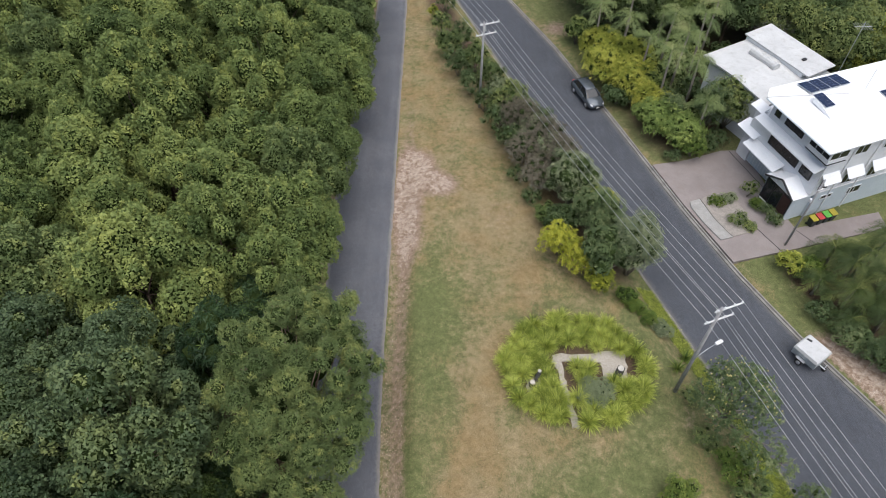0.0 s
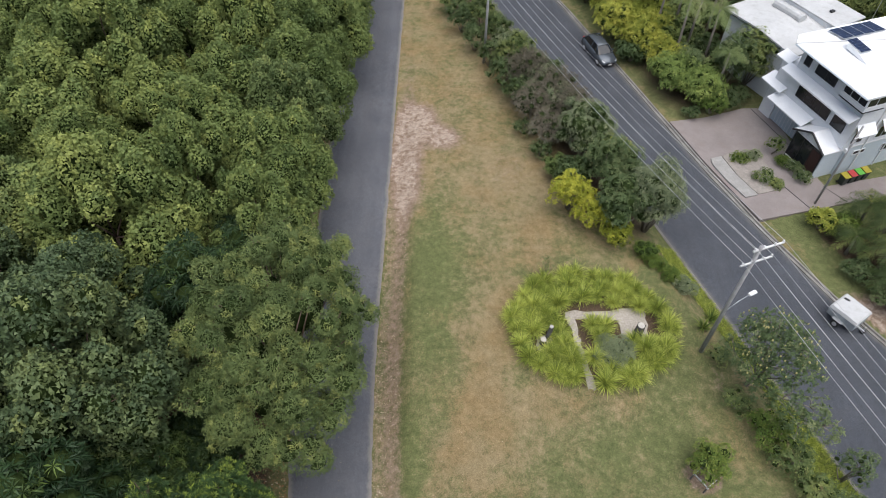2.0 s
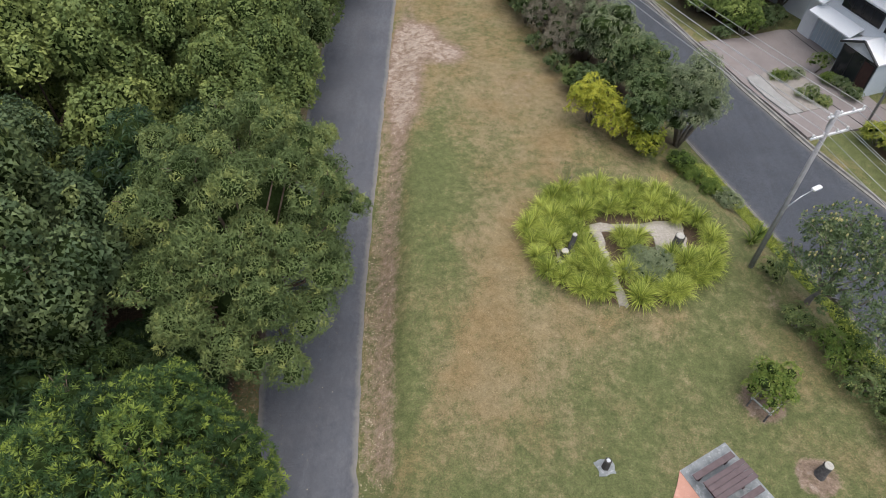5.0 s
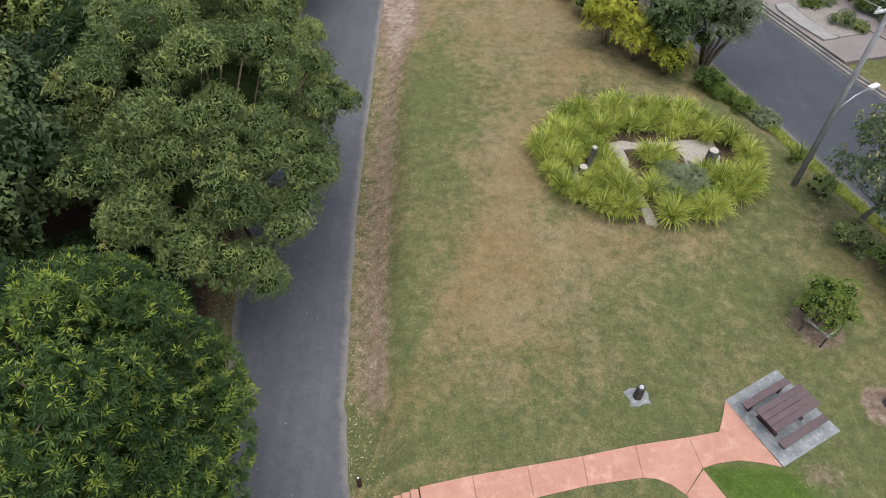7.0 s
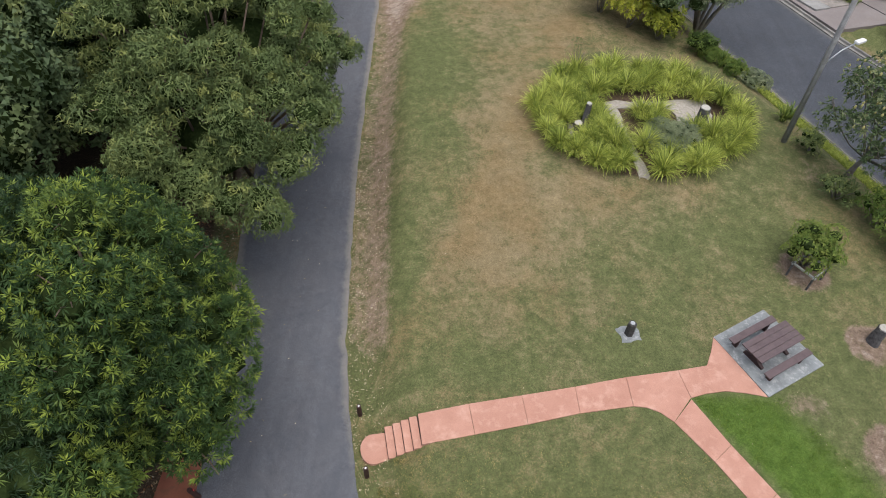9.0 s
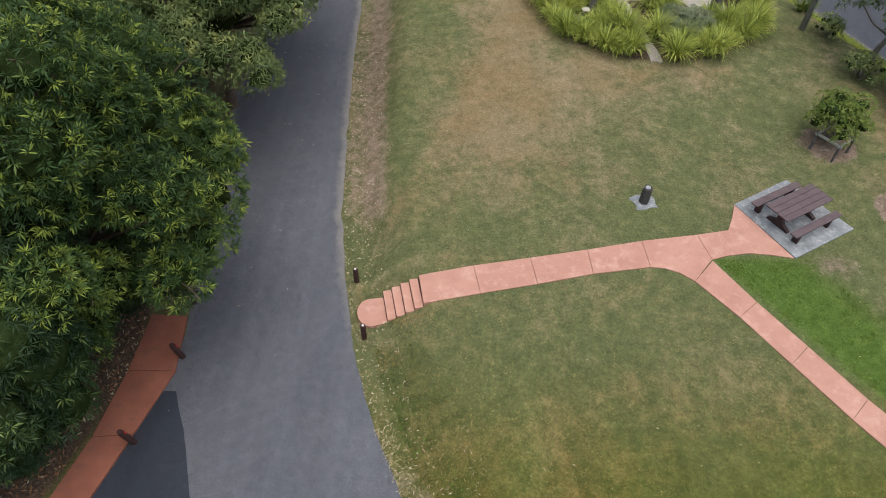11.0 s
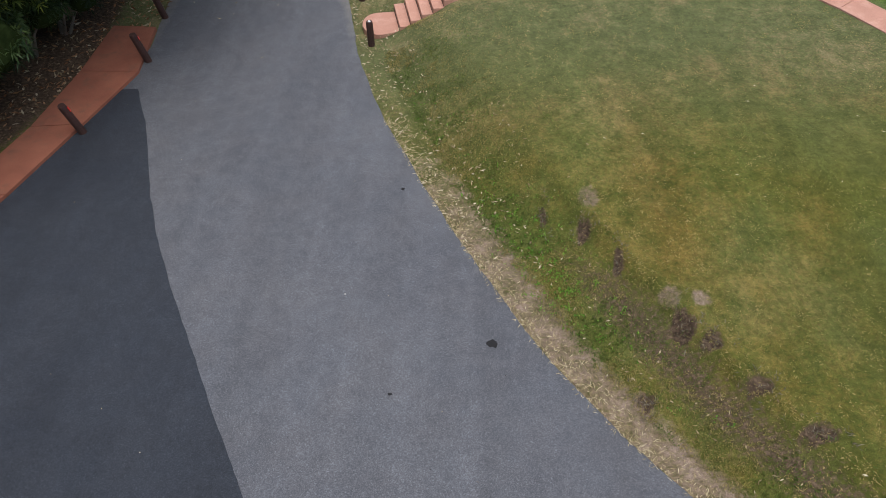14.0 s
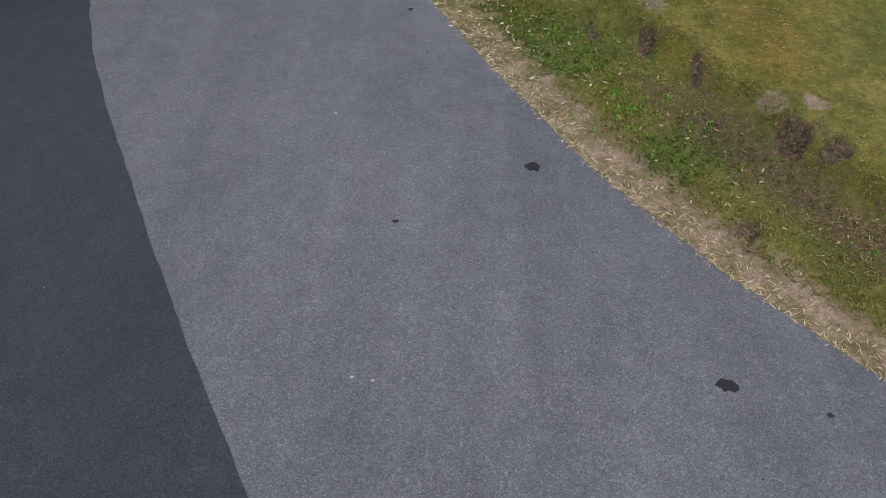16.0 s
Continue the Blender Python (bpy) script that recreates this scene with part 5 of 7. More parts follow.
# ---- picnic table, plaque post, tree guard, bollards ----
def picnic_table():
    top = thing("picnic_table", "brown recycled-plastic picnic table with two benches", "table", (14.15, 2.32, 0.80), 30)
    for i in range(4):
        part("table_plank", boxed((2.12, 0.213, 0.045), (0, (i - 1.5) * 0.225, 0.74), (0, 0, 0), 0.008), M_plastic, top)
    for s in (-1, 1):
        bench = part("bench_plank", boxed((2.12, 0.26, 0.05), (0, s * 0.8, 0.45), (0, 0, 0), 0.008), M_plastic, top)
        for e in (-0.72, 0.72):
            part("bench_leg", boxed((0.12, 0.2, 0.43), (e, s * 0.78, 0.215), (0, 0, 0), 0.015), M_plastic_dark, top)
    for e in (-0.62, 0.62):
        bm = boxed((0.14, 0.22, 0.6), (e, 0, 0.36), (0, 0, 0), 0.015)
        prism_pts = [(-0.42, 0.0), (0.42, 0.0), (0.42, 0.06), (0.18, 0.16), (0.1, 0.3), (-0.1, 0.3), (-0.18, 0.16), (-0.42, 0.06)]
        lo = [bm.verts.new((e - 0.06, a, b)) for a, b in prism_pts]
        hi = [bm.verts.new((e + 0.06, a, b)) for a, b in prism_pts]
        bm.faces.new(lo[::-1])
        bm.faces.new(hi)
        for i in range(8):
            bm.faces.new((lo[i], lo[(i + 1) % 8], hi[(i + 1) % 8], hi[i]))
        box(bm, (0.12, 0.8, 0.07), (e, 0, 0.68), (0, 0, 0), 0.01)
        part("pedestal", bm, M_plastic_dark, top, "dark brown pedestal leg")
    return top


picnic_table()


def plaque_post():
    z = land_at(9.45, 3.0)
    top = thing("plaque_post", "dark hexagonal timber post set in a concrete pad", "post", (9.45, 3.05, z), 15)
    pad = bmesh.new()
    prism(pad, [((0.43 + 0.05 * math.sin(5 * a + 1)) * max(-0.86, min(0.86, 1.25 * math.cos(a))), 0.92 * (0.43 + 0.04 * math.cos(7 * a)) * max(-0.86, min(0.86, 1.25 * math.sin(a)))) for a in np.linspace(0.6, 0.6 + 2 * math.pi, 25)[:-1]], -0.1, lambda x, y: 0.045 - 0.12 * (x * x + y * y))
    part("pad", pad, M_slab, top, "rough pale concrete pad")
    bm = bmesh.new()
    tube(bm, [(0, 0, 0), (0, 0, 0.62), (0, 0, 0.66)], [0.175, 0.165, 0.14], 6)
    part("post", bm, M_post, top)
    bm = bmesh.new()
    tube(bm, [(0, 0, 0.66), (0, 0, 0.685)], [0.085, 0.08], 12)
    part("disc", bm, M_metal, top, "small round metal disc")
    return top


plaque_post()


def bollard(at, h, lean, red=False, name="bollard"):
    label = "dark red-brown timber bollard with a red reflector" if red else "dark brown timber bollard with a white reflector on top"
    top = thing(name, label, "bollard", at, 0, "timber bollards along the lane")
    top.matrix_basis = pose(*at, lean[0], lean[1], 20)
    bm = bmesh.new()
    tube(bm, [(0, 0, -0.2), (0, 0, h - 0.05), (0.0, 0, h)], [0.085, 0.08, 0.07], 10)
    part("post", bm, M_timber_dark, top)
    bm = bmesh.new()
    if red:
        box(bm, (0.012, 0.06, 0.1), (0.083, 0, h - 0.14), (0, 0, 0), 0.004)
        part("reflector", bm, M_redlens, top, "small red reflector")
    else:
        tube(bm, [(0, 0, h), (0, 0, h + 0.012)], [0.035, 0.03], 10)
        part("reflector", bm, M_whitemetal, top, "small round white reflector")
    return top


bollard((0.0, 0.0, land_at(0, 0)), 0.62, (0, 0))
bollard((0.43, -2.12, land_at(0.43, -2.12)), 0.62, (0, 0))
for x, y, l in ((-4.85, -0.96, (4, -8)), (-4.66, -2.9, (3, -9)), (-5.2, -5.5, (2, -10)), (-5.9, -7.95, (2, -8)), (-6.9, -10.3, (2, -6))):
    bollard((x, y, 0.02), 0.76, l, True)


def guarded_shrub():
    x, y = 16.9, 6.25
    z = land_at(x, y)
    shrub_at("young_tree", "young bright green leafy tree in a mulch ring", x + 0.1, y + 0.25, 1.05, 1.9, M_leaf_weed, 260, per=85, n=6, L=0.15, W=0.06, stem=0.025, count=16, category="tree", fresh=0.3, dense=0.5)
    top = thing("tree_guard", "grey timber tree guard frame round a young tree", "tree guard", (x - 0.15, y - 0.35, z), 35)
    for sx in (-0.45, 0.45):
        for sy in (-0.45, 0.45):
            part("post", boxed((0.07, 0.07, 0.75), (sx, sy, 0.33), (0, 0, 0), 0.006), M_timber_grey, top)
    for s in (-0.45, 0.45):
        part("rail", boxed((1.05, 0.045, 0.09), (0, s, 0.66), (0, 0, 0), 0.006), M_metal, top, "silvered horizontal rail")
        part("rail", boxed((0.045, 1.05, 0.09), (s, 0, 0.66), (0, 0, 0), 0.006), M_metal, top, "silvered horizontal rail")


guarded_shrub()
stump((18.25, 2.95, land_at(18.2, 2.9)), 0.75, 0.2, (0.1, 0.1), "dark leaning timber stump in a mulch ring", 13)
shrub_at("small_shrub", "small yellow-flowered green shrub in mulch", 17.7, -1.2, 0.45, 0.7, M_leaf_gold, 262, per=130, n=6, L=0.1, W=0.04, stem=0.015, count=10)


# ---- power poles and wires ----
LINE = Vector((12.35, -31.6, 0)).normalized()
ARM = Vector((-LINE.y, LINE.x, 0))
ARMTURN = math.degrees(math.atan2(ARM.y, ARM.x))


def power_pole(at, h, lamp=False):
    top = thing("power_pole", "weathered grey timber power pole with two crossarms", "power pole", at, 0, "power poles along the street")
    bm = bmesh.new()
    tube(bm, [(0, 0, -0.4), (0, 0, h * 0.5), (0, 0, h)], [0.135, 0.115, 0.095], 12)
    part("pole", bm, M_pole, top, smooth=True)
    for z, off, length in ((h - 0.25, 0.55, 1.9), (h - 1.25, 0.25, 2.0)):
        c = ARM * off
        arm = part("crossarm", boxed((length, 0.085, 0.1), (c.x, c.y, z), (0, 0, ARMTURN), 0.01), M_whitemetal, top, "pale grey painted crossarm")
        for k in (-0.45, -0.17, 0.17, 0.45):
            p = c + ARM * (k * length)
            b2 = bmesh.new()
            tube(b2, [(p.x, p.y, z + 0.05), (p.x, p.y, z + 0.12), (p.x, p.y, z + 0.16), (p.x, p.y, z + 0.2)], [0.02, 0.055, 0.04, 0.05], 8)
            part("insulator", b2, M_whitemetal, arm)
    b3 = bmesh.new()
    tube(b3, [(0.1, 0.2, h - 1.0), (0.1, 0.2, h - 0.5)], 0.1, 10)
    part("fuse_can", b3, M_metal, top)
    return top


P1, P2 = Vector((18.4, 13.75, land_at(18.4, 13.75))), Vector((6.05, 45.3, land_at(6.05, 45.3)))
H1, H2 = 9.7, 9.3
pole1 = power_pole(P1, H1)
power_pole(P2, H2)
P0, P3 = P1 + (P1 - P2), P2 + (P2 - P1)
P0.z, P3.z = land_at(P0.x, P0.y), land_at(P3.x, P3.y)
power_pole(P0, H1)
power_pole(P3, H2)
street_lamp = thing("street_lamp", "white street lamp head on a steel arm from the pole", "street lamp", tuple(P1))
arm = bmesh.new()
tube(arm, [(0.1, 0.05, 4.1), (0.8, 0.45, 4.5), (1.55, 0.88, 4.62)], [0.035, 0.03, 0.028], 8)
part("arm", arm, M_metal, street_lamp, smooth=True)
part("lamp_head", boxed((0.55, 0.24, 0.13), (1.72, 0.97, 4.62), (0, 0, 29), 0.05), M_whitemetal, street_lamp, "white lamp head")


def wires():
    spans_ = [(P3, H2, P2, H2), (P2, H2, P1, H1), (P1, H1, P0, H1)]
    i = 0
    for level, off, length, ks in ((0.25, 0.55, 1.9, (-0.45, 0.17, 0.45)), (1.25, 0.25, 2.0, (-0.45, -0.17, 0.17, 0.45))):
        for k in ks:
            cable = thing("power_line", "thin pale overhead power line", "wire", group="overhead wires between the poles")
            for A, ha, B, hb in spans_:
                o = ARM * (off + k * length)
                a, b = A + o + Vector((0, 0, ha - level + 0.2)), B + o + Vector((0, 0, hb - level + 0.2))
                pts = [a.lerp(b, s) - Vector((0, 0, 0.55 * 4 * s * (1 - s))) for s in np.linspace(0, 1, 15)]
                part("span", tube(bmesh.new(), pts, 0.011, 5), M_wire, cable, smooth=True)
            i += 1


wires()
yard = thing("yard_pole", "slim grey service pole beside the driveway", "pole", (30.75, 27.75, 0.2))
part("shaft", tube(bmesh.new(), [(0, 0, -0.3), (0, 0, 4), (0, 0, 7.4)], [0.09, 0.08, 0.07], 10), M_pole, yard, smooth=True)
part("bracket", boxed((0.5, 0.08, 0.08), (0.1, 0, 6.4), (0, 0, 25), 0.01), M_whitemetal, yard)
part("junction_box", boxed((0.22, 0.2, 0.3), (-0.1, 0.05, 5.2), (0, 0, 25), 0.03), M_whitemetal, yard)


# ---- vehicles ----
def loft(bm, sections):
    """Skin through sections of equal numbers of points."""
    rows = [[bm.verts.new(p) for p in s] for s in sections]
    n = len(rows[0])
    for lo, hi in zip(rows, rows[1:]):
        for i in range(n):
            bm.faces.new((lo[i], lo[(i + 1) % n], hi[(i + 1) % n], hi[i]))
    bm.faces.new(rows[0][::-1])
    bm.faces.new(rows[-1])
    bmesh.ops.recalc_face_normals(bm, faces=bm.faces[:])
    return bm


def ring(x, w, z0, z1, r=0.12, tuck=0.0):
    h = w / 2
    return [(x, -h + tuck + r, z0), (x, h - tuck - r, z0), (x, h - tuck * 0.3, z0 + r), (x, h, (z0 + z1) * 0.5), (x, h - 0.03, z1 - r), (x, h - r * 1.3, z1), (x, -h + r * 1.3, z1), (x, -h + 0.03, z1 - r), (x, -h, (z0 + z1) * 0.5), (x, -h + tuck * 0.3, z0 + r)]


def wheel(parent, at, r=0.33, w=0.22):
    tyre = bmesh.new()
    tube(tyre, [(at[0], at[1] - w / 2, at[2]), (at[0], at[1] - w / 2 + 0.03, at[2]), (at[0], at[1] + w / 2 - 0.03, at[2]), (at[0], at[1] + w / 2, at[2])], [r - 0.04, r, r, r - 0.04], 20)
    t = part("tyre", tyre, M_tyre, parent, "black rubber tyre")
    s = 1 if at[1] > 0 else -1
    rim = bmesh.new()
    y0 = at[1] + s * (w / 2)
    tube(rim, [(at[0], y0 - s * 0.02, at[2]), (at[0], y0 + s * 0.012, at[2])], [r * 0.66, r * 0.6], 14)
    for k in range(5):
        a = k * 2 * math.pi / 5
        box(rim, (r * 0.5, 0.02, 0.07), (at[0] + 0.32 * r * math.cos(a), y0 + s * 0.015, at[2] + 0.32 * r * math.sin(a)), (0, -math.degrees(a), 0))
    part("rim", rim, M_chrome, t, "silver alloy rim")


def car():
    d = Vector((0.34, -0.94)).normalized()
    turn = math.degrees(math.atan2(d.y, d.x))
    top = thing("car", "dark grey compact hatchback parked at the kerb", "car", (17.05, 47.3, 0.045), turn)
    body = bmesh.new()
    prof = [(-2.15, 1.45, 0.42, 0.78), (-2.08, 1.66, 0.30, 0.98), (-1.6, 1.78, 0.24, 1.02), (-0.6, 1.8, 0.22, 0.98), (0.6, 1.8, 0.22, 0.96), (1.25, 1.78, 0.23, 0.93), (1.75, 1.7, 0.26, 0.84), (2.05, 1.52, 0.32, 0.72), (2.17, 1.3, 0.40, 0.6)]
    loft(body, [ring(x, w, a, b, 0.12, 0.05) for x, w, a, b in prof])
    part("body", body, M_car, top, "dark grey painted body", True)
    glass = bmesh.new()
    cab = [(-1.98, 1.3, 0.95, 1.05), (-1.72, 1.32, 0.95, 1.34), (-1.35, 1.30, 0.95, 1.46), (-0.4, 1.30, 0.95, 1.49), (0.25, 1.30, 0.93, 1.42), (0.62, 1.38, 0.93, 1.25), (1.12, 1.48, 0.92, 0.96)]
    loft(glass, [[(x, -0.76 * w / 1.4 - 0.06, a), (x, 0.76 * w / 1.4 + 0.06, a), (x, 0.42 * w + 0.04, b - 0.04), (x, 0.36 * w, b), (x, -0.36 * w, b), (x, -0.42 * w - 0.04, b - 0.04)] for x, w, a, b in cab])
    part("windows", glass, M_glass, top, "dark tinted windows and windscreen")
    roof = bmesh.new()
    loft(roof, [[(x, -h, z), (x, h, z), (x, h - 0.06, z + 0.035), (x, -h + 0.06, z + 0.035)] for x, h, z in ((-1.78, 0.5, 1.32), (-1.45, 0.57, 1.44), (-0.5, 0.58, 1.49), (0.2, 0.57, 1.44), (0.38, 0.55, 1.38))])
    part("roof", roof, M_car, top, "dark grey roof panel", True)
    for s in (-1, 1):
        part("pillar", tube(bmesh.new(), [(0.34, s * 0.56, 1.4), (0.72, s * 0.66, 1.2), (1.18, s * 0.76, 0.94)], 0.035, 6), M_car, top)
        part("pillar", tube(bmesh.new(), [(-0.35, s * 0.60, 1.47), (-0.35, s * 0.79, 0.97)], 0.04, 6), M_car, top)
        part("pillar", tube(bmesh.new(), [(-1.45, s * 0.57, 1.44), (-1.95, s * 0.72, 1.0)], 0.06, 6), M_car, top)
        part("headlight", boxed((0.32, 0.26, 0.13), (1.93, s * 0.58, 0.68), (0, 12, -s * 24), 0.04), M_lens, top, "clear headlight")
        part("mirror", boxed((0.14, 0.2, 0.13), (0.72, s * 0.98, 1.0), (0, 0, 0), 0.04), M_car, top)
        part("tail_light", boxed((0.12, 0.2, 0.24), (-2.08, s * 0.62, 0.9), (0, 0, 0), 0.03), M_redlens, top)
        for x in (-1.3, 1.32):
            wheel(top, (x, s * 0.79, 0.33))
    part("grille", boxed((0.05, 0.75, 0.16), (2.15, 0, 0.5), (0, 0, 0), 0.02), M_black, top, "black grille")
    part("front_plate", boxed((0.02, 0.36, 0.1), (2.185, 0, 0.42), (0, 0, 0), 0.004), M_whitemetal, top, "plain pale plate")
    part("bonnet_badge", boxed((0.02, 0.1, 0.05), (2.17, 0, 0.6), (0, 0, 0), 0.01), M_chrome, top)
    return top


car()


def trailer():
    d = Vector((0.57, -0.82)).normalized()
    turn = math.degrees(math.atan2(d.y, d.x))
    top = thing("box_trailer", "pale grey covered box trailer parked at the kerb", "trailer", (28.95, 17.2, -0.1), turn)
    top.scale = (0.8, 1.0, 0.92)
    tub = bmesh.new()
    loft(tub, [[(x, -0.74, 0.5), (x, 0.74, 0.5), (x, 0.86, 1.28), (x, -0.86, 1.28)] for x in (-1.15, 1.15)])
    part("tub", tub, plain("pale_blue_grey_panel", (0.34, 0.38, 0.40), (0.42, 0.46, 0.48), 3, 0.5, 0.2), top, "blue-grey panelled sides")
    lid = bmesh.new()
    loft(lid, [[(x, -0.88, 1.26), (x, 0.88, 1.26), (x, 0.80, z), (x, -0.80, z)] for x, z in ((-1.18, 1.4), (-1.05, 1.5), (1.05, 1.5), (1.18, 1.4))])
    part("lid", lid, M_roof_grey, top, "white lid, slightly domed")
    for k in (-0.6, 0.0, 0.6):
        part("rib", boxed((0.04, 0.03, 0.72), (k, 0.81, 0.89), (-9, 0, 0), 0.005), M_metal, top)
        part("rib", boxed((0.04, 0.03, 0.72), (k, -0.81, 0.89), (9, 0, 0), 0.005), M_metal, top)
    for s in (-1, 1):
        wheel(top, (-0.1, s * 0.95, 0.4), 0.31, 0.2)
        part("mudguard", boxed((0.85, 0.24, 0.04), (-0.1, s * 0.95, 0.76), (0, 0, 0), 0.015), M_metal, top)
    part("drawbar", tube(bmesh.new(), [(1.1, 0, 0.5), (1.75, 0, 0.46)], 0.045, 8), M_metal, top)
    part("jockey_wheel", tube(bmesh.new(), [(1.6, 0.1, 0.2), (1.6, 0.24, 0.2)], 0.2, 14), M_tyre, top)
    part("jockey_leg", tube(bmesh.new(), [(1.6, 0.17, 0.2), (1.6, 0.17, 0.75)], 0.03, 8), M_metal, top)
    part("vent", boxed((0.45, 0.18, 0.05), (-0.75, 0.35, 1.5), (0, 0, 12), 0.02), M_black, top, "dark roof vent")
    return top


trailer()


# ---- houses ----
def window(parent, at, w, h, axis, frame_mat=None, bars=0, depth=0.08):
    """A window set against a wall: frame, pane and bars. axis: 'u' faces along -u, 'v' along -v."""
    fr = bmesh.new()
    t = 0.06
    turn = 0 if axis == "v" else -90
    m = pose(*at, 0, 0, turn)
    def bar(sx, sz, cx, cz, d=depth):
        bmesh.ops.create_cube(fr, size=1.0, matrix=m @ pose(cx, 0, cz) @ Matrix.Diagonal((sx, d, sz, 1)))
    bar(w, t, 0, h / 2 - t / 2)
    bar(w, t, 0, -h / 2 + t / 2)
    bar(t, h - 2 * t, -w / 2 + t / 2, 0)
    bar(t, h - 2 * t, w / 2 - t / 2, 0)
    for i in range(bars):
        bar(t * 0.7, h - 2 * t, -w / 2 + w * (i + 1) / (bars + 1), 0, depth * 0.8)
    f = part("window", fr, frame_mat or M_black, parent, "framed window")
    pane = bmesh.new()
    bmesh.ops.create_cube(pane, size=1.0, matrix=m @ Matrix.Diagonal((w - 2 * t, 0.03, h - 2 * t, 1)))
    part("pane", pane, M_glass, f)
    return f


def sheet(bm, corners, thick=0.12):
    """A sloping slab over four corners."""
    hi = [bm.verts.new(c) for c in corners]
    lo = [bm.verts.new((c[0], c[1], c[2] - thick)) for c in corners]
    n = len(corners)
    bm.faces.new(hi)
    bm.faces.new(lo[::-1])
    for i in range(n):
        bm.faces.new((lo[i], lo[(i + 1) % n], hi[(i + 1) % n], hi[i]))
    bmesh.ops.recalc_face_normals(bm, faces=bm.faces[:])
    return bm


def solar(parent, u, v, z, slope, cols=3):
    for i in range(cols):
        p = part("solar_panel", boxed((0.98, 1.62, 0.04), (u + i * 1.02, v, z + i * 0.0), (slope, 0, 0), 0.006), M_metal, parent, "dark blue solar panel in a silver frame")
        bm = bmesh.new()
        for a in range(3):
            for b in range(5):
                c = pose(u + i * 1.02, v, z, slope, 0, 0) @ Vector((-0.31 + 0.31 * a, -0.62 + 0.31 * b, 0.024))
                box(bm, (0.295, 0.295, 0.008), tuple(c), (slope, 0, 0))
        tagged(part("cell_sheet", bm, M_solar, p), kind="stuff")


def white_house():
    top = thing("white_house", "three-storey white rendered house with white metal roof", "house", (31.75, 30.05, 0.15), 21.0)
    def wall(name, mat, u0, u1, v0, v1, z0, z1):
        part(name, boxed((u1 - u0, v1 - v0, z1 - z0), ((u0 + u1) / 2, (v0 + v1) / 2, (z0 + z1) / 2)), mat, top)
    wall("garage_wall", M_bluegrey, 1.7, 13.0, 0.3, 9.4, -0.2, 2.9)
    wall("middle_wall", M_white, 1.0, 13.0, 0.302, 8.6, 2.9, 5.6)
    wall("upper_wall", M_white, 1.0, 12.8, 0.3, 7.2, 5.6, 7.94)
    wall("rear_wall", M_white, 2.0, 9.0, 7.2, 7.7, 5.6, 7.9)
    # low hipped roof: south plane, west hip, north plane
    part("roof", sheet(bmesh.new(), [(-0.1, -0.1, 8.05), (13.8, -0.1, 8.05), (13.8, 5.0, 8.5), (6.0, 5.0, 8.5)], 0.12), M_roof, top, "bright white low-pitched metal roof")
    part("hip_roof", sheet(bmesh.new(), [(-0.1, -0.1, 8.05), (6.0, 5.0, 8.5), (-0.1, 7.28, 8.05)], 0.12), M_roof, top, "white hip of the roof")
    part("rear_roof", sheet(bmesh.new(), [(-0.1, 7.28, 8.05), (6.0, 5.0, 8.5), (13.8, 5.0, 8.5), (13.8, 8.0, 8.2), (0.86, 8.2, 8.1)], 0.12), M_roof, top, "white rear roof plane")
    part("hip_cap", tube(bmesh.new(), [(-0.1, 7.28, 8.06), (6.0, 5.0, 8.51)], 0.05, 6), M_roof_grey, top)
    part("gutter", tube(bmesh.new(), [(-0.14, -0.1, 7.97), (-0.14, 7.28, 7.97)], 0.05, 8), M_bluegrey, top)
    part("upper_awning", sheet(bmesh.new(), [(0.2, 0.4, 5.5), (1.0, 0.4, 5.85), (1.0, 7.84, 5.85), (0.2, 7.84, 5.5)], 0.1), M_roof, top, "sloping white awning roof")
    part("upper_awning", sheet(bmesh.new(), [(0.85, 7.86, 5.7), (1.7, 7.86, 6.1), (1.7, 9.3, 6.1), (0.85, 9.3, 5.7)], 0.1), M_roof, top, "sloping white awning roof")
    part("garage_awning", sheet(bmesh.new(), [(-0.05, 3.65, 2.9), (1.0, 3.65, 3.35), (1.0, 7.7, 3.35), (-0.05, 7.7, 2.9)], 0.1), M_roof, top, "sloping white awning over the garage")
    part("garage_awning", sheet(bmesh.new(), [(0.35, 7.1, 3.6), (1.5, 7.1, 4.1), (1.5, 9.35, 4.1), (0.35, 9.35, 3.6)], 0.1), M_roof, top, "sloping white awning over the garage")
    wall("rear_wing", M_white, 1.5, 6.0, 7.9, 9.2, -0.2, 4.0)
    for i in range(12):
        part("garage_batten", boxed((0.03, 0.03, 2.5), (1.66, 3.8 + i * 0.33, 1.35)), M_whitemetal, top)
    # street-side windows
    window(top, (0.96, 4.4, 4.42), 3.45, 1.05, "u", M_black, 3)
    window(top, (0.96, 1.64, 4.42), 1.2, 1.05, "u", M_black)
    window(top, (0.96, 4.45, 6.95), 2.05, 1.05, "u", M_black, 1)
    window(top, (0.96, 6.43, 6.95), 0.6, 1.05, "u", M_black)
    # corner bay: white apron over a dark sill, glass round the corner
    part("bay", boxed((1.9, 2.3, 0.36), (1.25, 1.15, 6.9), (0, 0, 0), 0.01), M_white, top, "projecting white corner bay")
    part("bay_sill", boxed((1.96, 2.36, 0.08), (1.25, 1.15, 6.68), (0, 0, 0), 0.01), M_black, top)
    window(top, (0.34, 1.15, 7.45), 2.2, 0.75, "u", M_white, 2)
    window(top, (1.25, 0.04, 7.45), 1.8, 0.75, "v", M_white, 1)
    part("bay_core", boxed((1.75, 2.1, 0.8), (1.28, 1.18, 7.45)), M_black, top)
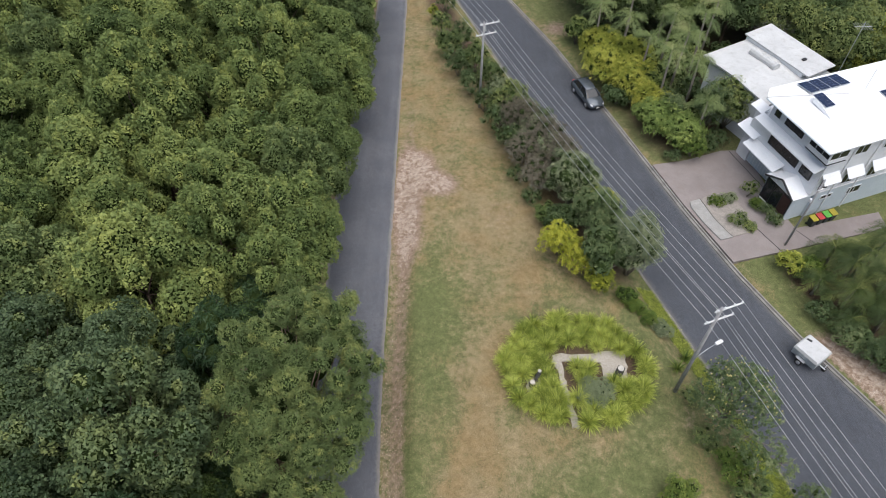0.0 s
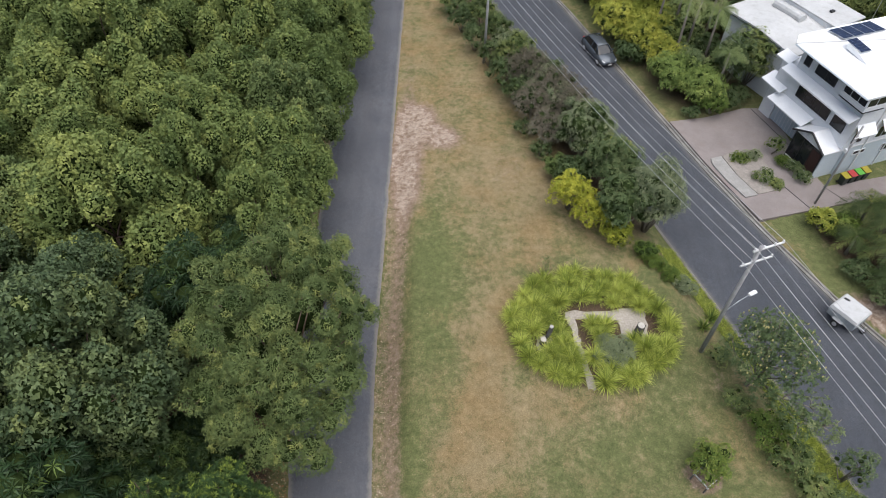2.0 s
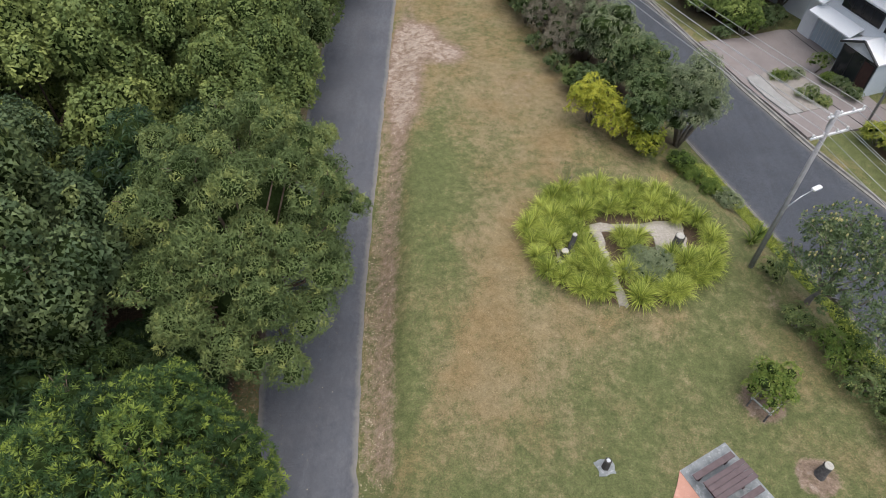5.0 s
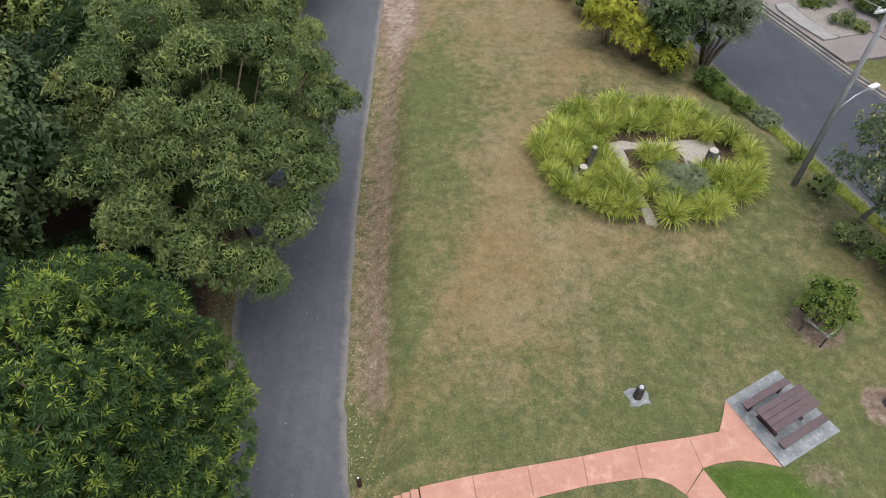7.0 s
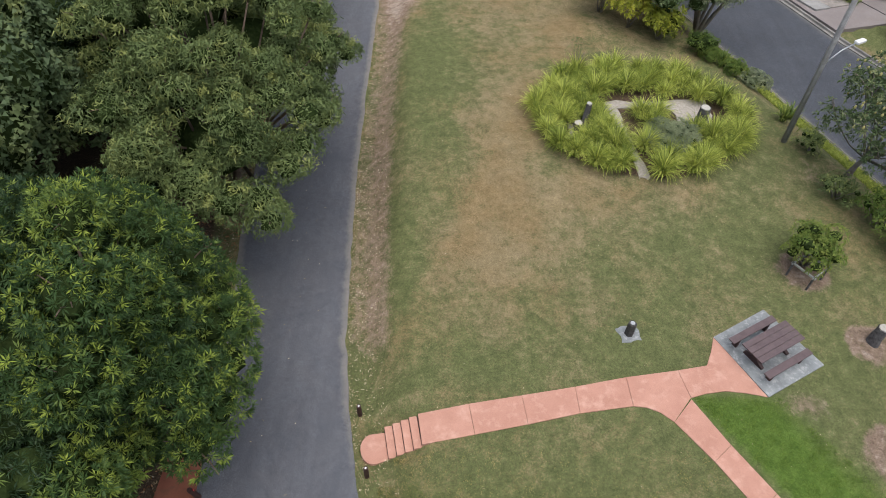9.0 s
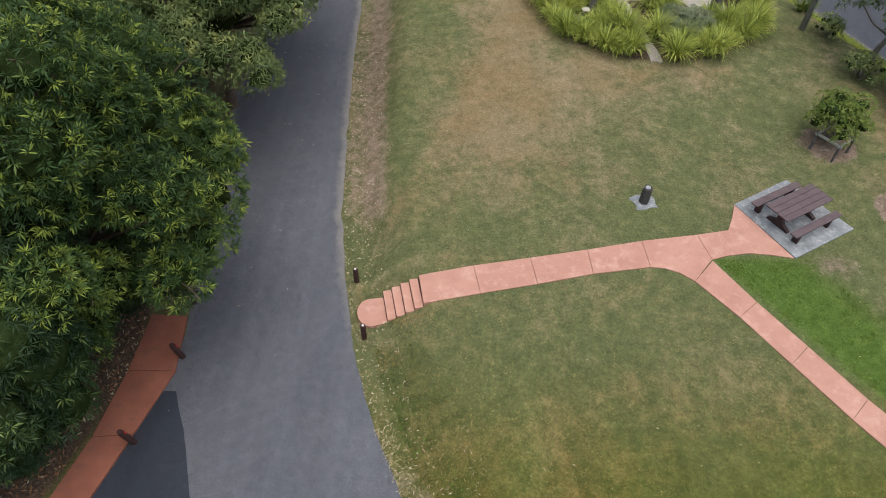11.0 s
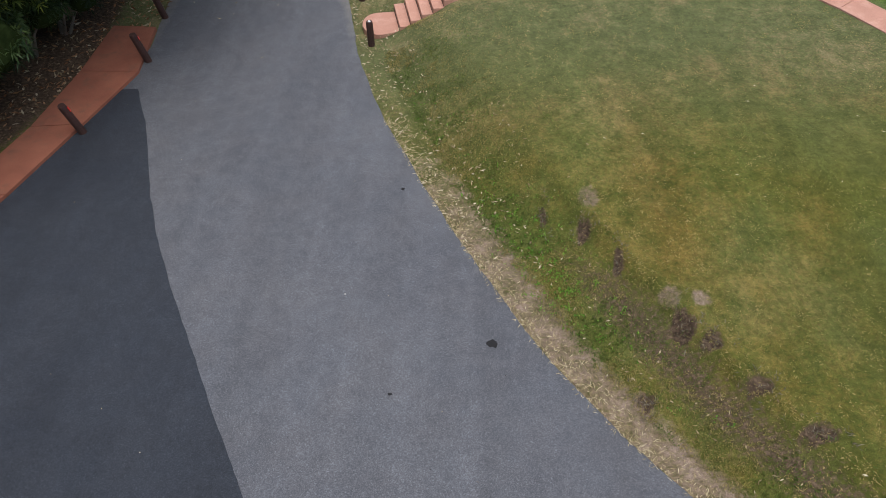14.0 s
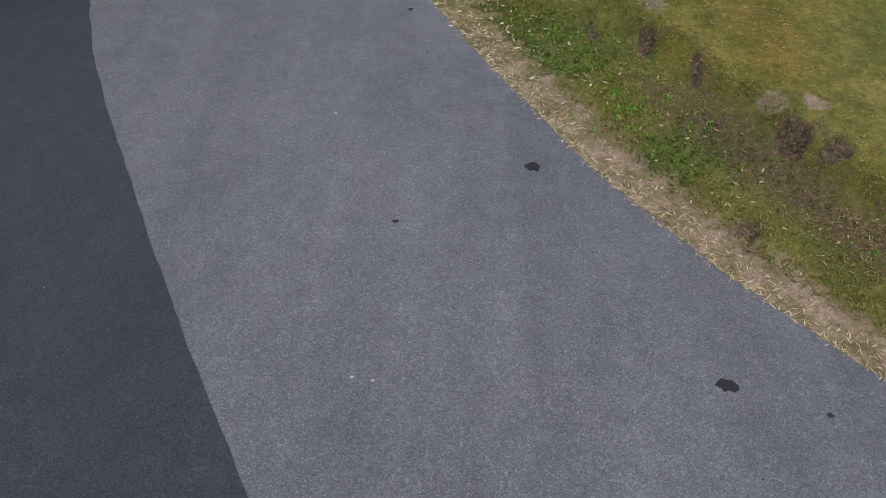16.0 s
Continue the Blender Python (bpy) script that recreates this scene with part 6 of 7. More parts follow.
    # garden-side windows
    for u, z, w, h in ((3.9, 7.1, 1.3, 1.0), (6.6, 7.1, 0.9, 1.2), (1.9, 3.9, 1.2, 1.15), (4.3, 3.9, 1.2, 1.15), (6.9, 3.9, 1.1, 1.2), (3.0, 2.2, 1.2, 0.45), (6.0, 2.0, 1.4, 0.8), (9.4, 3.9, 1.2, 1.2)):
        window(top, (u, 0.27, z), w, h, "v", M_white, 1)
    for u in (1.95, 4.35, 6.95):
        part("window_hood", sheet(bmesh.new(), [(u - 0.85, -0.35, 4.5), (u + 0.85, -0.35, 4.5), (u + 0.85, 0.3, 5.15), (u - 0.85, 0.3, 5.15)], 0.05), M_roof, top, "white window hood")
    for u in (3.1, 5.6):
        part("downpipe", tube(bmesh.new(), [(u, 0.24, 0.0), (u, 0.24, 7.9)], 0.045, 8), M_whitemetal, top)
    part("base_trim", boxed((11.2, 0.04, 0.12), (7.35, 0.28, 2.95)), M_whitemetal, top)
    # entry porch with a dark glazed gable
    part("porch_wall", boxed((1.9, 0.14, 2.7), (0.7, 0.58, 1.35)), M_bluegrey, top)
    part("porch_wall", boxed((1.9, 0.14, 2.7), (0.7, 3.58, 1.35)), M_bluegrey, top)
    for a, b in (((0.4, 2.72), (2.1, 3.6)), ((2.1, 3.6), (3.8, 2.72))):
        part("porch_roof", sheet(bmesh.new(), [(-0.5, a[0], a[1]), (1.7, a[0], a[1]), (1.7, b[0], b[1]), (-0.5, b[0], b[1])], 0.1), M_roof, top, "white porch gable roof")
        part("gable_trim", tube(bmesh.new(), [(-0.52, a[0], a[1] - 0.06), (-0.52, b[0], b[1] - 0.06)], 0.08, 6), M_black, top, "black gable trim")
    gable = bmesh.new()
    loft(gable, [[(x, 0.6, 2.55), (x, 3.6, 2.55), (x, 3.6, 2.68), (x, 2.1, 3.46), (x, 0.6, 2.68)] for x in (-0.26, -0.2)])
    part("gable_panel", gable, M_white, top, "white boarded gable panel")
    for v in (1.12, 2.1, 3.08):
        part("screen", boxed((0.05, 0.92, 2.2), (-0.25, v, 1.42), (0, 0, 0), 0.01), M_glass, top, "dark glazed porch front")
    for v in (0.62, 1.61, 2.59, 3.56):
        part("porch_post", boxed((0.08, 0.08, 2.55), (-0.26, v, 1.27)), M_black, top)
    part("porch_apron", boxed((0.1, 3.0, 0.34), (-0.24, 2.1, 0.15)), M_white, top)
    part("door", boxed((0.05, 0.85, 2.0), (-0.29, 1.12, 1.36), (0, 0, 0), 0.01), M_timber_dark, top, "dark red-brown front door")
    # roof furniture
    solar(top, 3.6, 6.9, 8.4, -6, 4)
    solar(top, 9.0, 3.6, 8.44, 5, 4)
    solar(top, 9.0, 1.9, 8.29, 5, 4)
    vent = bmesh.new()
    loft(vent, [[(2.5, 2.7, 8.2), (3.8, 2.7, 8.2), (3.8, 5.2, 8.4), (2.5, 5.2, 8.4)], [(2.55, 4.3, 8.66), (3.75, 4.3, 8.66), (3.75, 5.2, 8.72), (2.55, 5.2, 8.72)]])
    part("dormer", vent, M_roof, top, "raised white roof dormer")
    solar(top, 3.1, 4.75, 8.75, 4, 1)
    part("aerial_mast", tube(bmesh.new(), [(7.6, 5.0, 8.5), (7.6, 5.0, 10.4)], 0.025, 6), M_metal, top)
    return top


white_house()


def grey_house():
    top = thing("grey_roofed_house", "low pale house with an aged off-white metal roof", "house", (27.1, 46.9, 0.1), 28.0)
    part("wall", boxed((6.4, 6.6, 5.0), (3.7, -3.9, 2.4)), M_white, top)
    part("roof", sheet(bmesh.new(), [(0, 0, 5.4), (7.4, 0, 5.6), (7.4, -4.0, 5.75), (0, -4.0, 5.55)], 0.14), M_roof_grey, top, "aged off-white metal roof")
    part("roof", sheet(bmesh.new(), [(0, -4.0, 5.55), (8.4, -4.0, 5.78), (8.4, -8.3, 5.4), (0, -8.3, 5.2)], 0.14), M_roof_grey, top, "aged off-white metal roof")
    part("upper_wall", boxed((2.8, 7.0, 1.1), (6.8, -3.4, 5.5)), M_white, top)
    part("upper_roof", sheet(bmesh.new(), [(5.3, 0.3, 6.05), (8.6, 0.3, 6.25), (8.6, -7.6, 6.25), (5.3, -7.6, 6.05)], 0.12), M_roof_grey, top, "pale raised roof")
    part("skylight", tube(bmesh.new(), [(4.2, -1.9, 5.75), (4.2, -5.0, 5.75)], 0.42, 12), M_roof_grey, top, "half-round pale roof skylight")
    part("vent", boxed((0.45, 0.3, 0.15), (6.8, -5.6, 6.22), (0, 0, 0), 0.05), M_black, top)
    part("lean_to_roof", sheet(bmesh.new(), [(1.4, -8.9, 2.6), (3.6, -8.9, 2.9), (3.6, -6.9, 3.6), (1.4, -6.9, 3.3)], 0.1), M_roof_grey, top, "low off-white side roof")
    part("lean_to_wall", boxed((1.9, 1.7, 2.7), (2.5, -7.9, 1.3)), M_white, top)
    part("side_wall", boxed((3.0, 1.0, 2.4), (4.6, -8.4, 1.2)), M_brick, top, "red-brown side wall")
    window(top, (2.0, -8.8, 1.5), 0.8, 1.0, "v", M_white)
    return top


grey_house()
aerial = thing("tv_aerial", "tall thin television aerial mast", "aerial", (40.2, 46.2, 0.1))
part("mast", tube(bmesh.new(), [(0, 0, 0), (0, 0, 9.5)], 0.03, 6), M_metal, aerial)
for i in range(7):
    part("element", tube(bmesh.new(), [(-0.7 + i * 0.22, -0.6, 9.0), (-0.7 + i * 0.22, 0.6, 9.0)], 0.012, 5), M_metal, aerial)
part("boom", tube(bmesh.new(), [(-0.8, 0, 9.0), (0.8, 0, 9.0)], 0.018, 5), M_metal, aerial)


def wheelie_bin(at, turn, lid, label):
    top = thing("wheelie_bin", label, "bin", at, turn, "wheelie bins in a row")
    top.scale = (0.88, 0.88, 0.88)
    body = bmesh.new()
    loft(body, [[(-0.22, -0.24, 0.05), (0.22, -0.24, 0.05), (0.22, 0.24, 0.05), (-0.22, 0.24, 0.05)], [(-0.29, -0.3, 0.95), (0.29, -0.3, 0.95), (0.29, 0.34, 0.95), (-0.29, 0.34, 0.95)]])
    part("body", body, M_bin, top, "dark green plastic body")
    part("lid", boxed((0.64, 0.76, 0.08), (0, 0.02, 0.99), (5, 0, 0), 0.03), lid, top)
    for s in (-0.24, 0.24):
        part("wheel", tube(bmesh.new(), [(s - 0.03, 0.3, 0.1), (s + 0.03, 0.3, 0.1)], 0.1, 12), M_tyre, top)
    return top


for i, (lid, col) in enumerate(((M_yellow, "yellow"), (M_red_lid, "red"), (M_green_lid, "lime green"), (M_yellow, "yellow"))):
    wheelie_bin((33.55 + i * 0.62, 29.95 + i * 0.24, 0.27), 20, lid, f"dark green wheelie bin with a {col} lid")


# ---- gardens east of the street ----
def palm(at, h, fronds, L, seed, label, lean=(0.3, 0.2), leaf=None, name="palm", group="palms of the house gardens"):
    rng = np.random.default_rng(seed)
    top = thing(name, label, "palm", at, 0, group)
    tip = Vector((lean[0], lean[1], h))
    part("trunk", tube(bmesh.new(), [(0, 0, -0.2), (lean[0] * 0.3, lean[1] * 0.3, h * 0.5), tuple(tip)], [0.14, 0.11, 0.09], 9), M_bark_grey, top, smooth=True)
    for i in range(fronds):
        a, rise = i * 2.4 + rng.uniform(-0.2, 0.2), rng.uniform(0.0, 1.15)
        d = np.array([math.cos(a), math.sin(a), 0])
        side = np.array([-math.sin(a), math.cos(a), 0])
        s = np.linspace(0, 1, 15)
        pts = np.array(tip) + d * (L * s * (0.95 - 0.25 * rise))[:, None] + UP * (L * (rise * s - (0.55 + 0.5 * rise) * s * s))[:, None]
        V, F = [], []
        for k in range(14):
            p, q = pts[k], pts[k + 1]
            w = 0.022 * (1 - k / 16)
            b = len(V)
            V += [p - side * w, p + side * w, q + side * w, q - side * w]
            F.append((b, b + 1, b + 2, b + 3))
            if k < 1:
                continue
            ln = L * 0.25 * math.sin(math.pi * (0.12 + 0.85 * k / 14)) + 0.05
            for sg in (-1, 1):
                for half in (0.0, 0.25, 0.5, 0.75):
                    r = p + (q - p) * half
                    e = r + (side * sg * 0.85 + d * 0.5 - UP * rng.uniform(0.1, 1.1)) * ln * rng.uniform(0.8, 1.1)
                    wv = (q - p) * 0.10
                    b = len(V)
                    V += [r, (r + e) / 2 + wv, e, (r + e) / 2 - wv]
                    F.append((b, b + 1, b + 2, b + 3))
        quads("frond", V, F, leaf or M_leaf_palm, top, np.full(len(V), np.clip(rng.normal(0.45, 0.2), 0, 1)))
    return top


for i, (x, y, h, n, L) in enumerate([(23.4, 45.0, 6.8, 12, 2.3), (25.2, 47.6, 7.2, 13, 2.4), (26.0, 44.6, 6.4, 12, 2.2), (22.2, 48.6, 6.3, 12, 2.3), (24.4, 50.2, 7.6, 13, 2.5), (27.6, 49.8, 7.8, 12, 2.5),
                                     (26.2, 40.6, 4.6, 12, 2.0), (20.6, 51.8, 6.5, 12, 2.4), (18.6, 54.6, 6.2, 12, 2.4), (21.8, 55.4, 7.0, 12, 2.5), (29.4, 53.0, 7.5, 12, 2.5), (25.6, 56.0, 7.5, 12, 2.5)]):
    palm((x, y, land_at(x, y)), h, n, L, 300 + i, "slender palm with arching green fronds", (0.25 * math.sin(i * 2.1), 0.25 * math.cos(i * 1.3)))
for i, (x, y, h, n, L) in enumerate([(31.2, 22.8, 1.8, 18, 2.0), (32.7, 21.3, 2.6, 20, 2.2), (32.2, 19.6, 1.6, 17, 1.9), (33.6, 23.8, 3.0, 20, 2.3), (35.4, 22.0, 3.2, 20, 2.3), (34.6, 19.4, 2.4, 18, 2.2), (33.0, 25.4, 2.4, 18, 2.1), (36.4, 25.4, 4.0, 18, 2.4), (36.8, 19.6, 2.8, 18, 2.2), (34.2, 21.0, 2.2, 18, 2.1), (35.0, 24.6, 3.4, 18, 2.2)]):
    palm((x, y, land_at(x, y)), h, n, L, 330 + i, "low bushy palm with drooping fronds", (0.15 * math.sin(i), 0.15 * math.cos(i)), M_leaf_palm_dark, name="bushy_palm", group="bushy palms by the driveway")

for i, (x, y, R, h, leaf, nm, lb, L) in enumerate([
        (19.0, 50.2, 2.2, 4.0, M_leaf_gold, "golden_tree", "golden green feathery garden tree", 0.2), (21.2, 47.6, 2.2, 4.2, M_leaf_gold, "golden_tree", "golden green feathery garden tree", 0.2),
        (21.2, 51.2, 2.1, 4.4, M_leaf_gold, "golden_tree", "golden green feathery garden tree", 0.2), (19.0, 53.4, 1.9, 4.0, M_leaf_gold, "golden_tree", "golden green feathery garden tree", 0.2),
        (22.8, 42.0, 2.1, 3.0, M_leaf_feather, "garden_tree", "mid green spreading garden tree", 0.2), (24.6, 40.2, 1.9, 2.9, M_leaf_feather, "garden_tree", "mid green spreading garden tree", 0.2),
        (25.4, 38.6, 1.2, 2.0, M_leaf_weed, "garden_tree", "bright green rounded garden shrub", 0.18), (22.8, 44.6, 1.6, 3.0, M_leaf_gold, "garden_tree", "golden green garden tree", 0.2),
        (24.2, 43.0, 1.5, 3.2, M_leaf_dark, "garden_tree", "dark green garden tree", 0.2), (27.4, 42.4, 1.7, 5.4, M_leaf_dark, "garden_tree", "dark green garden tree", 0.2),
        (29.4, 42.6, 2.0, 5.8, M_leaf_fine, "garden_tree", "fine-leaved dark garden tree beside the roof", 0.16), (26.8, 39.4, 1.0, 1.6, M_leaf_dark, "garden_shrub", "dark green low garden shrub", 0.16),
        (23.6, 38.2, 0.7, 0.9, M_leaf_dark, "garden_shrub", "dark green low garden shrub", 0.16), (28.4, 40.4, 0.9, 1.3, M_leaf_dark, "garden_shrub", "dark green low garden shrub", 0.16),
        (29.2, 33.4, 0.62, 1.5, M_leaf_weed, "clipped_shrub", "small round bright green shrub", 0.12), (30.2, 31.3, 0.6, 0.8, M_leaf_dark, "garden_shrub", "dark green low garden shrub", 0.14),
        (30.6, 30.2, 0.55, 0.75, M_leaf_dark, "garden_shrub", "dark green low garden shrub", 0.14), (29.6, 32.2, 0.5, 0.65, M_leaf_weed, "garden_shrub", "green low garden shrub", 0.14),
        (27.6, 30.2, 0.75, 0.65, M_leaf_fine, "bed_shrub", "olive tufted shrub in a driveway bed", 0.14), (26.3, 32.6, 0.6, 0.4, M_leaf_weed, "bed_shrub", "low green ground cover in a driveway bed", 0.14),
        (27.4, 32.9, 0.7, 0.4, M_leaf_grey, "bed_shrub", "low grey-green ground cover in a driveway bed", 0.14), (28.4, 29.6, 0.4, 0.35, M_leaf_fine, "bed_shrub", "low olive ground cover in a driveway bed", 0.14),
        (30.0, 25.2, 1.0, 1.6, M_leaf_gold, "garden_shrub", "yellow-green leafy shrub by the driveway", 0.24), (31.4, 24.6, 1.0, 1.7, M_leaf_weed, "garden_shrub", "bright green leafy shrub by the driveway", 0.24),
        (32.2, 18.6, 1.3, 1.8, M_leaf_dark, "garden_shrub", "dark green garden shrub behind the verge", 0.2), (33.6, 17.0, 1.4, 2.0, M_leaf_dark, "garden_shrub", "dark green garden shrub behind the verge", 0.2),
        (35.4, 15.6, 1.6, 2.6, M_leaf_dark, "garden_shrub", "dark green garden shrub behind the verge", 0.2), (37.2, 16.6, 1.6, 3.2, M_leaf_fine, "garden_shrub", "olive garden shrub behind the verge", 0.2),
        (31.0, 20.8, 1.0, 1.2, M_leaf_dark, "garden_shrub", "dark green garden shrub behind the verge", 0.2), (38.4, 22.0, 1.8, 3.8, M_leaf_fine, "garden_shrub", "olive garden shrub behind the verge", 0.2),
        (36.0, 12.4, 1.6, 2.8, M_leaf_dark, "garden_shrub", "dark green garden shrub behind the verge", 0.2)]):
    shrub_at(nm, lb, x, y, R, h, leaf, 400 + i, per=60 if R > 0.9 else 90, n=6, L=L, W=L * 0.36, stem=0.05 if R > 1 else 0.02, category="tree" if "tree" in nm else "shrub", fresh=0.2, dense=0.4, skin=(0.55, 1.2) if R > 0.9 else (0.8, 1.08))

for i, (x, y) in enumerate([(19.8, 46.4), (21.6, 46.6), (23.0, 46.8), (24.6, 45.6), (25.6, 49.0), (23.4, 49.6), (22.6, 53.2), (20.4, 55.2), (25.4, 52.6), (27.2, 47.4), (26.0, 42.6), (28.0, 51.6), (19.0, 57.6), (22.8, 57.4), (27.6, 54.8), (30.2, 51.2), (29.6, 56.0), (17.0, 57.0), (31.8, 53.8)]):
    shrub_at("understorey_shrub", "dark green understorey shrub below the palms", x, y, 1.35, 2.0 + 0.5 * (i % 3), (M_leaf_dark, M_leaf_palm, M_leaf_forest)[i % 3], 560 + i, per=36, n=6, L=0.26, W=0.1, stem=0.04, group="understorey below the palms")

# bare grey tree and the wood behind the houses
rng = np.random.default_rng(460)
lobes = dome_lobes(rng, 26, 2.2, 3.8, 2.0, 0.8, low=-0.1)
tree("bare_tree", "leafless grey twiggy round-crowned tree", "tree", (36.6, 52.6, 0.2), lobes, (0, 0, 2.2), 0.15, leaf_material("grey_twigs", (0.13, 0.12, 0.11), (0.22, 0.205, 0.19), (0.32, 0.30, 0.28), 0.9, 0.0),
     per=60, n=6, L=0.5, W=0.012, seed=461, bark=M_bark_grey, every=1, spread=(10, 50), dense=0)


def back_wood():
    kinds = []
    for i, (leaf, R, zc, rz) in enumerate([(M_leaf_dark, 3.2, 5.4, 3.0), (M_leaf_forest, 3.4, 5.6, 3.2), (M_leaf_fine, 3.0, 5.0, 3.0), (M_leaf_gold, 2.6, 4.4, 2.6)]):
        rng = np.random.default_rng(480 + i)
        kinds.append(tree("garden_wood_tree", "bushy green tree behind the houses", "tree", (0, 0, 0), dome_lobes(rng, 30, R, zc, rz, 1.25, inner=0.25, low=-0.5), (0, 0, zc - 2), 0.15, leaf, L=0.22, W=0.13, clad=1.2, puff=0.34, bulge=0.8, rough=0.4, wild=1.4, seed=480 + i, dense=0.75, group="trees behind the houses", every=4))
    rng = np.random.default_rng(490)
    spots = [(24, 60), (28.5, 58), (33, 57), (37.5, 56), (41.5, 53.5), (44.5, 50), (46.5, 46), (43.5, 57), (39, 60), (34, 62), (29, 63), (24, 65), (48, 54), (50, 49), (47, 59), (20, 60.5), (19, 66), (52, 58), (43, 63), (38, 66), (50, 42), (33, 68), (28, 69), (41.0, 50.0), (48, 65), (54, 53), (22, 71), (38.8, 53.6)]
    for j, (x, y) in enumerate(spots):
        k = [0, 1, 0, 2, 0, 3, 1, 2][j % 8]
        m = pose(x + rng.uniform(-0.5, 0.5), y + rng.uniform(-0.5, 0.5), land_at(x, y), 0, 0, rng.uniform(0, 360))
        if kinds[k].location.length < 0.01:
            kinds[k].matrix_basis = m
        else:
            copy_thing(kinds[k], m)


back_wood()


# ---- small things and loose cover ----
def flat_leaves(name, label, spots, size, material, seed, category="leaf litter", stand=0.25, slim=0.32):
    """Fallen leaves lying on the ground, slightly curled."""
    rng = np.random.default_rng(seed)
    P = np.asarray(spots, float)
    n = len(P)
    Z = land(P[:, 0], P[:, 1])
    on = on_street(P[:, 0], P[:, 1])
    u = (P[:, 0] - lane_left(P[:, 1])) / (lane_right(P[:, 1]) - lane_left(P[:, 1]))
    Z = np.where(on, lane_z(P[:, 1]) + 0.03 + 0.05 * (1 - (2 * u - 1) ** 2), Z) + 0.012
    a = rng.uniform(0, 2 * np.pi, n)
    A = unit(np.stack([np.cos(a), np.sin(a), rng.uniform(-0.05, stand, n)], 1))
    V, F = leaves(np.concatenate([P, Z[:, None]], 1), A, size * rng.uniform(0.6, 1.3, n), size * slim * rng.uniform(0.7, 1.2, n), rng, 0.0)
    ob = quads(name, V, F, material, None, np.repeat(rng.uniform(0, 1, n), 4))
    return tagged(ob, label, category, kind="stuff")


def scatter(seed, n, y0, y1, d0, d1, power=1.0):
    """Spots at a distance from the lane's east edge."""
    rng = np.random.default_rng(seed)
    y = rng.uniform(y0, y1, n)
    d = d0 + (d1 - d0) * rng.random(n) ** power
    return np.stack([lane_right(y) + d, y], 1)


flat_leaves("fallen_leaves", "pale dry fallen leaves along the lane's edge", scatter(501, 1700, -9, 12, 0.02, 1.3, 1.5), 0.10, M_dead, 502)
flat_leaves("fallen_leaves", "pale dry fallen leaves on the bank", scatter(503, 520, -14.5, -5, 0.05, 2.4, 1.5), 0.075, M_dead, 504)
flat_leaves("dry_grass_litter", "straw coloured dry grass beside the lane", scatter(505, 2700, -14.5, -5, -0.01, 0.5, 1.9), 0.085, M_straw, 506, "dry grass", 0.3, 0.12)
flat_leaves("fallen_leaves", "pale dry fallen leaves along the verge", scatter(507, 700, 8, 26, 0.02, 1.6, 1.2), 0.13, M_dead, 508)
rng = np.random.default_rng(510)
yy = rng.uniform(-13, 16, 3800)
flat_leaves("wood_litter", "brown fallen leaves under the trees", np.stack([lane_left(yy) - rng.random(3800) ** 1.2 * 4.5 - np.where((yy < -1.4), 1.15, 0.05), yy], 1), 0.15, M_dead_brown, 511)
flat_leaves("wood_litter", "pale fallen leaves under the trees", np.stack([lane_left(yy[:900]) - rng.random(900) * 1.2 - np.where((yy[:900] < -1.4), 1.15, 0.05), yy[:900] * 0.9], 1), 0.14, M_dead, 512)
flat_leaves("lawn_leaves", "scattered pale leaves on the lawn", np.stack([rng.uniform(1.5, 16, 420), rng.uniform(-8, 24, 420)], 1), 0.07, M_dead, 513)
ly = rng.uniform(-3, 20, 60)
flat_leaves("lane_leaves", "a few fallen leaves on the asphalt", np.stack([lane_left(ly) + rng.uniform(0.2, 3.5, 60), ly], 1), 0.09, M_dead, 514)


def tufts(name, label, P, h, material, seed, blades=3, width=0.008, tone=None, stand=1.0):
    """Short upright grass blades in tufts."""
    rng = np.random.default_rng(seed)
    P = np.repeat(np.asarray(P, float), blades, 0) + rng.normal(0, 0.025, (len(P) * blades, 2))
    n = len(P)
    B = np.concatenate([P, land(P[:, 0], P[:, 1])[:, None] - 0.01], 1)
    a = rng.uniform(0, 2 * np.pi, n)
    A = unit(np.stack([np.cos(a), np.sin(a), stand * rng.uniform(0.6, 2.2, n)], 1))
    V, F = leaves(B, A, h * rng.uniform(0.6, 1.4, n), width * rng.uniform(0.8, 1.5, n), rng, 0.2)
    t = np.repeat(np.clip(rng.normal(0.5, 0.25, n) if tone is None else np.repeat(tone, blades) + rng.normal(0, 0.15, n), 0, 1), 4)
    return tagged(quads(name, V, F, material, None, t), label, "grass", kind="stuff")


rng = np.random.default_rng(520)
gy = rng.uniform(-15, -1.5, 46000)
gx = lane_right(gy) + 1.3 + rng.random(46000) ** 1.35 * 12
keep = (gx < 16) & (((gx - 2.0) * -0.205 + (gy + 0.83) * 0.979 < -0.62) | (gx < 1.6)) & ((gx - 10.34) * 0.79 + (gy + 0.4) * 0.61 < -0.12)
gx, gy = gx[keep], gy[keep]
tone = np.array([0.62 + 0.55 * noise.noise((a * 0.55, b * 0.55, 1.7)) + 0.3 * noise.noise((a * 2.1, b * 2.1, 5.2)) for a, b in zip(gx, gy)])
tufts("lawn_grass", "short mown lawn grass, green and straw mixed", np.stack([gx, gy], 1), 0.05, M_grass, 521, 2, 0.010, tone, 0.25)
gy = rng.uniform(-14.5, -2.5, 9000)
gx = lane_right(gy) + 0.6 + np.abs(rng.normal(0.0, 0.75, 9000))
patchy = np.array([noise.noise((a * 0.9, b * 0.9, 3.1)) for a, b in zip(gx, gy)])
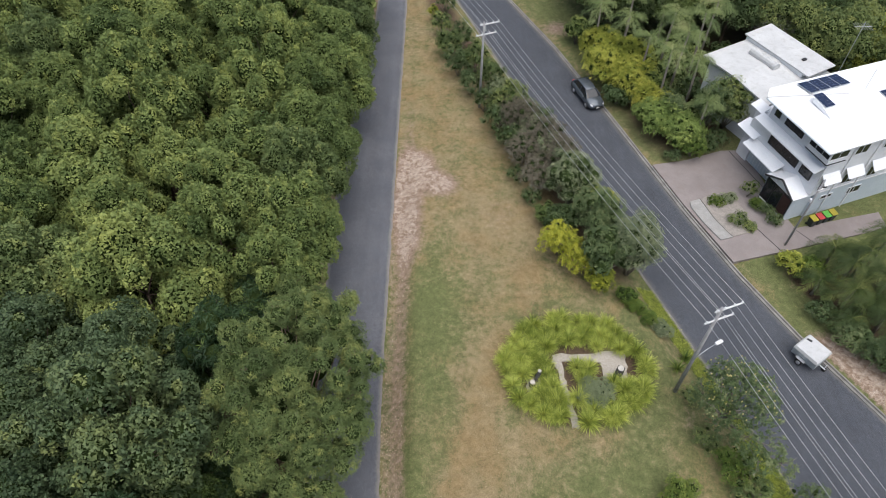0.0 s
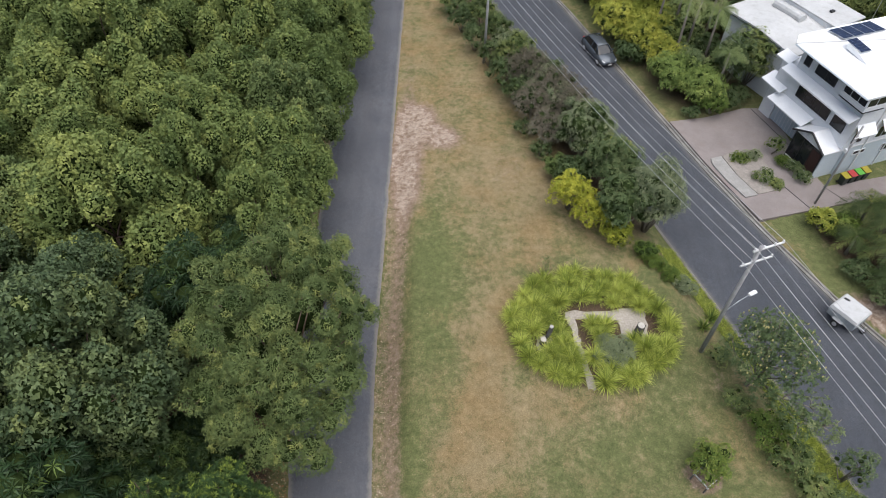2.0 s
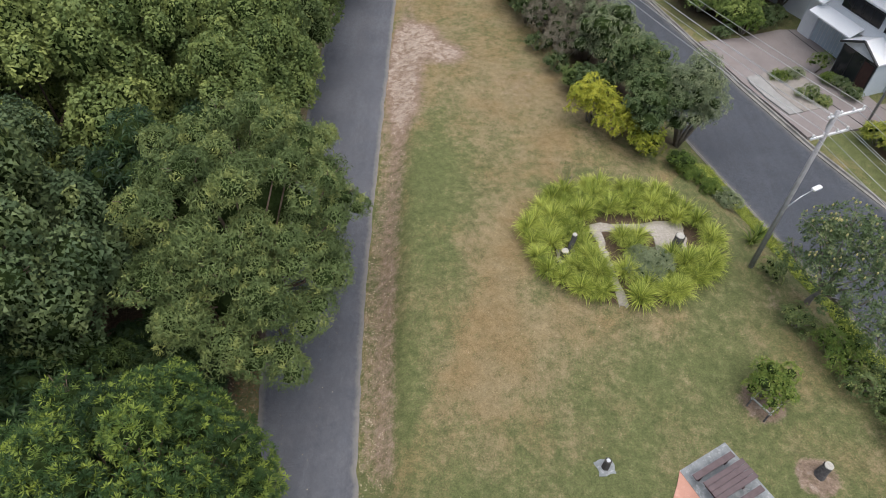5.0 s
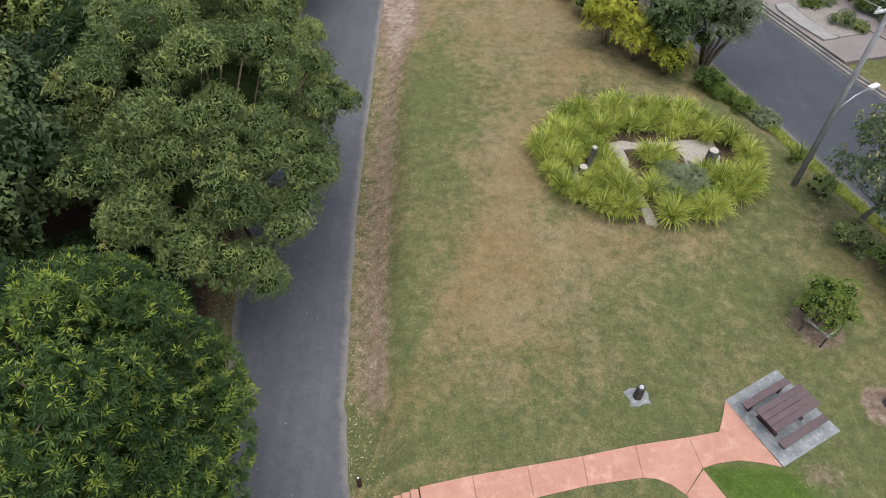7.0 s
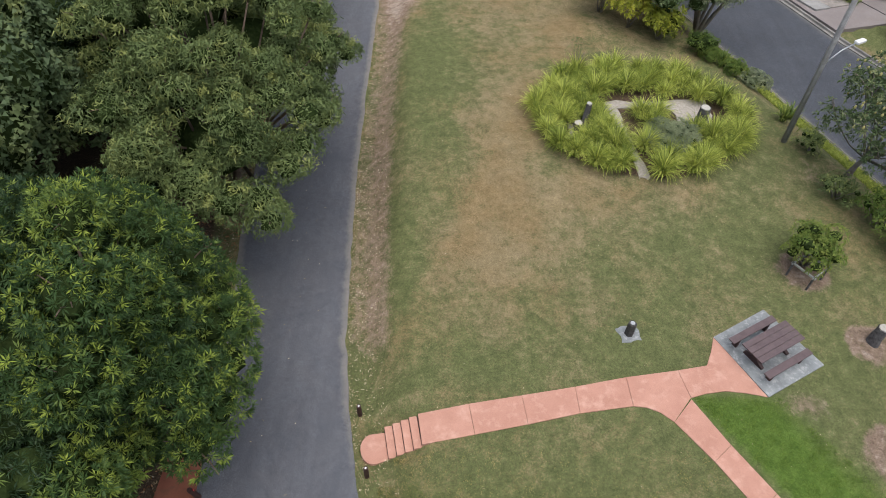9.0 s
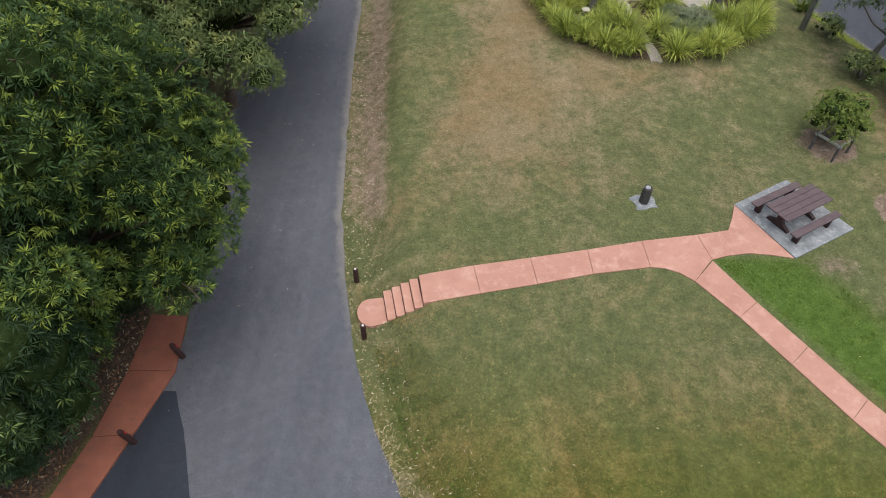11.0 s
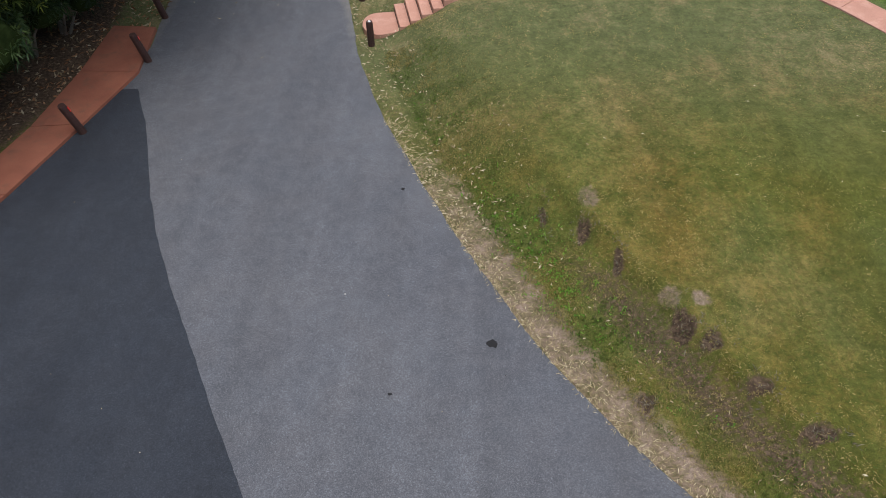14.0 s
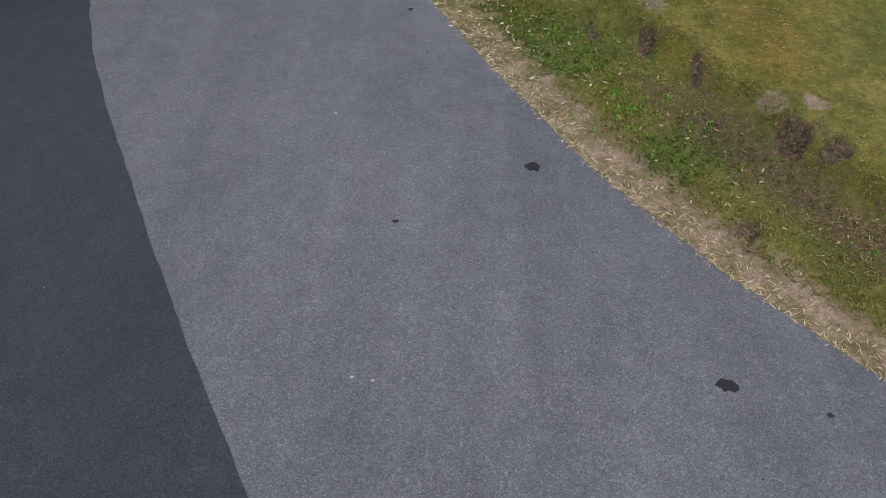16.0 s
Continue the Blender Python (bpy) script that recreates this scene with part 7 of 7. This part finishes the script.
green = patchy + np.where(gy > -5.5, 0.10, -0.06) > 0.05
tufts("bank_weeds", "green weeds and rank grass on the bank", np.stack([gx, gy], 1)[green], 0.06, M_leaf_weed, 523, 3, 0.012)
tufts("bank_grass", "dry olive rank grass on the bank", np.stack([gx, gy], 1)[~green], 0.065, M_grass, 524, 3, 0.011, np.full(int((~green).sum()), 0.6))
gy = np.concatenate([rng.normal(-8.5, 0.7, 130), rng.normal(-9.6, 0.4, 90), rng.uniform(-12, -4, 60)])
gx = lane_right(gy) + 1.0 + rng.normal(0.1, 0.3, len(gy))
tufts("broadleaf_weeds", "small bright green broadleaf weeds on the bank", np.stack([gx, gy], 1), 0.055, M_leaf_fresh, 529, 6, 0.032)
spots = np.concatenate([np.stack([cx + rng.normal(0, rx * 1.1, 20), cy + rng.normal(0, ry * 1.1, 20)], 1) for cx, cy, rx, ry, _, dark in WORN if dark])
tufts("twiggy_weeds", "dark dry twiggy weeds on top of the bank", spots, 0.10, M_leaf_brown, 531, 5, 0.010)
gx, gy = rng.uniform(11.2, 17.5, 18000), rng.uniform(-7.5, 0.6, 18000)
side = (gx - 11.3) * 0.82 + (gy + 1.0) * 0.57
keep = (side > 0.75) & (side < 3.2) & (gy < 0.55)
tufts("lush_grass", "fresh bright green grass beside the path", np.stack([gx, gy], 1)[keep], 0.06, M_leaf_lush, 533, 3, 0.018, None, 0.5)
gy = rng.uniform(8, 23, 5000)
tufts("verge_grass", "long yellowing grass beside the street", np.stack([street_left(gy) - 0.15 - rng.random(5000) * 1.4, gy], 1), 0.28, M_leaf_strap, 525, 3, 0.02)
gy = rng.uniform(3, 9, 2500)
tufts("verge_grass", "long yellowing grass beside the street", np.stack([street_left(gy) - 0.15 - rng.random(2500) * 2.0, gy], 1), 0.3, M_leaf_strap, 527, 3, 0.02)


def stain(at, r, seed, label):
    """A thin tar spot on the lane with a ragged outline."""
    rng = np.random.default_rng(seed)
    bm = bmesh.new()
    ring_ = [(at[0] + r * (1 + rng.uniform(-0.35, 0.35)) * math.cos(a) * 1.3, at[1] + r * (1 + rng.uniform(-0.35, 0.35)) * math.sin(a)) for a in np.linspace(0, 2 * math.pi, 13)[:-1]]
    prism(bm, ring_, 0.05, at[2])
    return tagged(part("tar_spot", bm, M_tar), label, "stain", "tar spots on the lane")


def lane_top(x, y):
    u = (x - float(lane_left(y))) / float(lane_right(y) - lane_left(y))
    return float(lane_z(y)) + 0.03 + 0.05 * (1 - (2 * u - 1) ** 2)


for i, (x, y, r) in enumerate([(3.04, -10.52, 0.07), (4.51, -13.28, 0.065), (5.3, -13.55, 0.02), (1.47, -7.11, 0.03), (1.53, -11.41, 0.025)]):
    stain((x, y, lane_top(x, y) + 0.004), r, 540 + i, "small black tar spot on the asphalt")
for i, (x, y) in enumerate([(0.67, -9.61), (1.27, -13.27), (1.45, -13.3)]):
    sp = bmesh.new()
    prism(sp, [(x + 0.018 * math.cos(a), y + 0.014 * math.sin(a)) for a in np.linspace(0, 6.28, 9)[:-1]], 0.04, lane_top(x, y) + 0.005)
    tagged(part("bird_spot", sp, M_concrete), "small white dropping on the asphalt", "stain", "white spots on the lane")
sy = rng.uniform(-14.5, -3, 70)
su = rng.uniform(0.04, 0.95, 70)
spots = np.stack([lane_left(sy) + (lane_right(sy) - lane_left(sy)) * su, sy], 1)
flat_leaves("lane_specks", "tiny black tar specks scattered on the asphalt", spots[:46], 0.035, M_tar, 541, "stain", 0.02)
flat_leaves("lane_leaves", "tiny pale leaf scraps on the asphalt", spots[46:], 0.035, M_dead, 543, "leaf litter", 0.05)
paper = thing("paper_scrap", "crumpled white paper scrap at the lane's edge", "litter", (5.98, -13.3, lane_top(5.9, -13.3) + 0.005), 25)
bm = bmesh.new()
g = [[bm.verts.new((0.05 * i - 0.1, 0.035 * j - 0.05, 0.02 + 0.02 * math.sin(i * 2.1 + j * 1.7))) for j in range(4)] for i in range(5)]
for i in range(4):
    for j in range(3):
        bm.faces.new((g[i][j], g[i + 1][j], g[i + 1][j + 1], g[i][j + 1]))
bmesh.ops.solidify(bm, geom=bm.faces[:], thickness=0.006)
part("sheet", bm, M_card, paper)
